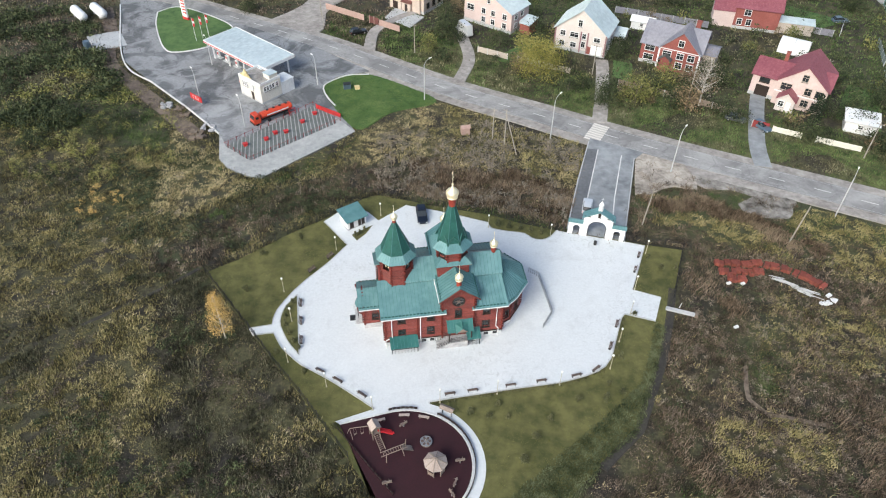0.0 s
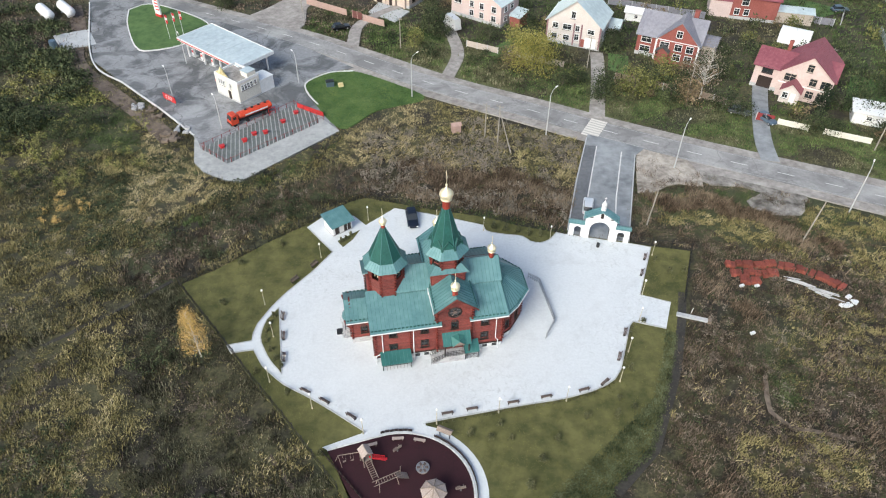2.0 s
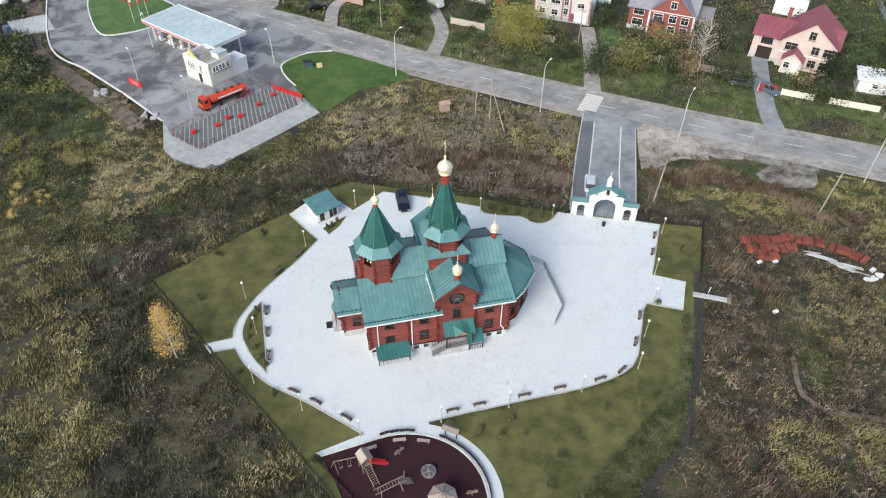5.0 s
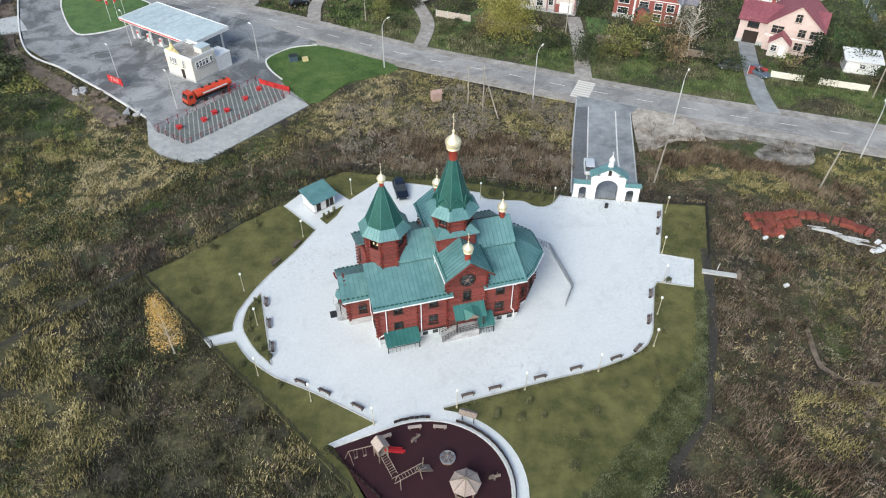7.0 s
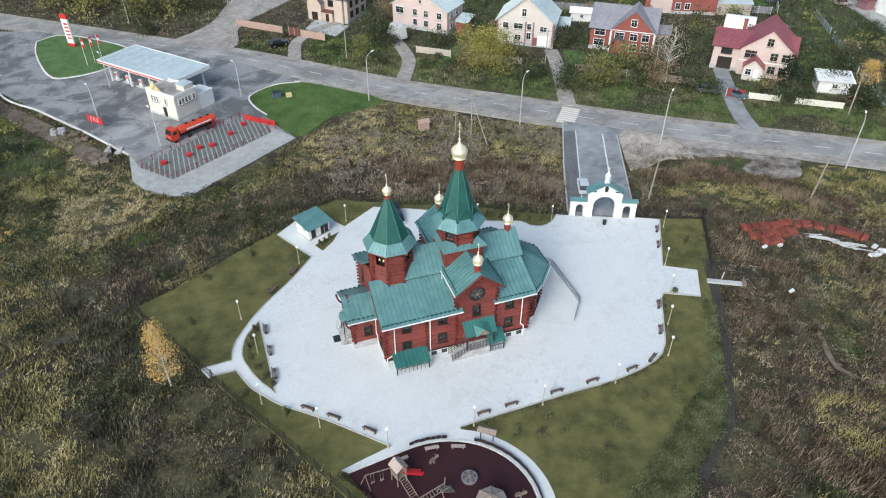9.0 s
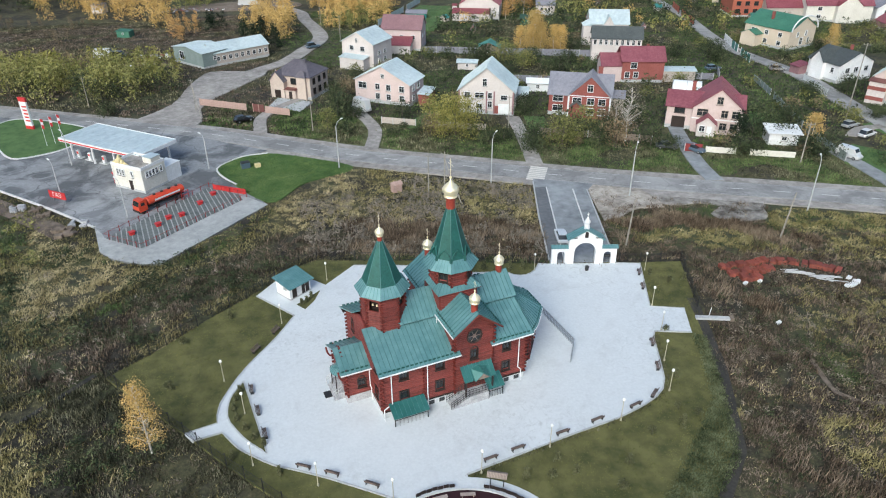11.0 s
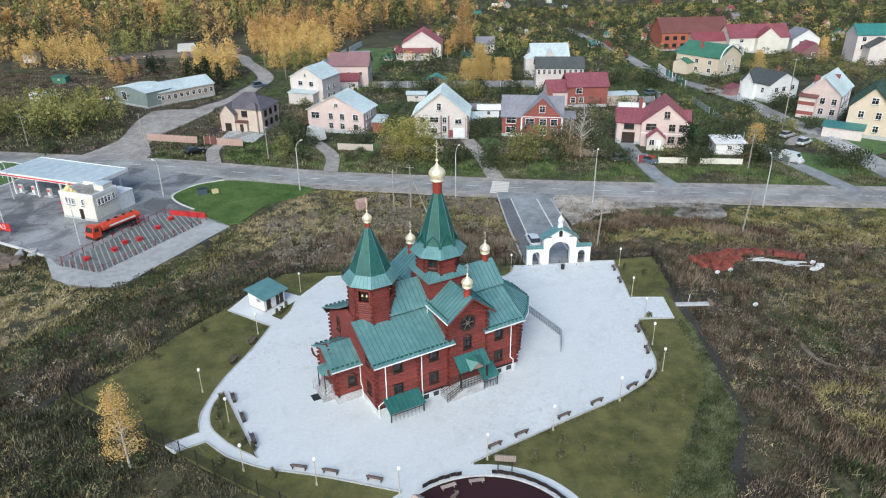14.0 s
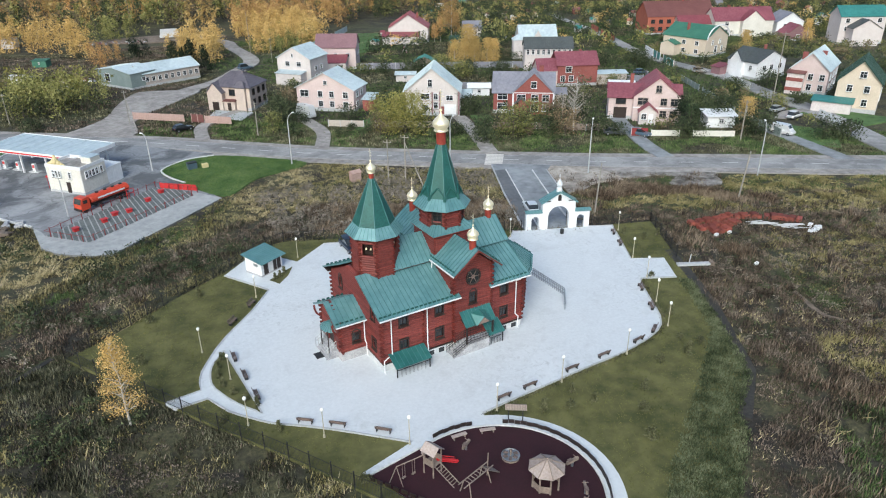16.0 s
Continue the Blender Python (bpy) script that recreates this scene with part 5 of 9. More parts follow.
M["cream"] = mat("cream_plaster", (0.58, 0.56, 0.50), (0.74, 0.72, 0.66), 2, 0.8, relief=0.05)
M["apron"] = mat("pale_apron", (0.27, 0.28, 0.28), (0.44, 0.445, 0.44), 1.0, 0.85, relief=0.1)
M["sand"] = mat("pale_sandy_soil", (0.15, 0.128, 0.105), (0.49, 0.44, 0.385), 0.9, 0.95, relief=0.4, big=0.14)
M["dirt"] = mat("patchy_grey_dirt", (0.075, 0.066, 0.055), (0.37, 0.345, 0.315), 0.75, 0.95, relief=0.4, big=0.3)
M["path_dark"] = mat("dark_path_asphalt", (0.10, 0.105, 0.115), (0.17, 0.175, 0.185), 1.5, 0.85, relief=0.1)
M["bank"] = mat("brown_earth_bank", (0.07, 0.052, 0.042), (0.20, 0.155, 0.125), 1.2, 0.95, relief=0.5)
M["paver"] = mat("grey_pavers", (0.085, 0.098, 0.094), (0.17, 0.185, 0.178), 2, 0.85, relief=0.2)
M["gravel_line"] = mat("green_gap_between_pavers", (0.06, 0.085, 0.04), (0.14, 0.16, 0.09), 3, 0.95)


def road_pts(line, step):
    """Points at even steps along a line, with the heading."""
    out, left = [], 0.0
    for a, b in zip(line, line[1:]):
        a, b = Vector(a), Vector(b)
        ln = (b - a).length
        s = left
        while s < ln:
            p = a.lerp(b, s / ln)
            out.append((p.x, p.y, math.degrees(math.atan2(b.y - a.y, b.x - a.x))))
            s += step
        left = s - ln
    return out


M["edge_mark"] = mat("worn_edge_paint", (0.30, 0.30, 0.295), (0.50, 0.50, 0.49), 2, 0.8, relief=0.05)
dash = thing("centre_line", "worn white dashed centre line on the road", "road marking", kind="structure")
near = [q for q in road_pts([site(*p) for p in ROAD], 8.0) if -60 < q[0] < 130]
bm = bm_new()
box(bm, (0, 0, 0), (2.9, 0.13, 0.02))
dme = finish(bm, "dash", "mark")
for x, y, a in near:
    part_of("dash", dme, dash, pose(x, y, H(x, y) + 0.068, 0, 0, a))
for name, off in (("edge_line", 3.4), ("edge_line", -3.4)):
    bm = bm_new()
    seg = [p for p in ROAD if -60 < p[0] < 180]
    band(bm, seg, off + 0.06, -(off - 0.06), 0.066)
    tagged(solid(name, bm, "edge_mark", "thin worn white edge line of the road", "road marking", kind="structure"))
# zebra crossing
zb = thing("zebra_crossing", "faded cream striped zebra crossing on the road", "zebra crossing", at(34.7, 140.1, 0.07, -36.5))
bm = bm_new()
box(bm, (0, 0, 0), (3.8, 0.52, 0.016))
zme = finish(bm, "stripe", "zebra")
for i in range(8):
    part_of("stripe", zme, zb, pose(0, -3.35 + 0.95 * i, 0))
bm = bm_new()
box(bm, (0, 0, -0.004), (3.7, 7.4, 0.008))
part("base_paint", bm, mat("worn_paint", (0.40, 0.38, 0.35), (0.56, 0.53, 0.49), 3, 0.8), zb)

# drive: kerbs and the paler pavements beside it
sheet("pavement", [(26.7, 108.1), (33.3, 131.0), (30.9, 131.5), (24.2, 108.0), (21.9, 99.6), (24.0, 98.9)], 0.17, "path_dark", "dark asphalt footpath beside the driveway", "pavement")
sheet("pavement", [(32.5, 109.8), (37.9, 128.2), (40.2, 127.0), (34.6, 107.3), (31.4, 96.6), (29.4, 97.3)], 0.17, "asphalt_new", "asphalt footpath beside the driveway", "pavement")
for i, ln in enumerate(([(33.3, 131.0), (26.7, 108.1), (24.0, 98.9)], [(37.9, 128.2), (32.5, 109.8), (29.4, 97.3)], [(32.0, 135.2), (26.5, 117.0), (21.7, 99.4)], [(40.4, 126.9), (34.7, 107.3), (31.5, 96.3)])):
    bm = bm_new()
    kerb(bm, ln, 0.2, 0.24)
    solid("kerb", bm, "mark" if i < 2 else "kerb", "pale concrete kerb along the driveway", "kerb", kind="structure")
sheet("dirt_lot", smooth_line(GREY_LOT + GREY_LOT[:1], 2), -0.03, "dirt", "worn grey gravel ground beside the road", "bare ground", cell=4)
sheet("dirt_lot", smooth_line(SAND_LOT + SAND_LOT[:1], 2), 0.0, "sand", "bare pale sandy ground beside the driveway", "bare ground", cell=4)
sheet("footpath", strip(smooth_line(FOOTPATH[1:], 2), 0.25, 0.25), -0.19, "bank", "narrow trodden sandy path along the fence", "footpath", cell=4)
sheet("footpath", strip(smooth_line(TRACK, 2), 0.3, 0.3), -0.17, "earth", "faint trodden track through the weeds", "footpath", cell=4)


# street lamps and poles
M["pole_wood"] = mat("grey_pole_wood", (0.22, 0.20, 0.17), (0.38, 0.35, 0.31), 4, 0.8, relief=0.2)
def street_lamp(x, y, h=9.4, turn=55, arm=1.6):
    l = thing("street_lamp", "tall grey concrete street lamp by the road", "street lamp", at(x, y, -0.1, turn, 1), "street lamps")
    bm = bm_new()
    tube(bm, (0, 0, -0.5), (0, 0, h - 1.0), 0.13, 0.08, n=8)
    part("pole", bm, "kerb", l)
    bm = bm_new()
    tube(bm, (0, 0, h - 1.0), (arm * 0.35, 0, h - 0.25), 0.05, n=6)
    tube(bm, (arm * 0.35, 0, h - 0.25), (arm, 0, h), 0.05, n=6)
    part("arm", bm, "kerb", l)
    bm = bm_new()
    box(bm, (arm + 0.25, 0, h), (0.65, 0.24, 0.13))
    part("lantern", bm, "globe", l)


for x, y in ((46.9, 121.5), (23.6, 137.6), (73.5, 104.5), (-6.0, 158.5), (104, 86.0), (138, 66)):
    street_lamp(x, y)
for x, y in ((-34.8, 168.3), (-67.0, 182.5), (-62.9, 158.2), (-47.2, 141.5)):
    street_lamp(x, y, 7.0, 120, 1.0)


def power_pole(x, y, h=9.0, strut=None, lean=0.0, cross=True):
    l = thing("power_pole", "weathered power pole with cross arm", "power pole", at(x, y, -0.1), "power poles")
    bm = bm_new()
    tube(bm, (0, 0, -0.5), (lean, 0, h), 0.15, 0.1, n=8)
    part("pole", bm, "pole_wood", l)
    if cross:
        bm = bm_new()
        box(bm, (lean, 0, h - 0.45), (1.7, 0.1, 0.1), -35)
        for s in (-0.7, 0, 0.7):
            tube(bm, (lean + s * 0.8, -s * 0.57, h - 0.4), (lean + s * 0.8, -s * 0.57, h - 0.1), 0.05, n=6)
        part("cross_arm", bm, "pole_wood", l)
    if strut:
        bm = bm_new()
        tube(bm, (strut[0], strut[1], -0.4), (lean, 0, h - 1.4), 0.12, 0.09, n=8)
        part("strut", bm, "pole_wood", l)
    return l


power_pole(12.6, 133.0, 9.5, (2.6, -3.2))
power_pole(10.2, 137.0, 8.0)
power_pole(36.0, 101.5, 8.2, None, 0.5, False)
power_pole(60.9, 95.8, 8.2, None, 0.9, False)
power_pole(-44.0, 232.0, 10.0, (2.0, -8.5))
power_pole(-79.4, 253.0, 9.5)
power_pole(-10.1, 195.3, 9.0)
power_pole(61.5, 158.5, 9.0)
power_pole(91.7, 128.5, 9.0)
power_pole(125.7, 153.4, 20.0)
power_pole(6.5, 439.0, 24.0, None, 0, False)
power_pole(13.4, 385.0, 12.0)
power_pole(40.5, 178.0, 9.0)
power_pole(100.0, 168.0, 9.0)
power_pole(-79, 748.0, 56.0, None, -3.0, False)

for x, y, _ in road_pts([(41.3, 93.6), (48, 92.6), (55, 91.6), (62.2, 90.0), (68, 86.5), (80, 80)], 2.3):
    solid("fence_post", tube(bm_new(), (0, 0, -0.4), (0, 0, 1.3), 0.06, 0.05, n=6), "frame_dark", "old dark fence post standing in the weeds", "fence post", at(x, y, -0.1, 0, 1), "old fence posts")


# small pink shrine-like box in the reeds
bx = thing("cable_box", "small pinkish utility box among the reeds", "utility box", at(4.0, 139.5, -0.1, 20))
M["pinkish"] = mat("faded_pink_paint", (0.34, 0.23, 0.20), (0.48, 0.34, 0.30), 3, 0.8)
part("body", box(bm_new(), (0, 0, 0.8), (1.9, 1.4, 1.7)), "pinkish", bx)
roofing("lid", [((-1.1, -0.8, 1.65), (1.1, -0.8, 1.65), (1.1, 0, 2.2), (-1.1, 0, 2.2)), ((1.1, 0.8, 1.65), (-1.1, 0.8, 1.65), (-1.1, 0, 2.2), (1.1, 0, 2.2))], bx, material="pinkish", seam="pinkish", thick=0.05)


# earth bank and rubble strip west of the filling station
sheet("earth_bank", strip(smooth_line([(-119.5, 240), (-107, 214), (-95.6, 186), (-80, 166.5), (-66, 150.5), (-55, 137)], 3), 0.3, 3.8), -0.06, "bank", "bare brown earth bank along the forecourt kerb", "earth bank", cell=4)


# ---- cars ----
def car_paint(name, c):
    m, nt, b, co = base_mat(name, 0.3, 0.3)
    b.inputs["Base Color"].default_value = (*c, 1)
    b.inputs["Coat Weight"].default_value = 0.5
    return m


PAINT = {"dark": car_paint("dark_blue_paint", (0.010, 0.015, 0.028)), "silver": car_paint("silver_paint", (0.40, 0.41, 0.42)), "white": car_paint("white_car_paint", (0.72, 0.73, 0.74)),
         "black": car_paint("black_paint", (0.008, 0.008, 0.009)), "blue": car_paint("grey_blue_paint", (0.10, 0.15, 0.20)), "grey": car_paint("grey_paint", (0.09, 0.10, 0.11))}


def loft(bm, rings):
    """Joins closed rings of equal count."""
    rr = [[bm.verts.new(p) for p in r] for r in rings]
    for a, b in zip(rr, rr[1:]):
        k = len(a)
        for i in range(k):
            j = (i + 1) % k
            bm.faces.new((a[i], a[j], b[j], b[i]))
    bm.faces.new(rr[0][::-1])
    bm.faces.new(rr[-1])
    bmesh.ops.recalc_face_normals(bm, faces=bm.faces[:])


def car(x, y, turn, paint, words, L=4.4, h=1.48, van=False, lift=0.08):
    c = thing("van" if van else "car", words, "van" if van else "car", at(x, y, lift, turn, 1), "parked and passing cars")
    w = 0.88 if not van else 0.98
    def ring(px, half, z0, z1, r=0.12):
        return [(px, -half + r, z0), (px, half - r, z0), (px, half, z0 + r), (px, half, z1 - r), (px, half - r, z1), (px, -half + r, z1), (px, -half, z1 - r), (px, -half, z0 + r)]
    bm = bm_new()
    b = 0.88 if not van else 1.05
    loft(bm, [ring(-L / 2, w * 0.8, 0.38, b - 0.12), ring(-L / 2 + 0.18, w * 0.97, 0.28, b), ring(-L * 0.2, w, 0.24, b + 0.03), ring(L * 0.2, w, 0.24, b + 0.02), ring(L / 2 - 0.35, w * 0.97, 0.26, b - 0.1), ring(L / 2, w * 0.78, 0.36, b - 0.25)])
    part("body", bm, PAINT[paint], c)
    bm = bm_new()
    r0, r1 = (-L * 0.44, L * 0.14) if not van else (-L * 0.48, L * 0.33)
    g = 0.08
    loft(bm, [ring(r0, w * 0.8, b - 0.05, b + 0.02, 0.03), ring(r0 + 0.4, w * 0.83, b - 0.05, h - 0.06, 0.06), ring(r1 - 0.5, w * 0.83, b - 0.05, h - 0.05, 0.06), ring(r1 + 0.25, w * 0.84, b - 0.05, b + 0.03, 0.03)])
    part("glasshouse", bm, "pane" if not van else PAINT[paint], c)
    bm = bm_new()
    loft(bm, [ring(r0 + 0.42, w * 0.74, h - 0.08, h, 0.03), ring((r0 + r1) / 2, w * 0.78, h - 0.06, h + 0.03, 0.03), ring(r1 - 0.55, w * 0.74, h - 0.08, h, 0.03)])
    part("roof", bm, PAINT[paint], c)
    if van:
        bm = bm_new()
        plate(bm, [(r1 + 0.22, -0.7, b + 0.05), (r1 + 0.22, 0.7, b + 0.05), (r1 - 0.42, 0.62, h - 0.12), (r1 - 0.42, -0.62, h - 0.12)], 0.04)
        part("windscreen", bm, "pane", c)
    for px in (-L * 0.31, L * 0.31):
        for py in (-1, 1):
            wh = new("wheel")
            wh.parent = c
            wh.matrix_basis = pose(px, py * (w - 0.1), 0.31)
            part("tyre", tube(bm_new(), (0, -0.1, 0), (0, 0.1, 0), 0.31, n=14), "tyre", wh)
            part("rim", tube(bm_new(), (0, -0.11, 0), (0, 0.11, 0), 0.19, n=10), "steel", wh)
    for py in (-0.6, 0.6):
        part("headlight", box(bm_new(), (L / 2 - 0.06, py, b - 0.32), (0.12, 0.3, 0.13)), "globe", c)
        part("tail_light", box(bm_new(), (-L / 2 + 0.08, py, b - 0.18), (0.12, 0.26, 0.14)), "red", c)


car(-4.8, 103.2, -83, "dark", "dark blue parked car on the pale church square", 4.6, 1.6, lift=0.12)
car(26.6, 106.6, 76, "white", "white car parked on the driveway behind the gate", 4.3)
car(74.5, 143.0, -75, "blue", "grey-blue car parked before a house gate")
car(69.9, 147.3, -35, "grey", "dark grey car parked under bare trees")
car(103.4, 127.8, -85, "white", "white delivery van parked in a side lane", 4.9, 2.1, True)
car(122.6, 148.4, 15, "silver", "silver car parked beside the lane")
car(119.7, 139.8, 20, "white", "white estate car parked beside the lane", 4.7, 1.65)
car(-29.0, 212.5, 35, "black", "black car parked before a pink wall")
car(157.0, 220.6, -25, "silver", "silver car parked by a green fence")
car(137.0, 230.6, 0, "blue", "grey-blue car parked in a yard")
car(-98.6, 368.5, -20, "white", "white lorry-like van on rough ground", 6.5, 2.6, True)
car(-92.4, 366.0, -20, "black", "black off-road car on rough ground", 4.8, 1.9, True)


# ---- filling station ----
def station():
    # paver apron with diagonal bands
    ap = [(-49.1, 131.7), (-41.9, 124.9), (-25.4, 145.3), (-33.6, 154.3)]
    sheet("pavement", ap, 0.10, "apron", "pale joint strips between the pavers of the tanker bay", "pavement", cell=5)
    pv = thing("paved_bay", "diagonal grey paver strips of the tanker bay", "paving")
    a, b, c_, d = (Vector(p) for p in ap)
    n, slant = 24, 0.27
    for i in range(int(n * (1 + slant)) - 1):
        ends = []
        for s in ((i + 0.3) / n, (i + 1.05) / n):
            p, q = a.lerp(d, s), b.lerp(c_, s - slant)
            ends.append((p.lerp(q, max(0, (s - 1) / slant)), p.lerp(q, min(1, s / slant))))
        (p0, p1), (q0, q1) = ends
        bm = bm_new()
        plate(bm, [(*site(v.x, v.y), LAND + 0.14) for v in (p0, p1, q1, q0)], 0.06)
        part("strip", bm, "paver", pv)
    for t, s in ((0.12, 0.35), (0.30, 0.5), (0.42, 0.42), (0.5, 0.55), (0.72, 0.45), (0.9, 0.35)):
        p = a.lerp(d, t).lerp(b.lerp(c_, t), s)
        hb = thing("hatch_box", "small red tank hatch box on short legs", "hatch", at(p.x, p.y, 0.1, 40), "tank hatches")
        part("lid", box(bm_new(), (0, 0, 0.62), (1.1, 0.9, 0.1)), "red", hb)
        part("body", box(bm_new(), (0, 0, 0.32), (0.8, 0.65, 0.6)), "red", hb)
    # posts and chain round the bay
    bf = thing("bollard_fence", "thin dark red posts with rails round the tanker bay", "fence")
    edge = [(-33.6, 154.3), (-49.1, 131.7), (-41.9, 124.9), (-25.4, 145.3), (-33.6, 154.3)]
    edge = [site(*p) for p in edge]
    for x, y, an in road_pts(edge, 1.9):
        part_of("post", POST, bf, put(x, y))
    for (x0, y0), (x1, y1) in zip(edge, edge[1:]):
        bm = bm_new()
        tube(bm, (x0, y0, H(x0, y0) + 0.95), (x1, y1, H(x1, y1) + 0.95), 0.03, n=5)
        part("rail", bm, "red_dark", bf)
    sheet("pavement", [(-52.1, 137.8), (-48.6, 125.5), (-45.8, 121.8), (-40.8, 118.3), (-37.8, 117.7), (-21.4, 139.7), (-25.4, 145.3), (-41.9, 124.9), (-49.1, 131.7), (-50.0, 134.0)], 0.095, "apron", "pale concrete apron round the tanker bay", "pavement", cell=5)
    # red board
    rb = thing("red_boards", "row of solid red boards at the bay edge", "boards")
    for i in range(8):
        t = i / 7
        part("board", box(bm_new(), (0, 0, 0.65), (0.85, 0.12, 1.15)), "red", rb).matrix_basis = at(-32.2 + 6.0 * t, 152.4 - 4.8 * t, 0, -39)
    # tall wicket frame
    bm = bm_new()
    for p0, p1 in (((0, 0, 0), (0, 0, 1.6)), ((1.6, 0, 0), (1.6, 0, 1.6)), ((0, 0, 1.6), (1.6, 0, 1.6)), ((0, 0, 0.8), (1.6, 0, 0.8))):
        tube(bm, p0, p1, 0.07, n=6)
    solid("wicket", bm, "red", "red tubular wicket frame beside the tanker", "wicket", at(-38.2, 148.2, 0.08, 50))
    # canopy
    cn = thing("canopy", "flat pale canopy on white columns over the fuel pumps", "canopy", at(-56.0, 182.8, 0.07, -46.5) @ Matrix.Diagonal((0.77, 1, 1, 1)))
    part("deck", box(bm_new(), (0, 0, 5.25), (33, 11.2, 0.12)), "pale_roof", cn)
    for i in range(9):
        part("deck_seam", box(bm_new(), (-15 + 3.75 * i, 0, 5.34), (0.08, 11.0, 0.06)), "pale_roof", cn)
    for y in (-5.62, 5.62):
        part("fascia", box(bm_new(), (0, y, 5.0), (33.2, 0.12, 0.85)), "white", cn)
        part("fascia_stripe", box(bm_new(), (0, y * 1.012, 4.9), (33.2, 0.06, 0.3)), "red", cn)
    for x in (-16.6, 16.6):
        part("fascia", box(bm_new(), (x, 0, 5.0), (0.12, 11.3, 0.85)), "white", cn)
    for x in (-14, -5, 4, 14.5):
        for y in (-4.3, 4.3):
            part("column", box(bm_new(), (x, y, 2.3), (0.38, 0.38, 4.7)), "white", cn)
    for x in (-13.5, -8.5, -2.5):
        fp = thing("fuel_pump", "white and red fuel pump on a kerbed island", "fuel pump", cn.matrix_basis @ pose(x, -3.2, 0))
        part("island", box(bm_new(), (0, 0, 0.1), (3.4, 1.2, 0.25)), "kerb", fp)
        part("cabinet", box(bm_new(), (0, 0, 1.05), (1.0, 0.55, 1.7)), "white", fp)
        part("panel", box(bm_new(), (0, 0, 1.35), (0.8, 0.6, 0.6)), "red", fp)
    # shop
    kb = thing("station_shop", "cream two-storey station shop with roof terrace and gold crest", "shop", at(-55.2, 163.6, 0.06, -45.5) @ pose(2.2, 0.3, 0) @ Matrix.Diagonal((0.75, 0.86, 0.97, 1)))
    part("wall", box(bm_new(), (5.6, 3.6, 2.55), (11.2, 7.2, 5.3)), "cream", kb)
    part("plinth", box(bm_new(), (5.6, 3.6, 0.15), (11.4, 7.4, 0.6)), "kerb", kb)
    for c, d in (((5.6, 0.1, 5.45), (11.5, 0.3, 0.6)), ((5.6, 7.1, 5.45), (11.5, 0.3, 0.6)), ((0.1, 3.6, 5.45), (0.3, 6.7, 0.6)), ((11.1, 3.6, 5.45), (0.3, 6.7, 0.6))):
        part("parapet", box(bm_new(), c, d), "white", kb)
    part("roof_deck", box(bm_new(), (5.6, 3.6, 5.24), (10.6, 6.6, 0.06)), "shoulder", kb)
    part("annex", box(bm_new(), (8.6, 9.6, 1.7), (5.0, 4.8, 3.5)), "white", kb)
    part("annex_roof", box(bm_new(), (8.6, 9.6, 3.5), (5.3, 5.0, 0.15)), "white", kb)
    part("stair_tower", box(bm_new(), (8.9, 5.4, 5.9), (3.2, 2.8, 1.3)), "cream", kb)
    part("stair_roof", box(bm_new(), (8.9, 5.4, 6.6), (3.5, 3.1, 0.12)), "pale_roof", kb)
    for sx, z in ((2.3, 3.9), (3.3, 3.9), (4.3, 3.9), (7.6, 3.9)):
        window(kb, (0, -0.07), (11.2, -0.07), sx, z, 0.75, 1.3, frame="white")
    for sx in (1.0, 2.0, 3.0, 4.0, 5.4):
        window(kb, (11.27, 0), (11.27, 7.2), sx + 0.4, 3.9, 0.7, 1.2, frame="white")
    part("door", box(bm_new(), (6.4, -0.06, 1.25), (1.2, 0.12, 2.2)), "frame_dark", kb)
    part("awning", box(bm_new(), (-1.0, 3.0, 2.6), (2.0, 4.4, 0.35)), "red", kb)
    for px, py in ((-1.8, 1.0), (-1.8, 5.0)):
        part("awning_post", tube(bm_new(), (px, py, 0), (px, py, 2.5), 0.06, n=6), "red", kb)
    bm = bm_new()
    for i, (px, pz, r) in enumerate(((2.0, 5.9, 0.6), (3.0, 6.4, 0.8), (4.0, 6.0, 0.55), (1.1, 5.7, 0.45), (4.9, 5.7, 0.45), (3.0, 7.2, 0.4), (0.4, 5.5, 0.35), (5.6, 5.5, 0.35))):
        lathe(bm, [(r * 0.6, pz - r * 0.8), (r, pz - r * 0.2), (r * 0.9, pz + r * 0.4), (r * 0.3, pz + r)], 9, (px, 0.5))
    part("crest", bm, "yellow_sign", kb, "cream-gold moulded crest")
    for px, py in ((0.1, 0.0), (11.1, 0.0), (0.1, 7.4), (11.1, 7.4)):
        part("downpipe", tube(bm_new(), (px, py - 0.08, 0), (px, py - 0.08, 5.2), 0.06, n=6), "white", kb)
    # tanker lorry
    tk = thing("tanker_lorry", "orange-red fuel tanker lorry with a white striped tank", "tanker lorry", at(-43.0, 145.6, 0.08, -130.4) @ Matrix.Scale(0.86, 4))
    bm = bm_new()
    for sgn in (1,):
        lp = [(1.25 * math.cos(t) * 0.95, 2.15 + 0.85 * math.sin(t)) for t in np.linspace(0, 2 * math.pi, 18, endpoint=False)]
        loft(bm, [[(px, q[0] * k, 2.1 + (q[1] - 2.15) * k) for q in lp] for px, k in ((-7.6, 0.85), (-7.4, 1.0), (1.6, 1.0), (1.8, 0.85))])
    part("tank", bm, "tank_red", tk)
    bm = bm_new()
    box(bm, (-3.0, -1.2, 2.2), (6.5, 0.06, 0.35))
    box(bm, (-3.0, 1.2, 2.2), (6.5, 0.06, 0.35))
    part("stripe", bm, "white", tk)
    for px in (-6.2, -4.3, -2.4, -0.5):
        part("hatch", tube(bm_new(), (px, 0, 2.95), (px, 0, 3.15), 0.35, n=12), "iron", tk)
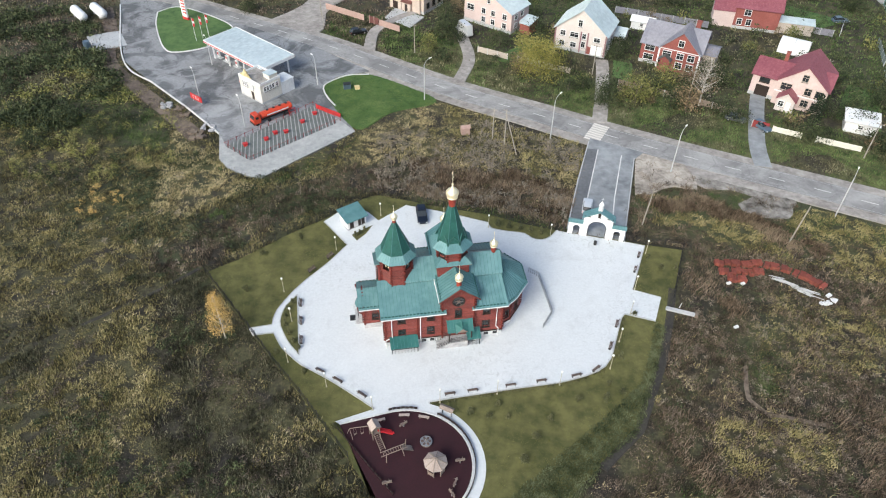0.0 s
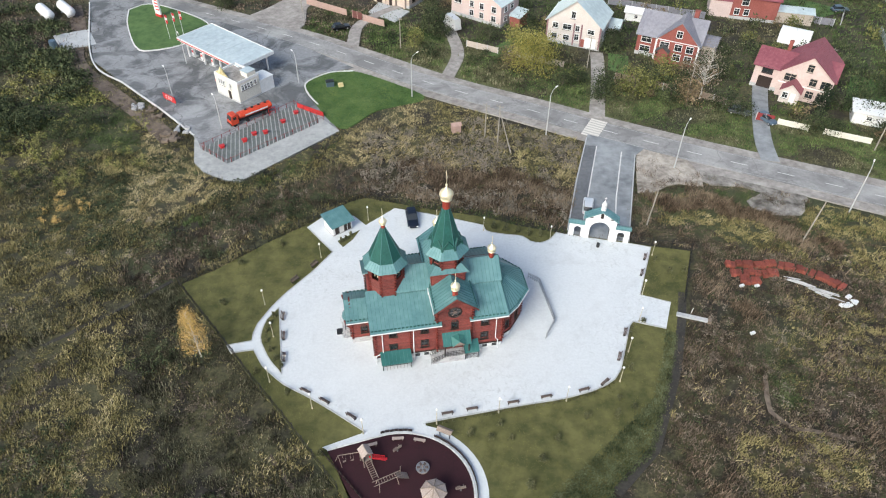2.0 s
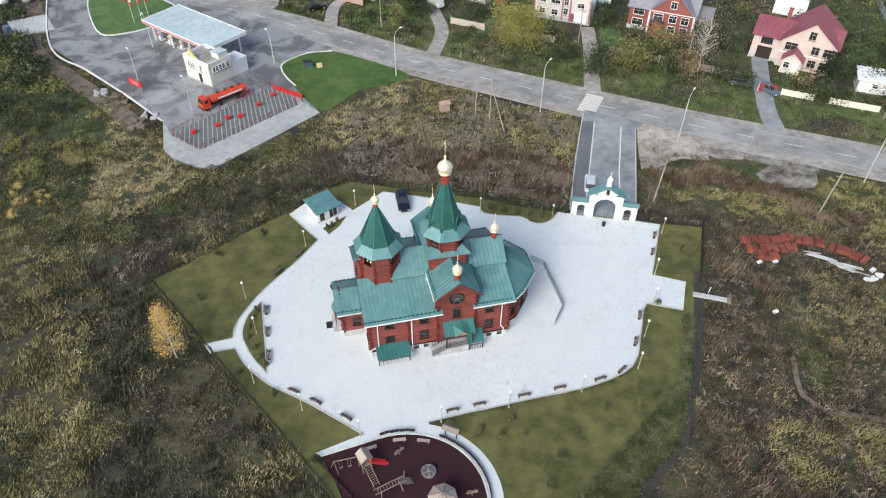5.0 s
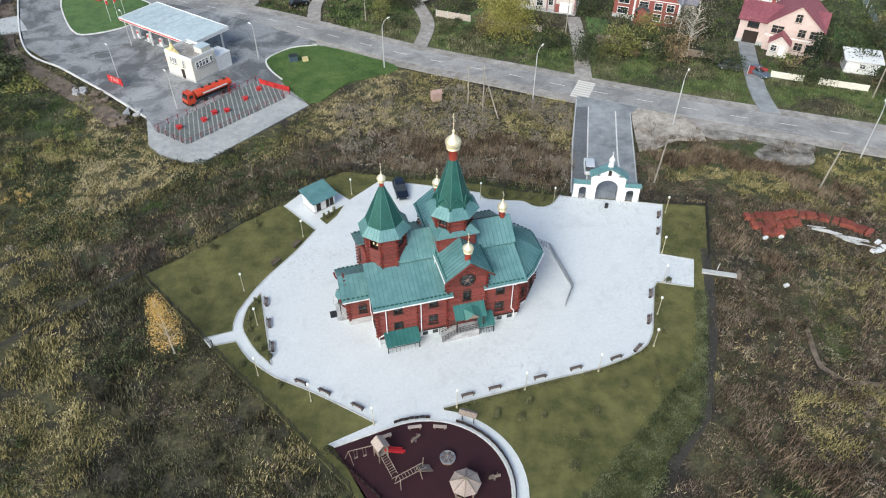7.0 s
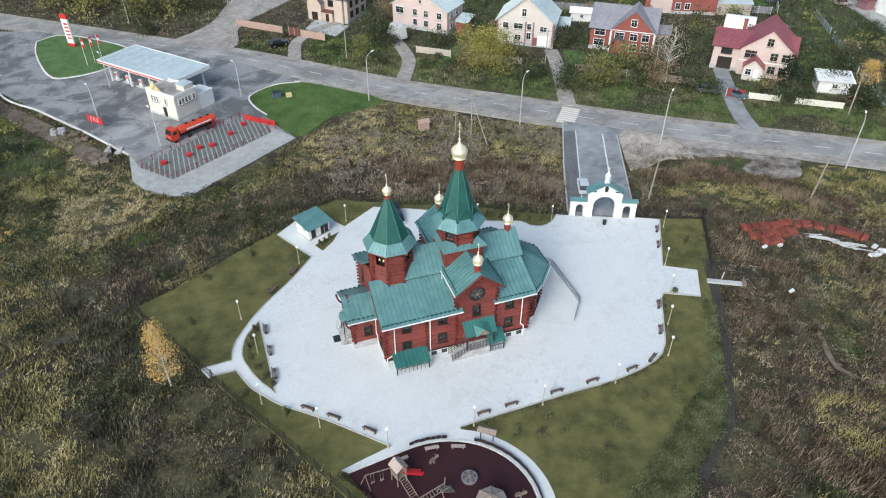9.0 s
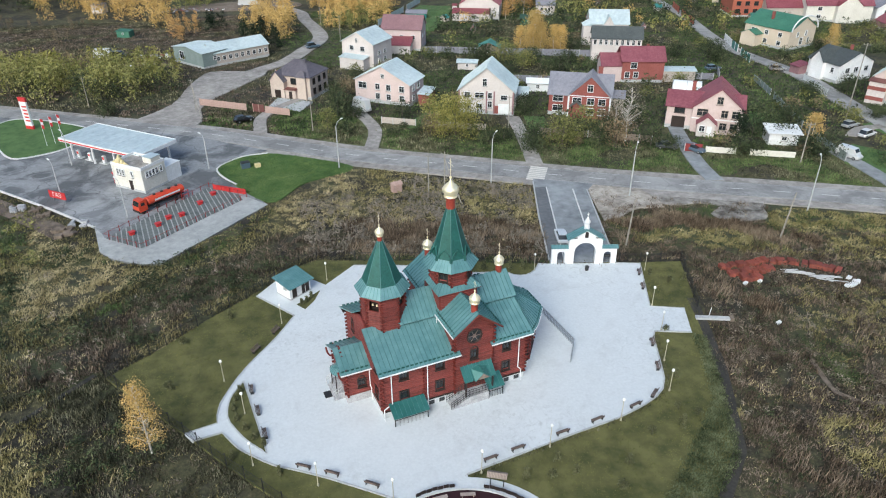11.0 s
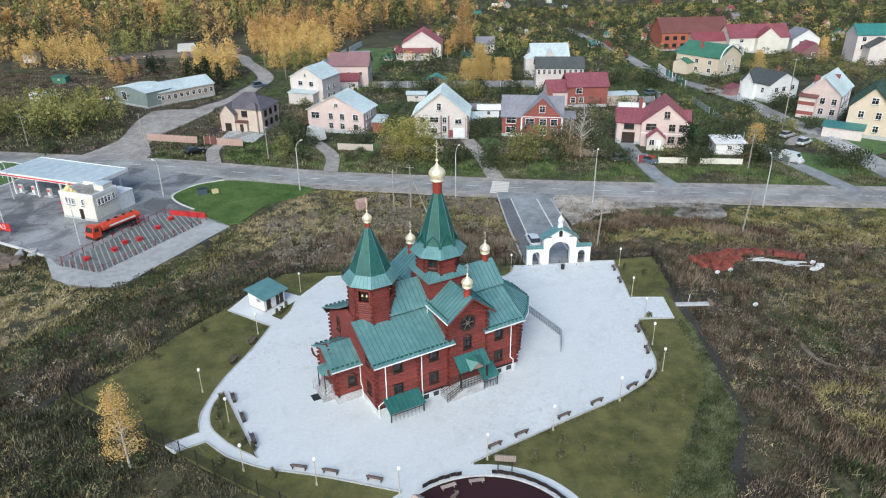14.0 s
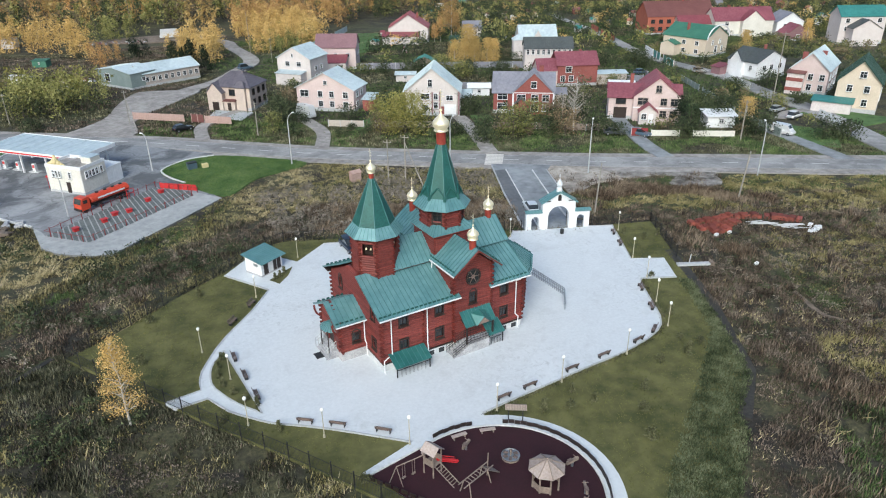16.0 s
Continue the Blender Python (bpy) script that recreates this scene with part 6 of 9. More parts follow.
    part("chassis", box(bm_new(), (-2.0, 0, 0.95), (11.0, 1.2, 0.3)), "iron", tk)
    bm = bm_new()
    loft(bm, [[(px, -1.2, z0), (px, 1.2, z0), (px, 1.2, z1), (px, -1.2, z1)] for px, z0, z1 in ((2.3, 0.7, 3.0), (2.6, 0.7, 3.2), (3.9, 0.65, 3.15), (4.35, 0.6, 1.9))])
    part("cab", bm, "tank_red", tk)
    part("windscreen", plate(bm_new(), [(4.36, -1.05, 1.95), (4.36, 1.05, 1.95), (4.0, 1.0, 2.95), (4.0, -1.0, 2.95)], 0.05), "pane", tk)
    for py in (-1.21, 1.21):
        part("side_window", box(bm_new(), (3.3, py, 2.35), (0.9, 0.05, 0.7)), "pane", tk)
    part("bumper", box(bm_new(), (4.4, 0, 0.75), (0.2, 2.4, 0.4)), "iron", tk)
    for px in (3.4, -0.2, -5.0, -6.3):
        for py in (-1.0, 1.0):
            part("wheel", tube(bm_new(), (px, py - 0.15, 0.5), (px, py + 0.15, 0.5), 0.5, n=14), "tyre", tk)
    # price pylon and flags
    py = thing("price_pylon", "tall white and red price pylon", "pylon", at(-88.5, 225.9, 0, -40))
    part("panel", box(bm_new(), (0, 0, 4.6), (2.4, 0.5, 9.0)), "white", py)
    part("base_panel", box(bm_new(), (0, 0, 0.5), (2.6, 0.6, 1.2)), "red", py)
    part("head_panel", box(bm_new(), (0, 0, 8.6), (2.5, 0.54, 1.2)), "red", py)
    for i in range(5):
        part("price_bar", box(bm_new(), (0.2, -0.27, 2.6 + 1.0 * i), (1.6, 0.04, 0.45)), "red", py)
    for x, y in ((-78.0, 203.4), (-76.6, 205.4), (-75.2, 207.2)):
        fl = thing("flagpole", "white flagpole with a hanging red and white flag", "flagpole", at(x, y), "flagpoles")
        part("pole", tube(bm_new(), (0, 0, 0), (0, 0, 7.5), 0.06, 0.04, n=6), "white", fl)
        bm = bm_new()
        plate(bm, [(0.05, 0, 7.4), (0.65, 0.15, 7.0), (0.55, 0.1, 4.6), (0.05, 0, 4.8)], 0.03)
        part("flag", bm, "red", fl)
        part("flag_stripe", plate(bm_new(), [(0.1, -0.04, 6.6), (0.6, 0.08, 6.3), (0.58, 0.08, 5.6), (0.1, -0.04, 5.8)], 0.03), "white", fl)
    # red sign with three letters
    sg = thing("gas_sign", "red roadside sign with white letters on two legs", "sign", at(-64.3, 156.9, 0.05, -42))
    part("board", box(bm_new(), (1.9, 0, 1.5), (4.3, 0.14, 1.5)), "red", sg)
    for px in (0.3, 3.5):
        part("leg", box(bm_new(), (px, 0.1, 0.5), (0.1, 0.1, 1.4)), "steel", sg)
    for sgn, rz in ((-1, 0), (1, 180)):
        cu = bpy.data.curves.new("letters", "FONT")
        cu.body, cu.size, cu.align_x, cu.align_y, cu.extrude = "ГАЗ", 1.25, "CENTER", "CENTER", 0.01
        ob = new("letters", cu)
        ob.parent = sg
        ob.matrix_basis = pose(1.9, 0.09 * sgn, 1.5, 90, 0, rz)
        cu.materials.append(M["white"])
    # white gas tanks beyond the lot
    for i in range(2):
        tkx = thing("gas_tank", "white horizontal gas storage tank on a slab", "tank", at(-124.0 + 5.0 * i, 226.0 + 3.5 * i, 0, -52), "gas tanks")
        bm = bm_new()
        lp = [(1.5 * math.cos(t), 1.5 * math.sin(t)) for t in np.linspace(0, 2 * math.pi, 18, endpoint=False)]
        loft(bm, [[(px, q[0] * k, 1.9 + q[1] * k) for q in lp] for px, k in ((-4.6, 0.3), (-4.3, 0.75), (-3.7, 1.0), (3.7, 1.0), (4.3, 0.75), (4.6, 0.3))])
        part("shell", bm, "white", tkx, smooth=True)
        for px in (-2.5, 2.5):
            part("saddle", box(bm_new(), (px, 0, 0.4), (0.5, 2.2, 0.9)), "kerb", tkx)
    sheet("slab", [(-113.5, 207.0), (-105.5, 213.0), (-97.5, 199.0), (-105.0, 194.0)], 0.12, "kerb", "pale concrete slab beside the lot", "slab", cell=6)
    sheet("lawn", smooth_line([(-101.0, 233.6), (-95.7, 217.9), (-85.5, 196.4), (-80.0, 192.8), (-72.0, 199.5), (-70.5, 217.0), (-86.0, 234.0), (-97.0, 240.5), (-101.0, 233.6)], 2), 0.16, "green_lawn", "fresh green lawn island with a pale kerb", "lawn", cell=6)
    sheet("lawn", smooth_line([(-32.3, 169.3), (-32.8, 165.3), (-30.9, 159.7), (-21.3, 141.2), (-13.7, 150.8), (-3.0, 157.4), (-10.5, 167.0), (-21.8, 176.0), (-27.8, 175.0), (-32.3, 169.3)], 2), 0.13, "green_lawn", "fresh green lawn beside the filling station", "lawn", cell=6)
    for ln in ([(-101.0, 233.6), (-95.7, 217.9), (-85.5, 196.4), (-80.0, 192.8), (-72.0, 199.5), (-70.5, 217.0), (-86.0, 234.0), (-97.0, 240.5), (-101.0, 233.6)], [(-21.8, 176.0), (-27.8, 175.0), (-32.3, 169.3), (-32.8, 165.3), (-30.9, 159.7), (-28.0, 154.0)], [(-117.5, 242.6), (-93.4, 185.9), (-77.6, 167.5), (-63.6, 151.7), (-52.1, 137.8)]):
        bm = bm_new()
        kerb(bm, smooth_line(ln, 2), 0.3, 0.27)
        solid("kerb", bm, "mark", "white painted kerb of the filling station", "kerb", kind="structure")
    # bins and clutter
    wb = thing("waste_container", "blue waste container beside the lawn", "container", at(-26.6, 165.8, 0.1, 20))
    part("body", box(bm_new(), (0, 0, 0.7), (1.9, 1.3, 1.3)), PAINT["blue"], wb)
    part("lid", box(bm_new(), (0, 0, 1.4), (2.0, 1.4, 0.12)), "iron", wb)
    yb = thing("sand_box", "pale yellow sand box by the kerb", "box", at(-23.9, 165.4, 0.1, 25))
    part("body", box(bm_new(), (0, 0, 0.45), (1.2, 0.9, 0.9)), "yellow_sign", yb)
    bt = thing("barrel", "blue plastic barrel at the lot edge", "barrel", at(-108.0, 196.0, 0, 0))
    part("shell", lathe(bm_new(), [(0.9, 0), (1.0, 0.6), (1.0, 1.6), (0.9, 2.2)], 14), PAINT["blue"], bt)
    for i, (x, y, s) in enumerate(((-57.5, 137.0, 1.6), (-55.5, 141.0, 1.2), (-66.0, 151.5, 0.9), (-69.5, 153.5, 1.1), (-63.5, 148.5, 0.8))):
        rk = thing("rubble_heap", "low heap of broken concrete and earth", "rubble", at(x, y), "rubble heaps")
        bm = bm_new()
        rnd = random.Random(i)
        for k in range(9):
            box(bm, (rnd.uniform(-s, s) * 1.3, rnd.uniform(-s, s), 0.2), (rnd.uniform(0.5, 1.2) * s, rnd.uniform(0.3, 0.8) * s, rnd.uniform(0.3, 0.6)), rnd.uniform(0, 180))
        tagged(part("rubble", bm, "stone" if i % 2 else "earth", rk), kind="stuff")


M["red_dark"] = mat("dark_red_post", (0.16, 0.018, 0.02), (0.26, 0.035, 0.035), 4, 0.6)
bm = bm_new()
tube(bm, (0, 0, -0.2), (0, 0, 1.15), 0.07, n=6)
POST = finish(bm, "post", "red_dark")
station()

# debris beside the square: stacked red sheets and white scrap
rnd = random.Random(7)
M["salvage"] = mat("faded_red_metal", (0.15, 0.036, 0.026), (0.32, 0.09, 0.062), 3, 0.7, vary=0.3)
dh = thing("salvage_stack", "row of weathered red metal sheets on the ground", "scrap heap")
def stack_row(pts, n):
    pts = smooth_line(pts, 0.2)
    for i in range(n):
        a, b = Vector(pts[int((len(pts) - 2) * i / n)]), Vector(pts[int((len(pts) - 2) * i / n) + 1])
        an = math.degrees(math.atan2(b.y - a.y, b.x - a.x)) + rnd.uniform(-14, 14)
        bm = bm_new()
        w, k = rnd.uniform(0.72, 0.95), rnd.uniform(0.45, 0.75)
        box(bm, (0, 0, k / 2), (w, rnd.uniform(1.1, 1.5), k))
        for q in range(3):
            box(bm, (-w / 3 + q * w / 3, 0, k + 0.03), (0.06, 1.1, 0.06))
        part("sheet", bm, "salvage", dh).matrix_basis = at(a.x + rnd.uniform(-0.15, 0.15), a.y + rnd.uniform(-0.25, 0.25), -0.1, an)


stack_row([(45.6, 89.3), (50.0, 89.0), (53.9, 88.7), (58.9, 85.7), (61.2, 81.6)], 20)
stack_row([(45.8, 87.2), (50.0, 86.8), (53.4, 86.6)], 8)
stack_row([(46.4, 85.2), (49.5, 84.6)], 4)
sc = thing("scrap_pipes", "heap of pale pipes and white foam blocks", "scrap heap")
for i in range(24):
    t = rnd.random()
    x, y = 52.6 + 4.6 * t + rnd.uniform(-0.4, 0.4), 85.6 - 4.0 * t + rnd.uniform(-0.6, 0.6)
    part("pipe", tube(bm_new(), (0, 0, 0), (rnd.uniform(1.8, 3.2), 0, rnd.uniform(0, 0.3)), 0.07, n=6), "kerb", sc).matrix_basis = at(x, y, 0.1 + 0.3 * rnd.random(), rnd.uniform(-48, -28))
for i in range(9):
    x, y = 59.0 + rnd.uniform(-0.6, 2.6), 79.4 + rnd.uniform(-1.2, 1.2)
    part("foam_block", box(bm_new(), (0, 0, 0.25), (rnd.uniform(0.4, 0.9), rnd.uniform(0.3, 0.7), rnd.uniform(0.2, 0.4))), "white", sc).matrix_basis = at(x, y, 0, rnd.uniform(0, 90))
for x, y in ((45.7, 83.7), (48.0, 83.6), (43.1, 73.2)):
    bm = bm_new()
    box(bm, (0, 0, 0.2), (0.7, 0.4, 0.3), 20)
    solid("foam_block", bm, "white", "white block lying in the weeds", "block", at(x, y, 0))
# drain spout east of the yard
dr = thing("drain_pipe", "pale concrete drain chute leading over the ditch", "drain", at(33.9, 77.4, 0.0, -22))
part("chute", box(bm_new(), (2.0, 0, 0.22), (4.4, 0.7, 0.25)), "kerb", dr)
part("cover", box(bm_new(), (4.4, 0.0, 0.3), (0.5, 0.9, 0.5)), "earth", dr)
part("stake", tube(bm_new(), (1.8, 0.9, 0), (1.9, 0.9, 1.2), 0.05, n=6), "white", dr)


# ---- the village ----
WALLS = {"pink": ((0.52, 0.41, 0.39), (0.64, 0.53, 0.51)), "tan": ((0.44, 0.36, 0.31), (0.58, 0.49, 0.43)), "offwhite": ((0.53, 0.48, 0.46), (0.66, 0.61, 0.59)),
         "brick_red": ((0.21, 0.06, 0.05), (0.31, 0.10, 0.085)), "yellow": ((0.53, 0.45, 0.35), (0.66, 0.57, 0.46)), "orange": ((0.30, 0.085, 0.055), (0.42, 0.135, 0.085)), "beige": ((0.38, 0.33, 0.29), (0.52, 0.46, 0.41)), "grey_green": ((0.17, 0.22, 0.21), (0.25, 0.30, 0.29))}
ROOFS = {"purple": ((0.10, 0.09, 0.11), (0.17, 0.155, 0.18)), "slate": ((0.19, 0.19, 0.23), (0.28, 0.28, 0.32)), "maroon": ((0.20, 0.055, 0.075), (0.30, 0.105, 0.125)), "brown": ((0.14, 0.055, 0.05), (0.20, 0.085, 0.075)), "green_roof": ((0.04, 0.15, 0.10), (0.08, 0.22, 0.15)),
         "dark_grey": ((0.06, 0.07, 0.07), (0.10, 0.11, 0.11)), "teal_roof": ((0.03, 0.16, 0.15), (0.06, 0.24, 0.22)), "dark_green": ((0.02, 0.055, 0.04), (0.04, 0.09, 0.065)), "mauve": ((0.22, 0.12, 0.13), (0.31, 0.18, 0.19)), "crimson": ((0.19, 0.045, 0.06), (0.27, 0.08, 0.095)), "rust": ((0.30, 0.12, 0.07), (0.42, 0.19, 0.12))}
for k, (d, l) in WALLS.items():
    M[k] = mat(k + "_wall", d, l, 2.5, 0.85, relief=0.15)
for k, (d, l) in ROOFS.items():
    M[k] = mat(k + "_metal", d, l, 1.5, 0.5, 0.1, relief=0.08)


def gable_block(bm, x0, y0, x1, y1, eave, rise, axis):
    """Walls with their gables; axis is the way the ridge runs."""
    base = [(x0, y0), (x1, y0), (x1, y1), (x0, y1)]
    lo = [bm.verts.new((x, y, -0.5)) for x, y in base]
    up = [bm.verts.new((x, y, eave)) for x, y in base]
    if axis == "x":
        r0, r1 = bm.verts.new((x0, (y0 + y1) / 2, eave + rise)), bm.verts.new((x1, (y0 + y1) / 2, eave + rise))
        faces = [(lo[0], lo[1], up[1], up[0]), (lo[1], lo[2], up[2], r1, up[1]), (lo[2], lo[3], up[3], up[2]), (lo[3], lo[0], up[0], r0, up[3]), (up[0], up[1], r1, r0), (up[2], up[3], r0, r1)]
    elif axis == "y":
        r0, r1 = bm.verts.new(((x0 + x1) / 2, y0, eave + rise)), bm.verts.new(((x0 + x1) / 2, y1, eave + rise))
        faces = [(lo[0], lo[1], up[1], r0, up[0]), (lo[1], lo[2], up[2], up[1]), (lo[2], lo[3], up[3], r1, up[2]), (lo[3], lo[0], up[0], up[3]), (up[0], r0, r1, up[3]), (up[1], up[2], r1, r0)]
    else:
        faces = [(lo[i], lo[(i + 1) % 4], up[(i + 1) % 4], up[i]) for i in range(4)] + [tuple(up)]
    for f in faces:
        bm.faces.new(f)
    bm.faces.new(lo[::-1])
    return bm


def slopes_of(x0, y0, x1, y1, eave, rise, axis, o=0.55):
    """The slopes of a gabled, hipped or lean-to roof with overhang o."""
    xm, ym = (x0 + x1) / 2, (y0 + y1) / 2
    if axis == "x":
        z, k = eave + 0.12 - o * rise / (y1 - ym), eave + rise + 0.12
        return [((x0 - o, y0 - o, z), (x1 + o, y0 - o, z), (x1 + o, ym, k), (x0 - o, ym, k)), ((x1 + o, y1 + o, z), (x0 - o, y1 + o, z), (x0 - o, ym, k), (x1 + o, ym, k))]
    if axis == "y":
        z, k = eave + 0.12 - o * rise / (x1 - xm), eave + rise + 0.12
        return [((x1 + o, y0 - o, z), (x1 + o, y1 + o, z), (xm, y1 + o, k), (xm, y0 - o, k)), ((x0 - o, y1 + o, z), (x0 - o, y0 - o, z), (xm, y0 - o, k), (xm, y1 + o, k))]
    if axis == "hip":
        z, k = eave + 0.1, eave + rise + 0.1
        w, d = x1 - x0, y1 - y0
        i = min(w, d) / 2
        a, b = ((x0 + i, ym), (x1 - i, ym)) if w >= d else ((xm, y0 + i), (xm, y1 - i))
        c = [(x0 - o, y0 - o, z), (x1 + o, y0 - o, z), (x1 + o, y1 + o, z), (x0 - o, y1 + o, z)]
        A, B = (*a, k), (*b, k)
        if w >= d:
            return [(c[0], c[1], B, A), (c[2], c[3], A, B), (c[1], c[2], B, B), (c[3], c[0], A, A)]
        return [(c[0], c[1], A, A), (c[1], c[2], B, A), (c[2], c[3], B, B), (c[3], c[0], A, B)]
    return [((x0 - o, y0 - o, eave), (x1 + o, y0 - o, eave), (x1 + o, y1, eave + rise), (x0 - o, y1, eave + rise))]


VILLAGE = []


def house(label, A, B, depth, eave, rise, axis, wall, roof, front=(), right=(), wings=(), chimneys=(), trim="white", plinth="kerb", wname="house", doors=(), left=()):
    """A house on its front line A-B: walls, roof slopes, windows, wings, chimneys and doors."""
    A, B = Vector(A), Vector(B)
    d = (B - A).normalized()
    w = (B - A).length
    a, b = Vector(site(*A)), Vector(site(*B))
    k = site_size(*((A + B) / 2))
    turn = math.degrees(math.atan2(b.y - a.y, b.x - a.x))
    mid = A + d * w / 2 + Vector((-d.y, d.x)) * depth / 2
    VILLAGE.append((mid.x, mid.y, max(w, depth) * 0.62))
    h = thing(wname, label, wname, put(a.x, a.y, 0.05, turn) @ Matrix.Diagonal(((b - a).length / w, k, k, 1)), "village houses" if wname == "house" else "sheds")
    part("wall", gable_block(bm_new(), 0, 0, w, depth, eave, rise, axis), wall, h)
    if plinth:
        part("plinth", box(bm_new(), (w / 2, depth / 2, 0.1), (w + 0.16, depth + 0.16, 1.0)), plinth, h)
    roofing("roof", slopes_of(0, 0, w, depth, eave, rise, axis), h, roof, roof, 0.16, 0.8, 0.05)
    for s, z, ww, hh in front:
        window(h, (0, -0.07), (w, -0.07), s * w, z, ww, hh, frame=trim)
    for s, z, ww, hh in right:
        window(h, (w + 0.07, 0), (w + 0.07, depth), s * depth, z, ww, hh, frame=trim)
    for s, z, ww, hh in left:
        window(h, (-0.07, depth), (-0.07, 0), s * depth, z, ww, hh, frame=trim)
    for x0, y0, x1, y1, e, r, ax, wl, rf in wings:
        part("wing_wall", gable_block(bm_new(), x0, y0, x1, y1, e, r if ax in "xy" else 0, ax if ax in "xy" else "flat"), wl, h)
        roofing("wing_roof", slopes_of(x0, y0, x1, y1, e, r, ax, 0.4), h, rf, rf, 0.14, 0.8, 0.05)
    for x, y, z, s in chimneys:
        bm = bm_new()
        box(bm, (x, y, z - 1.2), (s, s * 0.8, 3.2))
        box(bm, (x, y, z + 0.45), (s + 0.2, s * 0.8 + 0.2, 0.16))
        part("chimney", bm, "brick_red" if roof != "purple" else "purple", h)
    for x, y, ww, hh, m in doors:
        bm = bm_new()
        box(bm, (x, y - 0.06, hh / 2), (ww, 0.12, hh))
        part("door", bm, m, h)
    return h


def rows(ss, zs, w=1.5, hh=1.5):
    return [(s, z, w, hh) for z in zs for s in ss]


house("tan two-storey house with stone front and hipped purple-grey roof", (-19.8, 247.4), (-8.6, 235.8), 11.5, 7.0, 4.0, "hip", "tan", "purple",
      rows((0.55,), (5.4, 2.2), 2.4, 1.7) + [(0.2, 5.4, 1.6, 1.6)], rows((0.2, 0.5, 0.8), (5.4, 2.2), 1.3, 1.7),
      wings=[(-0.6, -2.0, 5.6, 3.0, 5.6, 3.0, "y", "tan", "purple"), (10.6, -0.9, 14.6, 1.5, 7.0, 2.0, "hip", "tan", "purple"), (-3.4, 3, 0, 9, 5.5, 1.5, "hip", "tan", "purple"), (5.8, -1.8, 10.4, 0, 3.0, 0.3, "z", "tan", "brown")], chimneys=[(11, 5, 11.0, 0.9)], trim="frame_dark", doors=[(2.6, -2.0, 2.6, 2.6, "frame_dark"), (8.2, -1.8, 1.4, 2.4, "frame_dark")])
house("large pale pink two-storey house with pale blue metal roof", (5.5, 231.0), (20.3, 214.2), 10.5, 6.6, 4.8, "y", "pink", "pale_roof",
      [(0.14, 4.9, 3.2, 1.9), (0.42, 4.9, 1.7, 1.8), (0.62, 4.9, 1.7, 1.8), (0.86, 4.9, 1.9, 1.8), (0.42, 1.9, 1.7, 1.8), (0.62, 1.9, 1.7, 1.8), (0.86, 1.9, 1.9, 1.8), (0.52, 8.4, 1.2, 1.1)],
      rows((0.25, 0.6), (4.9, 1.9), 1.7, 1.7), wings=[(24.2, 3, 28.5, 8, 3.2, 1.2, "z", "brick_red", "pale_roof")])
house("white and pink gabled house with garage and pale roof", (32.6, 201.6), (46.6, 192.2), 12.0, 6.6, 6.6, "y", "offwhite", "pale_roof",
      [(0.16, 5.2, 1.6, 1.5), (0.38, 5.2, 2.6, 1.5), (0.57, 5.2, 1.2, 1.6), (0.57, 2.6, 1.2, 1.8), (0.82, 4.8, 1.9, 1.3), (0.16, 2.0, 1.6, 1.5), (0.38, 2.0, 1.8, 1.5), (0.47, 9.0, 1.2, 2.0)],
      rows((0.3, 0.7), (4.8, 1.9), 1.4, 1.5), trim="white", doors=[(14.0, -0.02, 3.6, 2.9, "white"), (11.6, -0.02, 1.2, 2.3, "brick_red")])
for x in (0.2, 8.6, 10.9, 16.6):
    part("brick_pilaster", box(bm_new(), (x, -0.04, 3.2), (0.45, 0.2, 6.6)), "mauve", bpy.data.objects["house.002"])
house("red brick two-storey house with white trim and grey roof", (56.6, 190.5), (70.5, 179.6), 11.0, 5.8, 4.6, "x", "brick_red", "slate",
      rows((0.15,), (4.5, 1.7), 2.8, 1.7) + rows((0.5, 0.72, 0.9), (4.5, 1.7), 1.9, 1.8), rows((0.3, 0.7), (4.5, 1.7), 1.7, 1.7),
      wings=[(5.8, -1.6, 17.6, 6.0, 6.0, 5.4, "y", "brick_red", "slate"), (17.7, 3, 21.5, 10, 4.6, 1.2, "x", "beige", "slate"), (6.6, -3.4, 9.8, -1.6, 3.4, 1.2, "y", "brick_red", "dark_grey")], chimneys=[(14, 7.0, 11.5, 1.3)])
hq = [(0.66, 4.6, 1.9, 1.8), (0.85, 4.6, 1.8, 1.8), (0.80, 1.7, 1.6, 1.7)]
h4 = bpy.data.objects["house.003"]
for s, z, w in ((8.2, 4.5, 2.4), (12.1, 4.5, 1.9), (15.3, 4.5, 1.9), (12.2, 1.7, 1.9), (15.4, 1.7, 1.9), (11.7, 8.2, 1.5)):
    window(h4, (0, -1.68), (20, -1.68), s, z, w, 1.8, frame="white")
for x in (5.8, 17.6):
    part("corner_trim", box(bm_new(), (x, -1.62, 3.0), (0.5, 0.2, 6.2)), "white", h4)
part("cornice", box(bm_new(), (11.7, -1.66, 5.95), (11.4, 0.14, 0.22)), "white", h4)
h5 = house("pale pink two-storey house with maroon metal roof and porch", (80.0, 165.9), (93.5, 152.9), 10.0, 5.6, 2.6, "x", "pink", "maroon",
      [(0.17, 4.7, 2.4, 1.6)], rows((0.3, 0.7), (4.7, 1.7), 1.6, 1.7),
      wings=[(6.4, -1.4, 18.7, 10.4, 6.2, 4.8, "y", "pink", "maroon"), (8.0, -4.4, 12.4, -1.4, 3.0, 1.8, "y", "offwhite", "maroon")], chimneys=[(6.0, 6.0, 10.0, 0.9)], trim="frame_dark", doors=[(3.2, -0.02, 3.4, 2.9, "frame_dark")])
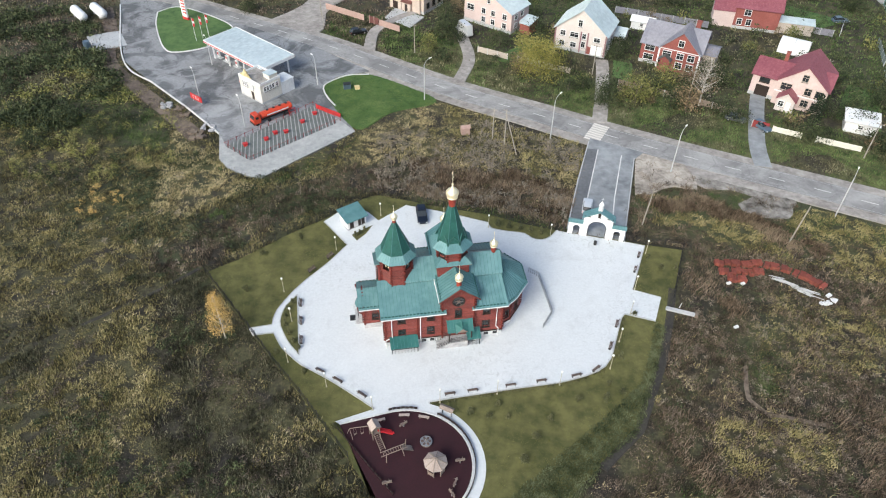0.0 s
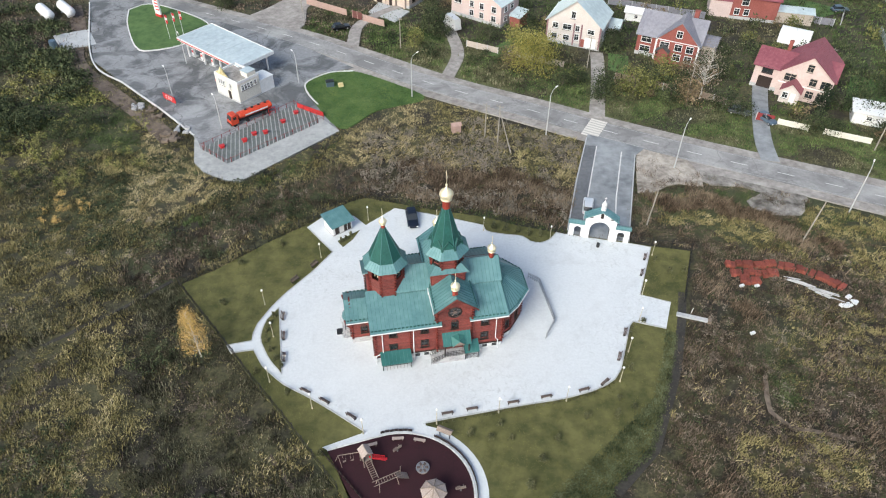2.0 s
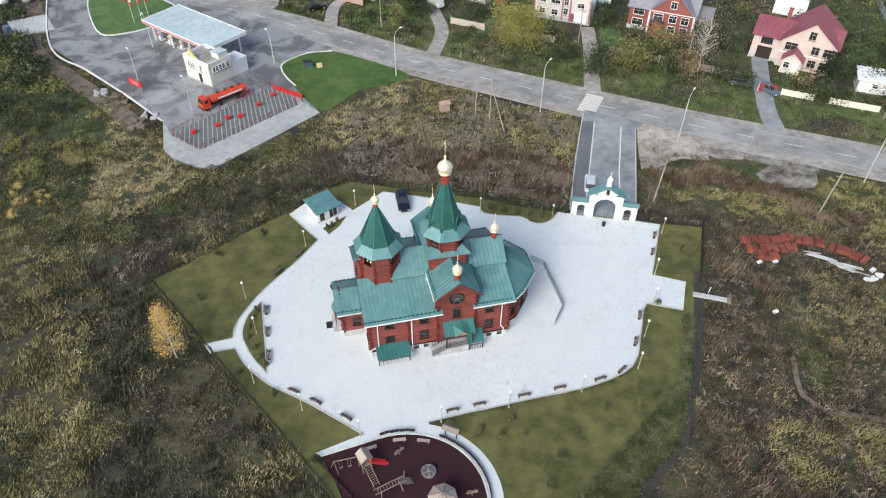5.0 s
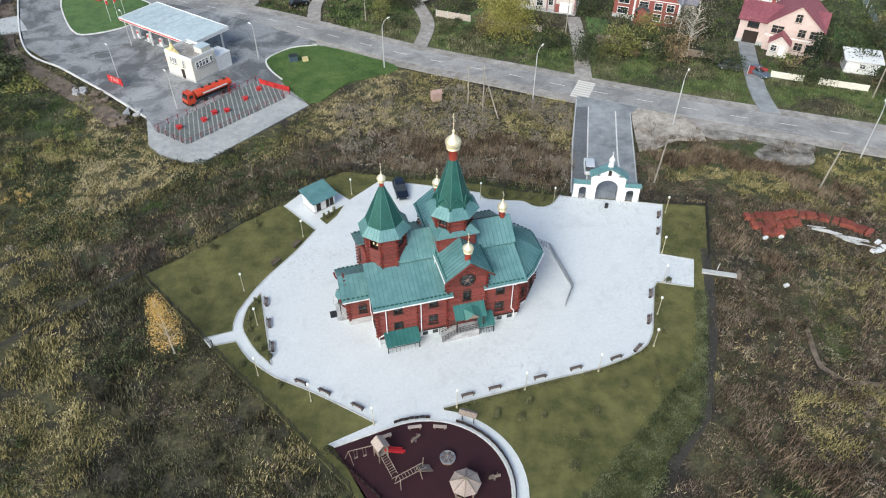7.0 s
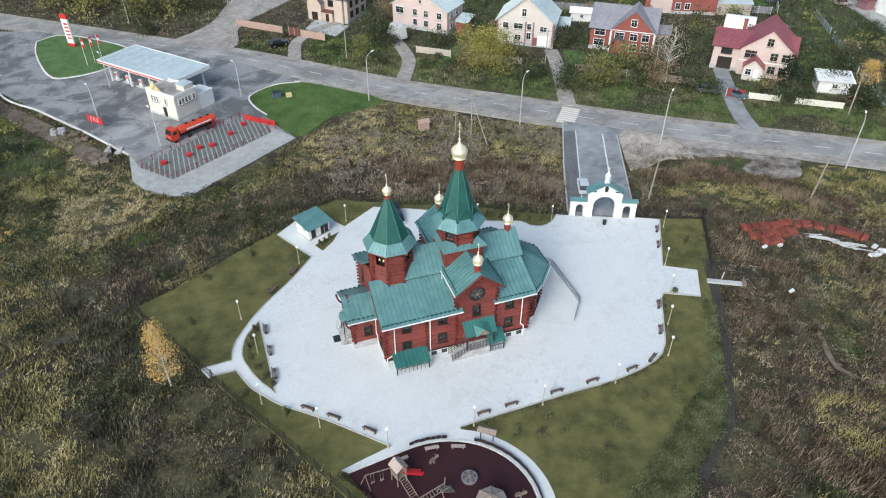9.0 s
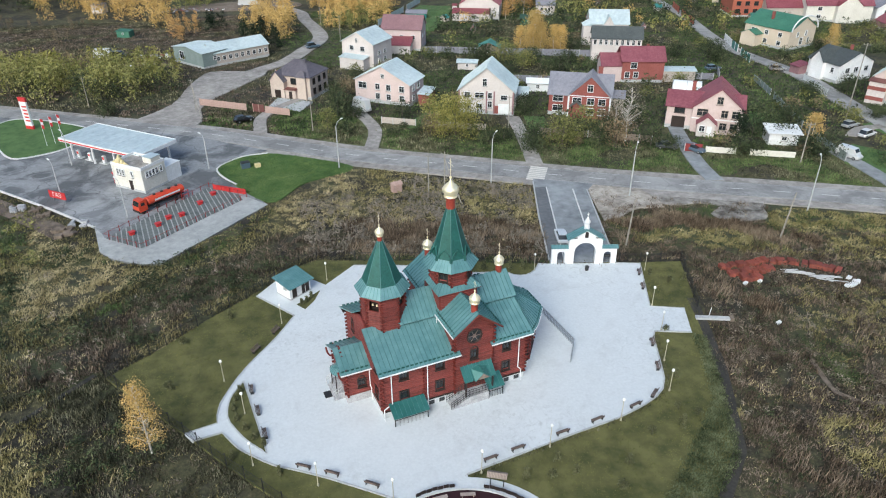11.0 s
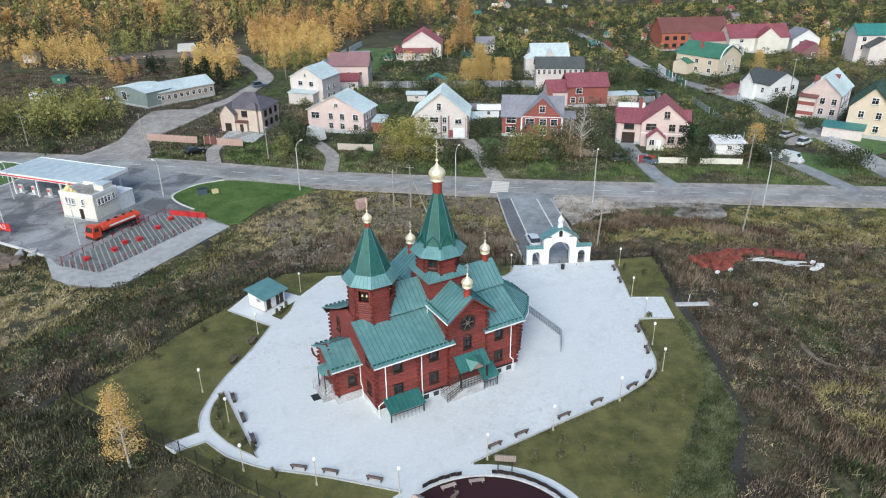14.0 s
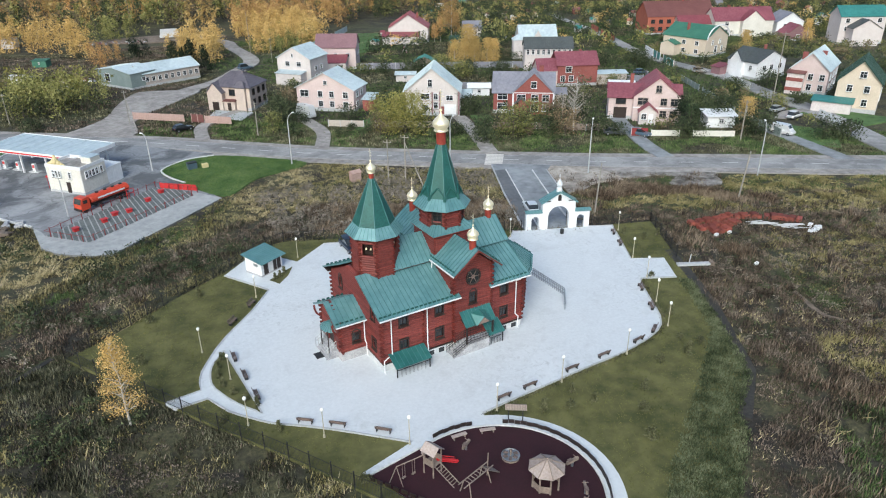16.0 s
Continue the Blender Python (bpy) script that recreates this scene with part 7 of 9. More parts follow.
for s, z, w in ((8.8, 4.9, 2.6), (14.2, 4.9, 1.6), (16.9, 4.9, 1.8), (14.3, 1.7, 1.7), (16.9, 1.7, 1.8), (12.6, 8.2, 1.4)):
    window(h5, (0, -1.48), (22, -1.48), s, z, w, 1.8, frame="tan")
part("string_course", box(bm_new(), (12.5, -1.46, 3.3), (12.3, 0.14, 0.25)), "white", h5)
part("porch_door", box(bm_new(), (11.0, -4.45, 1.25), (1.2, 0.12, 2.3)), "white", h5)
window(h5, (0, -4.48), (22, -4.48), 9.2, 1.7, 1.2, 1.4, frame="white")
house("white two-storey gabled house with pale roof", (7.6, 301.6), (18.5, 285.3), 14.0, 9.6, 4.2, "y", "offwhite", "pale_roof", rows((0.32, 0.66), (7.4,), 2.4, 1.7) + [(0.48, 10.6, 1.0, 1.4)], rows((0.3, 0.6), (5.5, 2.4), 1.6, 1.6), wings=[(2, -4.5, 17, 0, 4.4, 0.6, "z", "offwhite", "pale_roof")])
house("long pink hall with mauve-brown metal roof", (29.4, 338.3), (45.9, 326.4), 14.0, 9.4, 5.0, "x", "pink", "mauve", rows((0.2, 0.5, 0.8), (5.8,), 1.6, 1.6), rows((0.3, 0.7), (5.8,), 1.5, 1.5), wings=[(2, -7, 16, 0, 3.6, 2.6, "z", "offwhite", "crimson")], chimneys=[(12, 7, 13.2, 0.8)])
house("red brick and pink two-storey house with maroon roof", (96.6, 224.2), (109.2, 218.2), 10.5, 7.0, 3.6, "x", "brick_red", "maroon", rows((0.27,), (5.4,), 2.0, 1.9) + rows((0.13, 0.34), (2.2,), 1.5, 1.9), rows((0.3, 0.7), (5.2, 1.9), 1.5, 1.6), wings=[(-6.8, 0.4, 0, 9.6, 5.2, 3.2, "x", "pink", "maroon"), (14.1, 1, 25.0, 5, 3.4, 0.6, "z", "beige", "pale_roof")], chimneys=[(9, 6, 10.6, 0.8)])
h9 = house("white house with arched windows under a dark grey roof", (105.0, 268.0), (121.0, 256.5), 9.0, 9.0, 3.6, "x", "offwhite", "dark_grey", rows([0.06 + 0.11 * i for i in range(9)], (7.4,), 1.0, 1.9), rows((0.3, 0.7), (6.4,), 1.2, 1.5))
house("white two-storey house with pale blue roof and round bay", (122.5, 309.0), (137.5, 300.0), 12.0, 9.5, 5.0, "x", "offwhite", "pale_roof", rows((0.2, 0.45), (7.0, 3.0), 1.8, 1.8), rows((0.3, 0.7), (6.6, 3.0), 1.6, 1.6), wings=[(-3, -0.2, 1.5, 5, 8.4, 2.4, "hip", "offwhite", "pale_roof"), (6, -1.0, 10.5, 3.5, 9.4, 3.6, "y", "offwhite", "pale_roof")])
house("cream house with maroon roofs behind tall fence", (95.0, 449.0), (116.0, 430.0), 22.0, 9.0, 8.0, "y", "offwhite", "maroon", rows((0.3, 0.7), (5.0,), 1.8, 1.6), rows((0.3, 0.7), (5.0,), 1.8, 1.6), wings=[(-4, -5, 22, 0, 4.4, 2.4, "z", "offwhite", "crimson")], chimneys=[(20, 12, 16.5, 1.4)])
house("cream house with dark brown-red roof among trees", (148.0, 450.0), (158.0, 442.0), 10.0, 6.0, 4.0, "x", "offwhite", "slate", rows((0.3, 0.7), (3.5,), 1.6, 1.5), rows((0.5,), (3.5,), 1.6, 1.5))
house("long low beige workshop with pale blue metal roof", (-45.0, 321.0), (-23.0, 342.0), 13.0, 5.2, 3.0, "x", "beige", "pale_roof", rows([0.06 + 0.11 * i for i in range(9)], (2.8,), 1.6, 1.7), rows((0.3, 0.7), (2.4,), 1.4, 1.4))
house("grey-green workshop hall with pale blue lean roof", (-64.5, 345.0), (-49.2, 315.0), 12.0, 6.2, 1.5, "y", "grey_green", "pale_roof", [(0.3, 3.4, 5.0, 3.2)], rows((0.5,), (3.4,), 1.6, 1.4))
house("orange-red brick house with broad brown roof", (247.0, 379.0), (281.0, 358.0), 20.0, 10.0, 7.5, "x", "orange", "brown", rows([0.08 + 0.12 * i for i in range(8)], (7.0, 2.8), 2.2, 2.0), rows((0.3, 0.7), (7.0, 2.8), 2.0, 1.8), chimneys=[(24, 10, 18.0, 1.2)], trim="frame_dark")
h14 = house("yellow two-storey house with green roof and curved gable", (190.0, 257.4), (210.5, 266.6), 21.0, 7.6, 4.6, "y", "yellow", "green_roof", rows((0.3, 0.62), (5.6,), 1.6, 1.8) + [(0.47, 2.6, 2.6, 2.8), (0.75, 2.6, 1.6, 1.8)], (), wings=[(-6, 12, 0, 19, 4.6, 1.5, "x", "yellow", "green_roof")], left=rows((0.2, 0.5, 0.8), (5.4, 2.0), 1.6, 1.6), chimneys=[(6, 12, 12.4, 1.2)])
bm = bm_new()
lp = [(11.2 + 11.2 * math.cos(t), 7.2 + 5.6 * math.sin(t)) for t in np.linspace(0.0, math.pi, 13)]
for (xa, za), (xb, zb) in zip(lp, lp[1:]):
    tube(bm, (xa, -0.6, za), (xb, -0.6, zb), 0.3, n=6)
part("curved_eave", bm, "white", h14, "white curved gable edge")
house("cream house with maroon roof and beige porch", (266.0, 339.0), (294.0, 322.0), 15.0, 8.0, 6.0, "x", "cream", "maroon", rows((0.2, 0.5, 0.8), (6.2, 2.4), 2.0, 1.6), rows((0.3, 0.7), (6.2, 2.4), 1.8, 1.6), wings=[(-18, 4, 0, 14, 6.0, 4.0, "x", "beige", "crimson"), (14, -3.0, 26, 3, 8.2, 5.0, "y", "cream", "crimson")], chimneys=[(22, 8, 14.6, 1.2), (10, 8, 14.6, 1.2)])
house("small white gabled house with grey roof", (297.0, 322.0), (309.0, 314.0), 13.0, 6.5, 4.6, "y", "white", "slate", rows((0.3, 0.7), (4.4, 1.8), 1.6, 1.5), rows((0.3, 0.7), (4.4,), 1.6, 1.5))
house("small dark house with steep maroon roof", (272.0, 290.0), (281.0, 284.0), 9.0, 3.2, 4.2, "y", "mauve", "maroon", [(0.5, 2.0, 1.5, 1.4)], rows((0.5,), (2.0,), 1.4, 1.4))
h18 = house("white house with grey roofs and a low wing", (162.0, 212.0), (159.2, 194.5), 15.0, 5.6, 3.4, "x", "white", "dark_grey", rows((0.2, 0.5, 0.8), (3.6,), 1.6, 1.5), rows((0.25, 0.5, 0.8), (3.6,), 1.8, 1.5), wings=[(-5.5, -3.5, 0, 1, 2.6, 0.9, "z", "mauve", "maroon"), (3, -1.4, 10, 7, 5.8, 3.2, "y", "white", "dark_grey")], chimneys=[(11, 9, 9.8, 1.0)])
h19 = house("pink and white house with pale blue roof, balcony and brick chimneys", (150.0, 171.5), (152.6, 159.6), 17.0, 7.0, 4.6, "y", "pink", "pale_roof", rows((0.55, 0.85), (4.8, 1.8), 1.5, 1.7), rows((0.2, 0.5, 0.8), (4.6, 1.8), 1.7, 1.7), wings=[(-0.4, -2.2, 5.0, 0, 5.9, 0.5, "z", "offwhite", "brown")], chimneys=[(3, 4, 10.6, 1.5), (8, 10, 10.4, 1.5)])
for z in (1.2, 4.0):
    part("balcony_rail", box(bm_new(), (2.2, -2.3, z), (5.4, 0.15, 1.0)), "brick_red", h19)
house("yellow house with dark green mansard roof", (137.7, 144.0), (141.0, 133.6), 13.0, 7.4, 5.2, "y", "yellow", "dark_green", rows((0.3, 0.7), (5.6, 2.2), 1.3, 1.6) + [(0.55, 9.2, 1.6, 1.5)], rows((0.25, 0.6, 0.85), (3.4,), 1.6, 1.6), wings=[(-5, -5, 5, 0, 2.7, 0.5, "z", "offwhite", "teal_roof")], chimneys=[(6, 7, 10.4, 1.0)])
house("white house with teal roof", (276.0, 262.0), (292.0, 250.0), 10.0, 12.0, 4.0, "x", "offwhite", "teal_roof", rows((0.15, 0.5, 0.85), (10.0, 6.5), 1.8, 1.8), rows((0.3, 0.7), (10.0, 6.5), 1.6, 1.8), wings=[(3, -6, 15, 0, 7.4, 3.6, "y", "offwhite", "dark_grey")])
# sheds, garages, greenhouses
for A, B, dep, e, r, ax, wl, rf, lb in (
        ((94.0, 142.6), (99.6, 139.2), 5.4, 2.7, 0.5, "z", "white", "white", "low white garage behind a pale fence"),
        ((48.0, 208.5), (54.5, 203.5), 6.0, 2.8, 1.6, "x", "beige", "pale_roof", "small beige shed with pale roof"),
        ((61.5, 222.5), (67.5, 218.5), 4.0, 2.6, 1.0, "x", "white", "white", "long low white greenhouse"),
        ((50.0, 272.5), (56.5, 267.8), 4.0, 2.4, 0.8, "x", "offwhite", "pale_roof", "pale garden shed with metal roof"),
        ((-111.0, 458.0), (-103.0, 451.5), 5.0, 3.2, 0.4, "z", "green_roof", "green_roof", "green metal container hut"),
        ((-168.0, 651.0), (-158.0, 643.0), 8.0, 6.0, 0.6, "z", "offwhite", "slate", "derelict white block hut"),
        ((-40, 352.0), (-34, 347.0), 4.0, 3.2, 1.2, "x", "wood", "rust", "weathered plank shed with rusty roof"),
        ((66, 300), (74, 294), 6, 3.4, 2.4, "y", "wood", "teal_roof", "dark garden shed with teal roof"),
        ((120, 400), (128, 394), 6, 3.2, 2.0, "x", "green_roof", "dark_green", "green garden shed with dark roof"),
        ((64, 470), (76, 462), 6, 3.4, 1.6, "x", "teal_roof", "slate", "dark green hut by the fence")):
    house(lb, A, B, dep, e, r, ax, wl, rf, [(0.5, e * 0.55, 1.0, 0.9)], wname="shed", plinth=None)
gh = thing("greenhouse", "white arched polytunnel greenhouse in a garden", "greenhouse", at(104.0, 203.0, 0, -45))
bm = bm_new()
lp = [(3.4 * math.cos(t), 3.8 * math.sin(t)) for t in np.linspace(0, math.pi, 12)]
loft(bm, [[(px, q[0], q[1]) for q in lp] for px in (0, 8.5)])
part("cover", bm, "white", gh)
for px in (-0.05, 4.2, 8.55):
    bm = bm_new()
    for (a, c), (b, d) in zip(lp, lp[1:]):
        tube(bm, (px, a * 1.01, c * 1.01), (px, b * 1.01, d * 1.01), 0.06, n=5)
    part("hoop", bm, "steel", gh)
VILLAGE.append((107, 200, 6))

# lanes and drives
LANE = smooth_line([(330, 660), (258.3, 479.6), (227.4, 399.7), (188.4, 310.8), (170.9, 263.3), (159.3, 212.8), (141.6, 170.2), (134, 149.3), (121.4, 123.8), (113.6, 109.3), (108.0, 94.0)], 5)
DIRT = smooth_line([(-52, 212), (-48.5, 226), (-42.6, 264), (-27.3, 301), (-15.9, 320.2), (-7.3, 349.6), (4.0, 403.1), (-0.9, 506.7), (-2.6, 560), (-20, 640)], 5)
PAD = smooth_line([(-62, 224), (-53, 246), (-51, 279), (-46, 306), (-31, 301), (-25, 306), (-24, 292), (-36.9, 258), (-43, 240), (-42, 214), (-62, 224)], 5)
sheet("lane", strip(LANE, 3.2, 3.2), 0.05, "worn_road", "narrow grey village lane", "lane")
sheet("lane", strip(DIRT, 4.2, 4.2), 0.04, "shoulder", "pale rutted dirt road with puddles", "lane")
sheet("dirt_lot", PAD, 0.02, "shoulder", "rutted bare yard before the workshop", "bare ground")
sheet("dirt_lot", smooth_line([(-30, 600), (0, 620), (-10, 680), (-60, 700), (-110, 660), (-70, 610), (-30, 600)], 8), 0.03, "earth", "bare parking ground before the forest", "bare ground")
DRIVES = [[(2.5, 170), (6.2, 190), (4.6, 212), (6, 222)], [(36.5, 146), (41.0, 166), (44.6, 184), (45.5, 190)], [(67.5, 124), (70.5, 135), (77, 152), (82, 164)], [(97.0, 105), (101.0, 119), (104.5, 133)], [(-24, 196), (-24, 216), (-18, 230), (-12, 238)], [(117, 141), (124, 146), (131, 146)]]
for k, ln in enumerate(DRIVES):
    sheet("driveway", strip(smooth_line(ln, 3), 1.8, 1.8), 0.06, "asphalt_new" if k in (2, 3) else "shoulder", "short rough driveway to a house", "driveway", cell=6)
for ln in ([(13, 190), (24, 205), (32, 200), (22, 183)], [(46, 177), (49, 190), (54, 187), (50.5, 173)], [(62, 196), (78, 224), (86, 216), (74, 188)], [(96, 150), (110, 172), (116, 166), (103, 142)], [(41.5, 430), (92.4, 566), (112.0, 544), (94, 470), (66.5, 396)], [(112, 240), (128, 252), (140, 232), (124, 222)], [(128, 150), (136, 150), (140, 126), (122, 124)], [(100, 125), (112, 136), (116, 124), (104, 112)]):
    sheet("lawn", ln, -0.02, "green_lawn", "fresh green garden lawn", "lawn", cell=8)


# fences and walls
def garden_fence(line, h, m, label, step=2.6, posts="kerb", gap=0.1):
    f = thing("fence", label, "fence", kind="", group="garden fences")
    pts = road_pts([site(*p) for p in line], step)
    bm = bm_new()
    box(bm, (0, 0, h / 2), (0.16, 0.16, h + 0.15))
    pm = finish(bm, "post", posts)
    bm = bm_new()
    box(bm, (0, 0, h / 2 + 0.03), (step - gap, 0.07, h - 0.12))
    qm = finish(bm, "panel", m)
    for (x, y, a), (x2, y2, a2) in zip(pts, pts[1:]):
        part_of("post", pm, f, put(x, y, 0, a))
        if abs(a - a2) < 1e-3:
            part_of("panel", qm, f, put((x + x2) / 2, (y + y2) / 2, 0, a))


garden_fence([(-43.6, 240.6), (-26.8, 225.1)], 1.7, "pinkish", "pinkish brick garden wall with pillars", 3.2, "pinkish")
garden_fence([(-22.9, 221.3), (-13.2, 212.2)], 1.7, "pinkish", "pinkish brick garden wall with pillars", 3.2, "pinkish")
garden_fence([(-26.6, 224.9), (-22.9, 221.4)], 1.9, "brown", "dark metal gate in a pinkish wall", 1.5, "pinkish")
sheet("terrace", [(-22.0, 231.0), (-19.4, 243.0), (-8.4, 232.0), (-12.6, 220.0)], 0.03, "kerb", "pale stone-paved terrace before the tan house", "terrace", cell=4)
garden_fence([(9.0, 196.0), (20, 187.5), (36, 177.0)], 1.5, "beige", "weathered board fence before the gardens")
garden_fence([(46, 170.0), (60, 160.0), (72, 150.5)], 1.5, "wood", "weathered board fence under trees")
garden_fence([(76.5, 141.5), (84, 136.3), (93, 130.5)], 1.3, "cream", "low pale panel fence before the pink house", 2.8, "cream")
garden_fence([(72.5, 144.0), (76.0, 141.8)], 1.7, "red_dark", "dark red metal gate between pillars", 1.7)
garden_fence([(101, 126.0), (109, 148), (127, 184), (139, 210)], 1.6, "grey_green", "grey-green metal sheet fence along the lane")
garden_fence([(205, 352), (225, 398), (255, 462)], 2.2, "orange", "orange-red metal fence along the lane", 4.0, "frame_dark")
garden_fence([(158, 238), (168, 259), (176, 276)], 2.2, "teal_roof", "green fence with white posts by the lane", 3.0, "white", 0.5)
garden_fence([(176, 276), (186, 296)], 2.2, "white", "white fence by the lane", 3.0, "white", 0.4)
garden_fence([(143, 180), (149, 193), (155, 206)], 1.6, "white", "white picket fence along the lane", 2.0, "white", 0.3)
garden_fence([(122, 128), (128, 141)], 1.6, "white", "white picket fence before the yellow house", 2.0, "white", 0.3)
garden_fence([(60, 240), (88, 222)], 1.8, "slate", "grey sheet fence behind the brick house", 3.0)
garden_fence([(100, 232), (128, 213), (138, 230)], 1.8, "slate", "grey sheet fence round a yard", 3.0)
garden_fence([(40.7, 436), (70, 514), (99.2, 596)], 2.2, "pale_roof", "tall pale metal fence round a green lawn", 4.0)
garden_fence([(46, 318), (78, 297), (110, 276)], 2.0, "slate", "long grey garden fence", 3.5)
garden_fence([(-20, 286), (-8, 276), (2, 268)], 1.6, "rust", "thin rusty pipe fence by the dirt road", 3.5)

# junk and vehicles on rough ground
car(5.2, 214.5, 110, "white", "white lorry parked beside the pink house", 6.2, 2.9, True)
car(-42.7, 650.0, 8, "white", "white box lorry on bare ground", 8.6, 3.3, True)
car(-2.2, 357.0, 30, "blue", "old blue car beside the dirt road", 4.6, 1.8)
rnd = random.Random(12)
for cx, cy, n, s in ((-75.5, 364, 16, 3.0), (-66, 360, 10, 2.5), (-92, 634, 40, 5.0), (-80, 622, 30, 5.0), (-79, 340, 12, 2.5)):
    jk = thing("scrap_heap", "heap of scrap boards, sheets and old parts", "scrap heap", group="scrap heaps")
    for i in range(n):
        x, y = cx + rnd.gauss(0, s * 1.8), cy + rnd.gauss(0, s)
        part("scrap_piece", box(bm_new(), (0, 0, 0.35), (rnd.uniform(0.8, 3.2), rnd.uniform(0.4, 1.6), rnd.uniform(0.3, 1.1)), rnd.uniform(0, 180)), rnd.choice(("white", "wood", "beige", "crimson", "slate", "earth")), jk).matrix_basis = at(x, y, -0.1)

# small garden houses beyond
rnd = random.Random(21)
proto = []
for k, (w, d, e, r, ax, wl, rf) in enumerate(((6, 7, 3.4, 2.6, "y", "white", "pale_roof"), (7, 6, 3.2, 3.0, "x", "wood", "slate"), (6, 6, 4.4, 3.4, "y", "yellow", "rust"), (5, 6, 2.8, 2.2, "x", "beige", "teal_roof"), (8, 7, 4.6, 3.2, "x", "offwhite", "crimson"), (5, 7, 3.0, 3.6, "y", "mauve", "dark_grey"), (9, 7, 4.8, 3.0, "x", "brick_red", "maroon"), (4, 9, 2.3, 0.8, "y", "white", "white"))):
    names = ("white garden house with pale metal roof", "plank garden house with grey roof", "yellow garden house with rust-red roof", "beige garden hut with teal roof", "off-white garden house with red roof", "dark garden house with steep grey roof", "brick garden house with maroon roof", "long white greenhouse in a garden")
    g = thing("garden_house", names[k], "house", pose(150, 900, H(150, 900), 0, 0, 0), "garden houses")
    part("wall", gable_block(bm_new(), 0, 0, w, d, e, r, ax), wl, g)
    roofing("roof", slopes_of(0, 0, w, d, e, r, ax, 0.4), g, rf, rf, 0.14, 1.0, 0.05)
    window(g, (0, -0.07), (w, -0.07), w * 0.3, 1.8, 1.2, 1.2, frame="white")
    window(g, (0, -0.07), (w, -0.07), w * 0.72, 1.8, 1.2, 1.2, frame="white")
    proto.append(g)
spots = []
for i in range(4000):
    x, y = rnd.uniform(70, 620), rnd.uniform(330, 900)
    if len(spots) >= 92:
        break
    if y < 320 + 0.02 * x or x < 70 + max(0, (y - 450)) * 0.45 or x > y * 0.95 + 60:
        continue
    if any((x - a) ** 2 + (y - b) ** 2 < 18 ** 2 for a, b in spots) or any((x - a) ** 2 + (y - b) ** 2 < (r + 9) ** 2 for a, b, r in VILLAGE):
        continue
    if line_dist(np.array([x]), np.array([y]), LANE)[0] < 13:
        continue
    spots.append((x, y))
for i, (x, y) in enumerate(spots):
    m = at(x, y, 0, rnd.choice((-40, -40, 50, -35, -130)) + rnd.uniform(-6, 6))
    if i < len(proto):
        proto[i].matrix_basis = m
    else:
        copy_thing(rnd.choice(proto), m @ Matrix.Scale(rnd.uniform(0.9, 1.35), 4))
SPOTS = spots
FAR_PLOTS = [(95, 338), (163, 372), (270, 348), (384, 300), (470, 262), (540, 330), (440, 470), (200, 580), (150, 430)]
r = np.random.default_rng(22)
px, py = r.uniform(95, 540, 170), r.uniform(262, 560, 170)
q = inside(px, py, FAR_PLOTS)
for i, (x, y) in enumerate(zip(px[q], py[q])):
    copy_thing(proto[i % 8], put(x, y, 0, rnd.choice((-40, 50, -130)) + rnd.uniform(-8, 8)) @ Matrix.Scale(rnd.uniform(0.7, 1.0), 4))


# ---- plants ----
def value_noise(x, y, scale, seed):
    g = np.random.default_rng(seed).random((256, 256))
    u, v = x / scale + 100, y / scale + 100
    i, j = np.floor(u).astype(int), np.floor(v).astype(int)
    a, b = u - i, v - j
    a, b = a * a * (3 - 2 * a), b * b * (3 - 2 * b)
    i, j = i % 255, j % 255
    return (g[i, j] * (1 - a) + g[i + 1, j] * a) * (1 - b) + (g[i, j + 1] * (1 - a) + g[i + 1, j + 1] * a) * b


BL = {
    "straw": leaf_mat("straw_blades", [(0.15, (0.13, 0.108, 0.048)), (0.5, (0.37, 0.32, 0.175)), (0.85, (0.58, 0.51, 0.32))], 0.8, 0.3),
    "olive": leaf_mat("olive_blades", [(0.15, (0.09, 0.081, 0.03)), (0.5, (0.26, 0.232, 0.104)), (0.85, (0.41, 0.365, 0.185))], 0.8, 0.3),
    "brown": leaf_mat("brown_weeds", [(0.15, (0.022, 0.017, 0.013)), (0.5, (0.108, 0.086, 0.066)), (0.85, (0.25, 0.208, 0.17))], 0.85, 0.3),
    "grey": leaf_mat("grey_green_weeds", [(0.15, (0.012, 0.014, 0.007)), (0.5, (0.083, 0.083, 0.049)), (0.85, (0.25, 0.242, 0.16))], 0.85, 0.3),
    "green": leaf_mat("green_weeds", [(0.15, (0.014, 0.034, 0.012)), (0.5, (0.07, 0.112, 0.038)), (0.85, (0.16, 0.21, 0.085))], 0.8, 0.3),
    "reed": leaf_mat("brown_reeds", [(0.15, (0.036, 0.025, 0.017)), (0.5, (0.19, 0.14, 0.097)), (0.85, (0.42, 0.335, 0.25))], 0.85, 0.3),
}


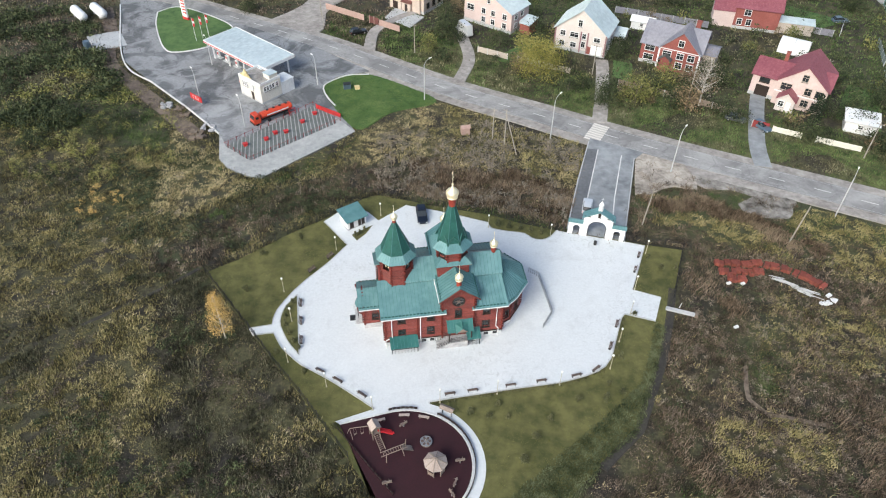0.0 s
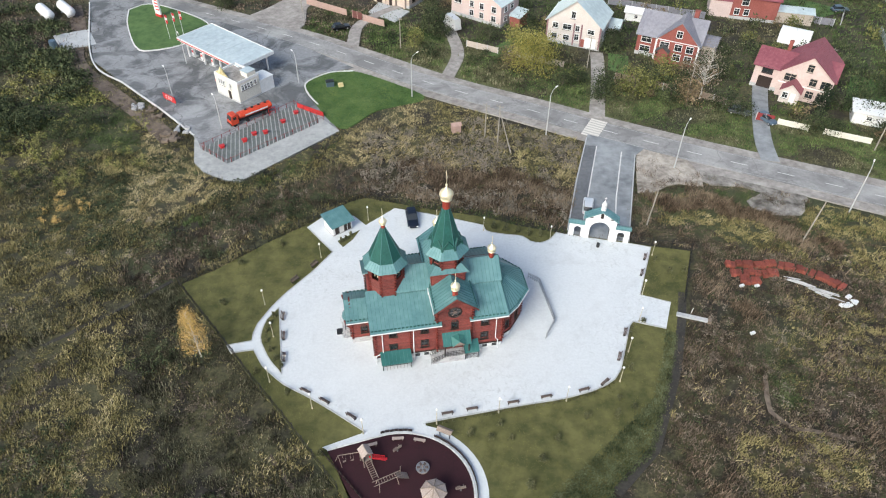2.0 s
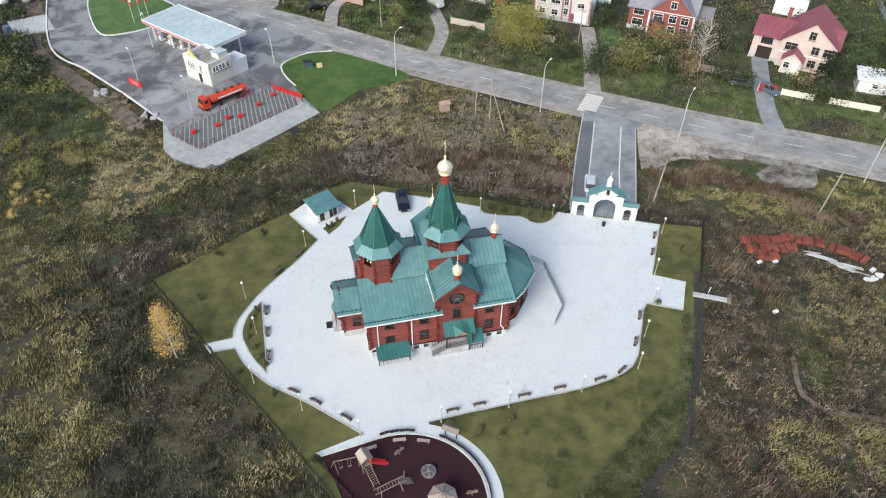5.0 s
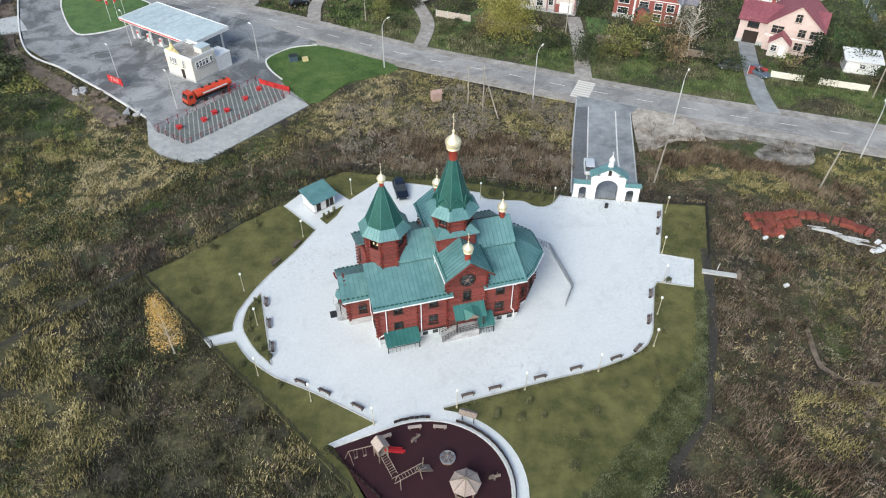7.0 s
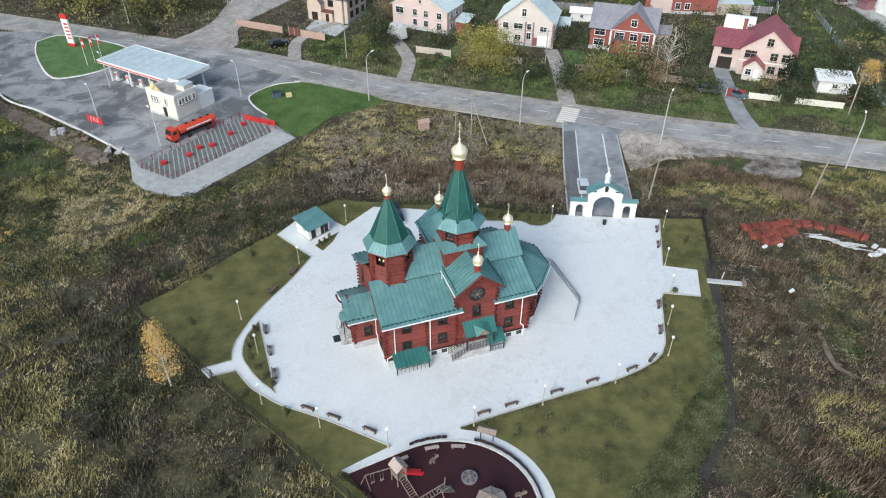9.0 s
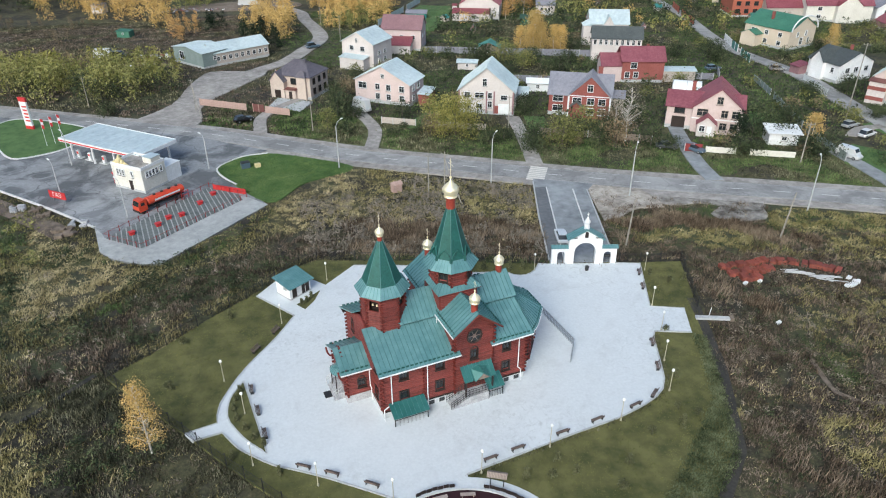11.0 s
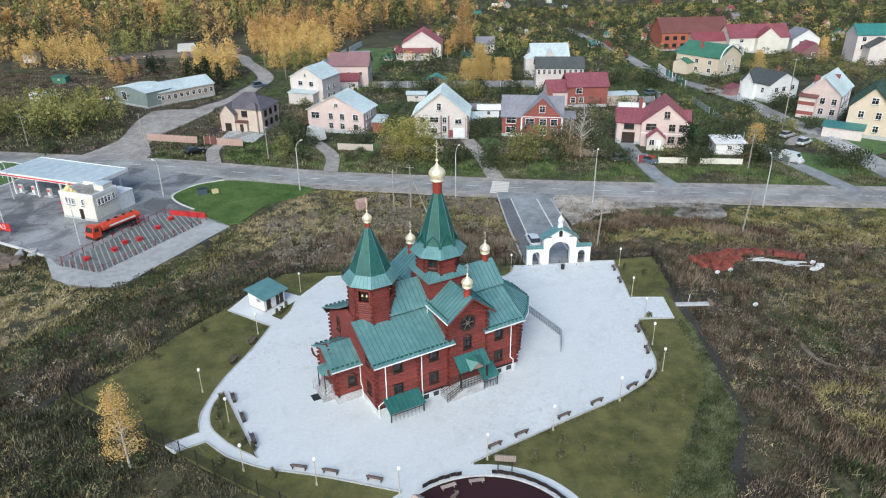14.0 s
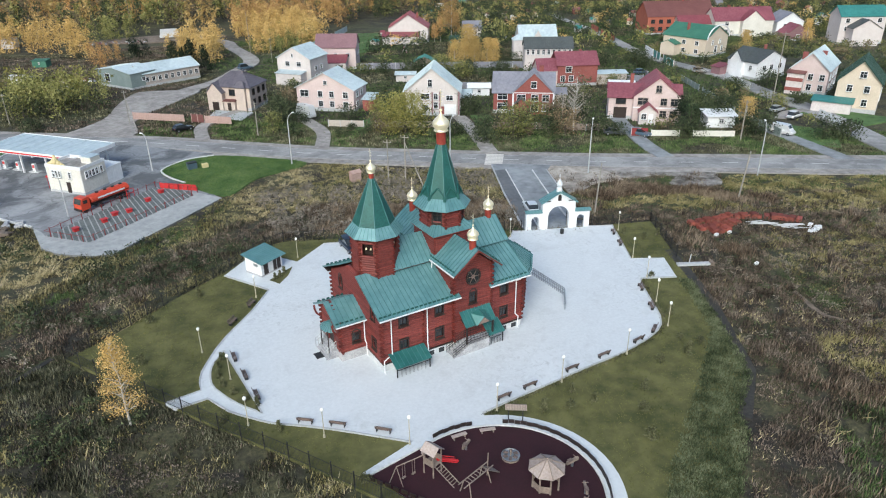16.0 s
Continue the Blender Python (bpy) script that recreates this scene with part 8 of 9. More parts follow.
def tufts(name, label, material, x, y, h, width, blades=5, spread=0.25, seed=1, lift=-0.2, flat=1.0):
    """Blades of grass in small tufts, as one object of kind stuff."""
    r = np.random.default_rng(seed)
    n = len(x)
    if not n:
        return
    X, Y, Hh, W = (np.repeat(v, blades) for v in (x, y, h, np.broadcast_to(width, n)))
    k = len(X)
    a = r.uniform(0, 2 * np.pi, k)
    bx, by = X + r.normal(0, spread, k) * Hh, Y + r.normal(0, spread, k) * Hh
    size = site_size(bx, by)
    bx, by = site(bx, by)
    z = np.full(k, LAND + lift)
    W = W * size
    hh = size * Hh * r.uniform(0.55, 1.1, k)
    lean = r.uniform(0.1, 0.55, k) * hh * flat
    hh = hh / (1 + 0.25 * (flat - 1))
    dx, dy = np.cos(a), np.sin(a)
    px, py = -dy * W / 2, dx * W / 2
    v = np.empty((k, 3, 3))
    v[:, 0] = np.stack([bx - px, by - py, z], -1)
    v[:, 1] = np.stack([bx + px, by + py, z + hh * 0.12], -1)
    v[:, 2] = np.stack([bx + dx * lean, by + dy * lean, z + hh], -1)
    tagged(new(name, mesh_np(name, v.reshape(-1, 3), np.arange(k * 3).reshape(k, 3), material)), label, "plants", kind="stuff")


LAWN_ST = smooth_line([(-32.3, 169.3), (-32.8, 165.3), (-30.9, 159.7), (-21.3, 141.2), (-13.7, 150.8), (-3.0, 157.4), (-10.5, 167.0), (-21.8, 176.0), (-27.8, 175.0), (-32.3, 169.3)], 2)


def clear(x, y):
    """Where wild plants may stand."""
    ok = ~(inside(x, y, YARD) | inside(x, y, STATION) | inside(x, y, DRIVE) | inside(x, y, LAWN_ST))
    ok &= line_dist(x, y, ROAD) > 7.0 + 2.2 * value_noise(x, y, 3, 3)
    ok &= line_dist(x, y, FENCE_E) > 1.0
    for lot in (SAND_LOT, GREY_LOT):
        ok &= ~(inside(x, y, lot) & (value_noise(x, y, 2.4, 9) < 0.30 + 0.09 * line_dist(x, y, lot)))
    ok &= (line_dist(x, y, FOOTPATH) > 0.45 * value_noise(x, y, 2.5, 18) - 0.13) & (line_dist(x, y, TRACK) > 0.7 * value_noise(x, y, 3.0, 19) - 0.2)
    ok &= line_dist(x, y, [(-41, 87.5), (-52.5, 75.0), (-70, 58)]) > 0.55
    ok &= line_dist(x, y, LANE) > 4.0
    ok &= line_dist(x, y, DIRT) > 5.5
    ok &= ~inside(x, y, PAD)
    for ln in DRIVES:
        ok &= line_dist(x, y, ln) > 2.6
    return ok


rg = np.random.default_rng(5)
n = 1000000
x, y = rg.uniform(-105, 128, n), rg.uniform(22, 185, n)
keep = clear(x, y) & (y < 178 - 0.72 * (x + 10)) & (np.abs(x) < 36 + 0.62 * y) & (rg.random(n) < np.clip(1.25 - y / 160, 0.35, 1)) & (value_noise(x, y, 1.1, 16) > 0.3)
x, y = x[keep], y[keep]
n = len(x)
b1, b2, b3 = value_noise(x, y, 16, 11), value_noise(x, y, 6, 12), value_noise(x, y, 2.2, 13)
dnw = line_dist(x, y, [(-62, 68), (-39.5, 88.2)] + FENCE_NW + [(-13, 112.5)])
west = (x < -8) | ((x <= 4) & (y < 80))
east = (x > 30) | ((x > 4) & (y < 80))
north = ~west & ~east
wt = {k: np.full(n, 0.02) for k in BL}
dn = line_dist(x, y, FENCE_N)
wobble_x, wobble_y = 5 * (value_noise(x, y, 5, 14) - 0.5), 5 * (value_noise(x, y, 5, 15) - 0.5)


def zone(poly, soft=2.0, **add):
    """Adds to the kinds' shares inside a patch whose border is ragged and soft; 'only' first thins the rest out."""
    u, v = x + wobble_x, y + wobble_y
    d = line_dist(u, v, poly + poly[:1])
    w = np.clip(0.5 + np.where(inside(u, v, poly), d, -d) / soft, 0, 1)
    thin = add.pop("only", 0.0)
    for k in wt:
        wt[k] *= 1 - thin * w
    for k, a in add.items():
        wt[k] += a * w * (0.45 + 1.1 * b2)


# west: olive meadow, grey-green weeds nearer the fence
wt["olive"] += west * (0.55 + 0.5 * b1)
wt["grey"] += west * (0.55 + 0.5 * b2)
wt["brown"] += west * 0.35 * (0.3 + b2)
wt["straw"] += west * 1.2 * np.clip(b1 - 0.5, 0, 1)
wt["green"] += west * 2.0 * np.clip(b2 - 0.64, 0, 1)
zone([(-45.7, 79.2), (-39.5, 86.2), (-29, 72), (-11, 48), (-4, 34), (-30, 30), (-36, 52), (-37, 62), (-42.2, 70.9)], 3, only=0.85, grey=1.0, brown=0.55, olive=0.45)
zone([(-51.4, 74.1), (-45.7, 79.2), (-42.2, 70.9), (-36.4, 59.9), (-35.3, 54.0), (-36, 36), (-70, 40)], 3, only=0.8, olive=1.1, straw=0.45, grey=0.25)
zone([(-33.8, 109.1), (-16.8, 124.4), (4.5, 122.3), (3.4, 113.3), (-16.5, 111.2), (-25.1, 105.2), (-32.9, 97.7), (-40.3, 87.0), (-44.0, 83.6), (-49.4, 91.9), (-43.2, 98.4)], 4, only=0.92, grey=0.35, brown=1.3, reed=0.12)
zone([(-63.8, 139.5), (-41.7, 116.9), (-37.1, 114.8), (-43.3, 110.8), (-49.6, 102.6), (-58.3, 109.6), (-60.4, 122.9)], 5, only=0.9, straw=2.0, olive=0.6)
zone([(-70, 116), (-58, 112), (-50, 96), (-56, 84), (-75, 84)], 6, only=0.6, olive=0.9, grey=0.5, straw=0.25)
zone([(-91.3, 174.2), (-67.8, 147.6), (-62.1, 134.1), (-65.9, 129.9), (-75.5, 134.8), (-110, 140)], 4, only=0.8, green=1.0, grey=0.4)
zone([(-38.3, 114.9), (-25.0, 134.4), (-19.2, 133.2), (-31.2, 116.5)], 4, only=0.6, green=1.1, olive=0.5)
zone([(-43.6, 105.2), (-39.4, 104.6), (-39.8, 101.6), (-43.2, 101.8)], 2, only=0.9, green=2.0)
# north: reeds by the fence, straw towards the station's lawn
wt["reed"] += north * 1.8 * np.clip(1.3 - np.abs(dn - 10) / 8, 0, 1)
wt["brown"] += north * 0.8 * np.clip(1.3 - np.abs(dn - 8) / 7, 0, 1)
wt["olive"] += north * (0.6 * (0.3 + b2) + 1.2 * np.clip(dn / 22 - 0.6, 0, 1))
wt["straw"] += north * (1.6 * np.clip(b1 - 0.35, 0, 1) + 0.8 * np.clip(dn / 22 - 0.35, 0, 1))
wt["green"] += north * (1.5 * np.clip(1 - dn / 3.5, 0, 1) + 1.2 * np.clip(b2 - 0.62, 0, 1))
zone([(-19.3, 137.1), (-5.9, 158.5), (-2.9, 150.7), (-9.1, 129.8), (-16.8, 124.4)], 4, only=0.9, straw=2.0, olive=0.5)
# east: brown weeds, reed and olive bands below the road
wt["brown"] += east * 1.2 * (0.5 + b2)
wt["reed"] += east * 0.35
wt["grey"] += east * 0.3
wt["olive"] += east * 0.5 * np.clip(b1 - 0.45, 0, 1)
wt["green"] += east * 2.4 * np.clip(b2 - 0.74, 0, 1)
zone([(37, 113), (44, 113.5), (49, 112), (57, 107), (62, 98), (70, 95), (100, 82), (100, 74), (66, 87), (55, 92), (48, 97.5), (37, 101)], 3, only=0.7, olive=1.1, straw=0.45, brown=0.2)
zone([(39, 112), (48.6, 110.5), (56.5, 106.5), (62, 98), (67.4, 95), (67.4, 91.6), (60, 94), (54.8, 102.0), (48, 105.6), (40, 106.5)], 2.5, only=0.85, reed=2.2, brown=0.3)
zone([(39.2, 99.5), (47.8, 97.0), (47.4, 90.8), (38.8, 86.8), (36.4, 84), (36.8, 95)], 3, only=0.85, brown=1.7, reed=0.4)
zone([(63.4, 105.3), (71.8, 109.6), (95, 95), (92, 84), (73.4, 95.4), (62.3, 98.3)], 2, only=0.95, olive=1.0, green=0.7)
zone([(50.7, 114.0), (60.1, 112.7), (57.6, 108.2), (49.8, 110.5)], 2, only=0.9, green=1.6, olive=0.3)
zone([(44.5, 81.6), (53.6, 80.7), (49.8, 73.5), (40.9, 74.3)], 3, only=0.5, brown=0.4, straw=0.22, reed=0.5)
zone([(34.4, 74.0), (40.5, 73.7), (37.1, 64.2), (31.4, 64.0)], 3, only=0.8, brown=1.3, reed=0.4)
zone([(50.3, 81.3), (75, 78), (60, 63), (46.0, 64.3), (44.7, 72.3)], 4, only=0.75, olive=0.95, brown=0.5, straw=0.15)
zone([(42.8, 66.0), (45.7, 64.4), (46.0, 61.2), (41.4, 60.9)], 2, only=0.9, green=2.0, grey=0.4)
zone([(37.5, 55.3), (44.6, 57.0), (52, 52), (37.1, 46.7), (32.6, 47.4), (32.6, 50.4)], 3, only=0.8, olive=1.3, brown=0.3)
zone([(25.9, 46.7), (29.8, 45.8), (21.5, 37.0), (17.6, 38.8)], 2.5, only=0.8, green=1.1, grey=0.8)
zone([(28.2, 62.4), (29.8, 62.0), (28.2, 58.2), (26.8, 58.6)], 1.5, only=0.8, olive=2.0, green=0.4)
ks = list(BL)
P = np.cumsum(np.stack([wt[k] for k in ks], -1) ** 2.2, -1)
drift = np.argsort(np.argsort(0.6 * value_noise(x, y, 3.4, 17) + 0.4 * value_noise(x, y, 1.4, 20))) / n
pick = (np.clip(0.5 * drift + 0.25 + 0.72 * (rg.random(n) - 0.5), 0, 0.999)[:, None] * P[:, -1:] > P).sum(-1).clip(0, 5)
sz = {"straw": 0.55, "olive": 0.44, "brown": 0.38, "grey": 0.46, "green": 0.46, "reed": 0.95}
words = {"straw": "pale dry bent straw grass in the field", "olive": "olive-yellow autumn field grass", "brown": "dark brown dead weeds of the field", "grey": "dark grey-green weeds along the fence", "green": "green nettles and weeds in patches", "reed": "brown reeds in a wet strip"}
for i, k in enumerate(ks):
    q = pick == i
    hq = sz[k] * (0.3 + 1.35 * b3[q]) * rg.uniform(0.7, 1.3, q.sum())
    if k == "grey":
        hq *= 1 + 0.6 * np.clip(1 - dnw[q] / 9, 0, 1)
    tufts("reeds" if k == "reed" else "grass", words[k], BL[k], x[q], y[q], hq, 0.105, 3 if k != "reed" else 5, 0.4, 30 + i, -0.2, {"straw": 2.4, "olive": 1.6, "green": 1.3}.get(k, 1.1))
# blades of the fresh lawns by the filling station
x, y = rg.uniform(-34, -2, 26000), rg.uniform(140, 178, 26000)
q = inside(x, y, LAWN_ST)
M["fresh_blade"] = leaf_mat("fresh_lawn_blades", [(0.15, (0.035, 0.075, 0.016)), (0.5, (0.085, 0.15, 0.04)), (0.85, (0.19, 0.24, 0.09))], 0.9, 0.25)
tufts("lawn_grass", "short fresh green lawn grass by the filling station", "fresh_blade", x[q], y[q], rg.uniform(0.1, 0.25, q.sum()), 0.1, 4, 1.2, 64, 0.1, 1.5)
# far grass of the village and beyond
n = 70000
x, y = rg.uniform(-330, 330, n), rg.uniform(150, 560, n)
keep = clear(x, y) & ((y > 178 - 0.72 * (x + 10)) | (x < -95)) & (np.abs(x + 30) < 60 + 0.75 * y)
x, y = x[keep], y[keep]
mix = value_noise(x, y, 26, 41)
for i, (k, q) in enumerate((("grey", (mix < 0.42)), ("green", (mix >= 0.42) & (x > -20)), ("brown", (mix >= 0.42) & (x <= -20)))):
    tufts("grass", {"grey": "rough grey-green grass of the village gardens", "green": "green grass between the village houses", "brown": "brown weeds on rough ground"}[k], BL[k], x[q], y[q], rg.uniform(0.4, 0.9, q.sum()), 0.4, 6, 1.2, 50 + i)
x, y = rg.uniform(-40, 125, 60000), rg.uniform(90, 240, 60000)
dr = line_dist(x, y, ROAD)
q = clear(x, y) & (y > 166 - 0.68 * x) & (dr < 34)
for i, (k, h0) in enumerate((("grey", 0.0), ("green", 0.5))):
    p = q & (value_noise(x, y, 7, 44) < 0.5) if i == 0 else q & (value_noise(x, y, 7, 44) >= 0.5)
    tufts("grass", ("grey-green", "green")[i] + " roadside grass before the gardens", BL[k], x[p], y[p], rg.uniform(0.25, 0.6, p.sum()), 0.2, 6, 1.0, 57 + i)
# mossy strip along the ditch
HEDGE = [(31.2, 74.2), (29.5, 69.3), (26.3, 62.2), (20.4, 56.5), (14.9, 51.6), (9.0, 46.5), (4.0, 41.0), (11.5, 41.8), (17.4, 47.4), (18.3, 49.4), (23.8, 53.8), (25.6, 57.3), (29.3, 65.5), (32.6, 73.3)]
x, y = rg.uniform(3, 34, 42000), rg.uniform(40, 76, 42000)
q = inside(x, y, HEDGE)
M["moss"] = leaf_mat("grey_moss_green", [(0.15, (0.028, 0.04, 0.017)), (0.5, (0.095, 0.118, 0.06)), (0.85, (0.22, 0.24, 0.145))], 0.9, 0.5)
tufts("ground_cover", "low grey-green ground cover along the ditch", "moss", x[q], y[q], rg.uniform(0.16, 0.34, q.sum()), 0.12, 6, 0.7, 61, 0.0)
M["wet_soil"] = mat("wet_dark_soil", (0.02, 0.018, 0.014), (0.06, 0.052, 0.042), 3, 0.7)
sheet("ditch", strip([(36.2, 82.5), (34.2, 76.5), (30.6, 67.0), (27.3, 60.4), (24.2, 54.4), (18.4, 48.8)], 0.6, 0.6), 0.04, "wet_soil", "dark wet drainage ditch", "ditch")
sheet("ditch", strip([(-41, 87.5), (-46.8, 80.5), (-52.5, 75.0), (-70, 58)], 0.35, 0.35), -0.16, "wet_soil", "narrow earthen ditch across the field", "ditch")
# weeds that stand out of the grass
def weed_clumps(label, colour, poly, n, h0, h1, seed):
    x, y = scatter(poly, n, seed, avoid=False)
    q = clear(x, y) & (value_noise(x, y, 9, seed) > 0.42)
    x, y = x[q], y[q]
    wood("weed_clumps", label, colour, list(zip(x, y)), np.random.default_rng(seed).uniform(h0, h1, len(x)), 7.5, 3.0, 32, "round", seed, 0.02, False)


# lawn blades
x, y = rg.uniform(-40, 42, 60000), rg.uniform(40, 110, 60000)
q = inside(x, y, YARD) & ~inside(x, y, PLAZA) & ~inside(x, y, HEDGE) & (np.hypot(x - PC[0], y - PC[1]) > 10.2) & ~((x > -14) & (x < -6) & (y > 50) & (y < 59))
M["lawn_blade"] = leaf_mat("lawn_blades", [(0.15, (0.048, 0.062, 0.014)), (0.5, (0.118, 0.126, 0.037)), (0.85, (0.20, 0.192, 0.074))], 0.9, 0.25)
tufts("lawn_grass", "short olive-brown mown lawn grass", "lawn_blade", x[q], y[q], rg.uniform(0.07, 0.16, q.sum()), 0.07, 3, 1.2, 63, 0.02)


# ---- trees ----
def leaf_cloud(seed, n, size, shape, height, radius, base=0.25, clumps=26):
    """Leaf pieces gathered in clumps inside a crown of the given shape."""
    r = np.random.default_rng(seed)
    t = r.uniform(0, 1, clumps) ** 0.8
    if shape == "birch":
        prof = np.sin(np.pi * (0.12 + 0.86 * t)) ** 0.8 * (1 - 0.55 * t)
    elif shape == "spindle":
        prof = np.minimum(t / 0.16, 1) * (1 - 0.93 * t) ** 0.75
    elif shape == "conifer":
        prof = 1 - t * 0.97
    else:
        prof = np.sqrt(np.clip(1 - (2 * t - 0.85) ** 2 / 1.4, 0.05, 1))
    a = r.uniform(0, 2 * np.pi, clumps)
    rad = radius * prof * np.sqrt(r.uniform(0.15, 1, clumps))
    c = np.stack([rad * np.cos(a), rad * np.sin(a), height * (base + (1 - base) * t * 0.96)], -1)
    pc = r.integers(0, clumps, n)
    spread = radius * {"conifer": 0.22, "spindle": 0.16}.get(shape, 0.30)
    p = c[pc] + r.normal(0, 1, (n, 3)) * spread * np.array([1, 1, 0.75 if shape != "birch" else 1.0])
    if shape == "conifer":
        out = np.hypot(p[:, 0], p[:, 1])
        p[:, 2] -= 0.25 * out
    p[:, 2] = np.clip(p[:, 2], height * base * 0.5, height * 1.03)
    u = r.normal(0, 1, (n, 3))
    u /= np.linalg.norm(u, axis=1)[:, None]
    w = np.cross(u, r.normal(0, 1, (n, 3)))
    w /= np.linalg.norm(w, axis=1)[:, None]
    s = size * r.uniform(0.6, 1.3, n)[:, None]
    k = np.cross(u, w)
    v = np.stack([p - u * s * 0.5, p + w * s * 0.35 + k * s * 0.1, p + u * s * 0.5, p - w * s * 0.35 + k * s * 0.1], 1)
    return v, c


def trunk_bm(height, r0, centres, bend=0.04, seed=0, top=0.92, limbs=14):
    bm = bm_new()
    rnd = random.Random(seed)
    pts = [Vector((0, 0, -0.3))]
    for i in range(1, 6):
        pts.append(Vector((rnd.uniform(-1, 1) * bend * height * i / 5, rnd.uniform(-1, 1) * bend * height * i / 5, height * top * i / 5)))
    for i, (a, b) in enumerate(zip(pts, pts[1:])):
        tube(bm, a, b, r0 * (1 - i * 0.18), r0 * (1 - (i + 1) * 0.18), n=7)
    for c in list(centres)[:limbs]:
        c = Vector(c)
        z = max(0.15 * height, c.z - 0.8 * math.hypot(c.x, c.y))
        f = min(z / (height * top), 0.99) * 5
        i = int(f)
        s = pts[i].lerp(pts[min(i + 1, 5)], f - i)
        tube(bm, s, s.lerp(c, 0.55) + Vector((0, 0, 0.1)), r0 * 0.32, r0 * 0.2, n=5, cap=False)
        tube(bm, s.lerp(c, 0.55) + Vector((0, 0, 0.1)), c, r0 * 0.2, r0 * 0.06, n=5, cap=False)
    return bm


LEAF = {
    "gold": leaf_mat("gold_birch_leaves", [(0.15, (0.40, 0.265, 0.09)), (0.5, (0.55, 0.385, 0.14)), (0.85, (0.66, 0.49, 0.21))]),
    "orange": leaf_mat("orange_leaves", [(0.15, (0.36, 0.20, 0.075)), (0.5, (0.50, 0.305, 0.12)), (0.85, (0.60, 0.405, 0.18))]),
    "olive": leaf_mat("olive_leaves", [(0.2, (0.10, 0.11, 0.03)), (0.5, (0.22, 0.225, 0.075)), (0.85, (0.36, 0.35, 0.14))]),
    "green": leaf_mat("dark_green_leaves", [(0.2, (0.018, 0.028, 0.014)), (0.5, (0.055, 0.073, 0.034)), (0.85, (0.125, 0.15, 0.075))]),
    "dead": leaf_mat("dead_brown_leaves", [(0.2, (0.035, 0.027, 0.022)), (0.5, (0.095, 0.077, 0.062)), (0.85, (0.21, 0.178, 0.148))]),
    "conifer": leaf_mat("conifer_needles", [(0.2, (0.008, 0.016, 0.008)), (0.5, (0.02, 0.036, 0.018)), (0.85, (0.045, 0.065, 0.035))]),
    "russet": leaf_mat("russet_leaves", [(0.2, (0.10, 0.075, 0.045)), (0.5, (0.20, 0.155, 0.095)), (0.85, (0.30, 0.24, 0.16))]),
    "lime": leaf_mat("yellow_green_leaves", [(0.2, (0.16, 0.16, 0.035)), (0.5, (0.33, 0.31, 0.08)), (0.85, (0.48, 0.44, 0.16))]),
    "sage": leaf_mat("sage_needles", [(0.2, (0.05, 0.058, 0.028)), (0.5, (0.12, 0.125, 0.062)), (0.85, (0.24, 0.235, 0.13))]),
    "twig": leaf_mat("bare_twigs", [(0.2, (0.16, 0.14, 0.11)), (0.85, (0.36, 0.32, 0.27))]),
}
M["bark"] = mat("grey_brown_bark", (0.06, 0.05, 0.042), (0.14, 0.12, 0.10), 6, 0.9, relief=0.4)
M["birch_bark"] = mat("white_birch_bark", (0.30, 0.28, 0.25), (0.62, 0.60, 0.56), 4, 0.8, relief=0.2)


def tree(name, label, category, place, seed, shape, colour, height, radius, leaf, n, base=0.2, bark="bark", r0=0.16, clumps=30, limbs=14, group=""):
    t = thing(name, label, category, place, group)
    v, c = leaf_cloud(seed, n, leaf, shape, height, radius, base, clumps)
    part("trunk", trunk_bm(height, r0, c, 0.03, seed, 0.9, limbs), bark, t)
    me = mesh_np("crown", v.reshape(-1, 3), np.arange(n * 4).reshape(n, 4), LEAF[colour])
    part_of("crown", me, t)
    return t


tree("birch_tree", "yellow-leaved young birch by the yard fence", "tree", at(-32.0, 71.0, 0), 3, "spindle", "gold", 9.0, 2.1, 0.14, 4300, 0.13, "birch_bark", 0.12, 110, 50)
tree("willow_tree", "broad yellow-green willow by the road", "tree", at(25.5, 176.5, 0), 5, "round", "lime", 9.8, 5.6, 0.36, 7000, 0.08, "bark", 0.3, 60, 20)
tree("birch_tree", "nearly bare pale birch by the road", "tree", at(64.0, 156.8, 0), 8, "birch", "twig", 14.0, 4.2, 0.32, 900, 0.3, "birch_bark", 0.2, 70, 70)
yb = tree("birch_tree", "tall golden birch behind the houses", "tree", at(90.2, 295.8, 0), 9, "birch", "gold", 17.5, 4.6, 0.5, 3600, 0.12, "birch_bark", 0.25, 40, 14, "golden trees")
for x, y, s in ((97.5, 290.5, 1.0), (94.0, 297.0, 1.05), (101.5, 292.0, 0.95), (85.0, 299.0, 0.95), (88.0, 294.5, 1.0), (92.0, 291.5, 0.9)):
    copy_thing(yb, at(x, y, 0, x * 7) @ Matrix.Scale(s, 4))
ob_ = tree("birch_tree", "tall orange autumn birch", "tree", at(140.0, 452.0, 0), 10, "birch", "orange", 33.0, 8.0, 0.85, 3000, 0.15, "birch_bark", 0.35, 40, 14, "golden trees")
for x, y, s in ((128.0, 440.0, 0.75), (121, 432, 0.6), (150, 470, 0.8)):
    copy_thing(ob_, at(x, y, 0, x * 5) @ Matrix.Scale(s, 4))
copy_thing(yb, at(192.0, 236.0, 0, 40) @ Matrix.Diagonal((0.85, 0.85, 1.0, 1)))
copy_thing(yb, at(262.0, 268.0, 0, 80) @ Matrix.Diagonal((0.8, 0.8, 0.95, 1)))
copy_thing(yb, at(106.5, 143.0, 0, 80) @ Matrix.Diagonal((0.75, 0.75, 0.5, 1)))
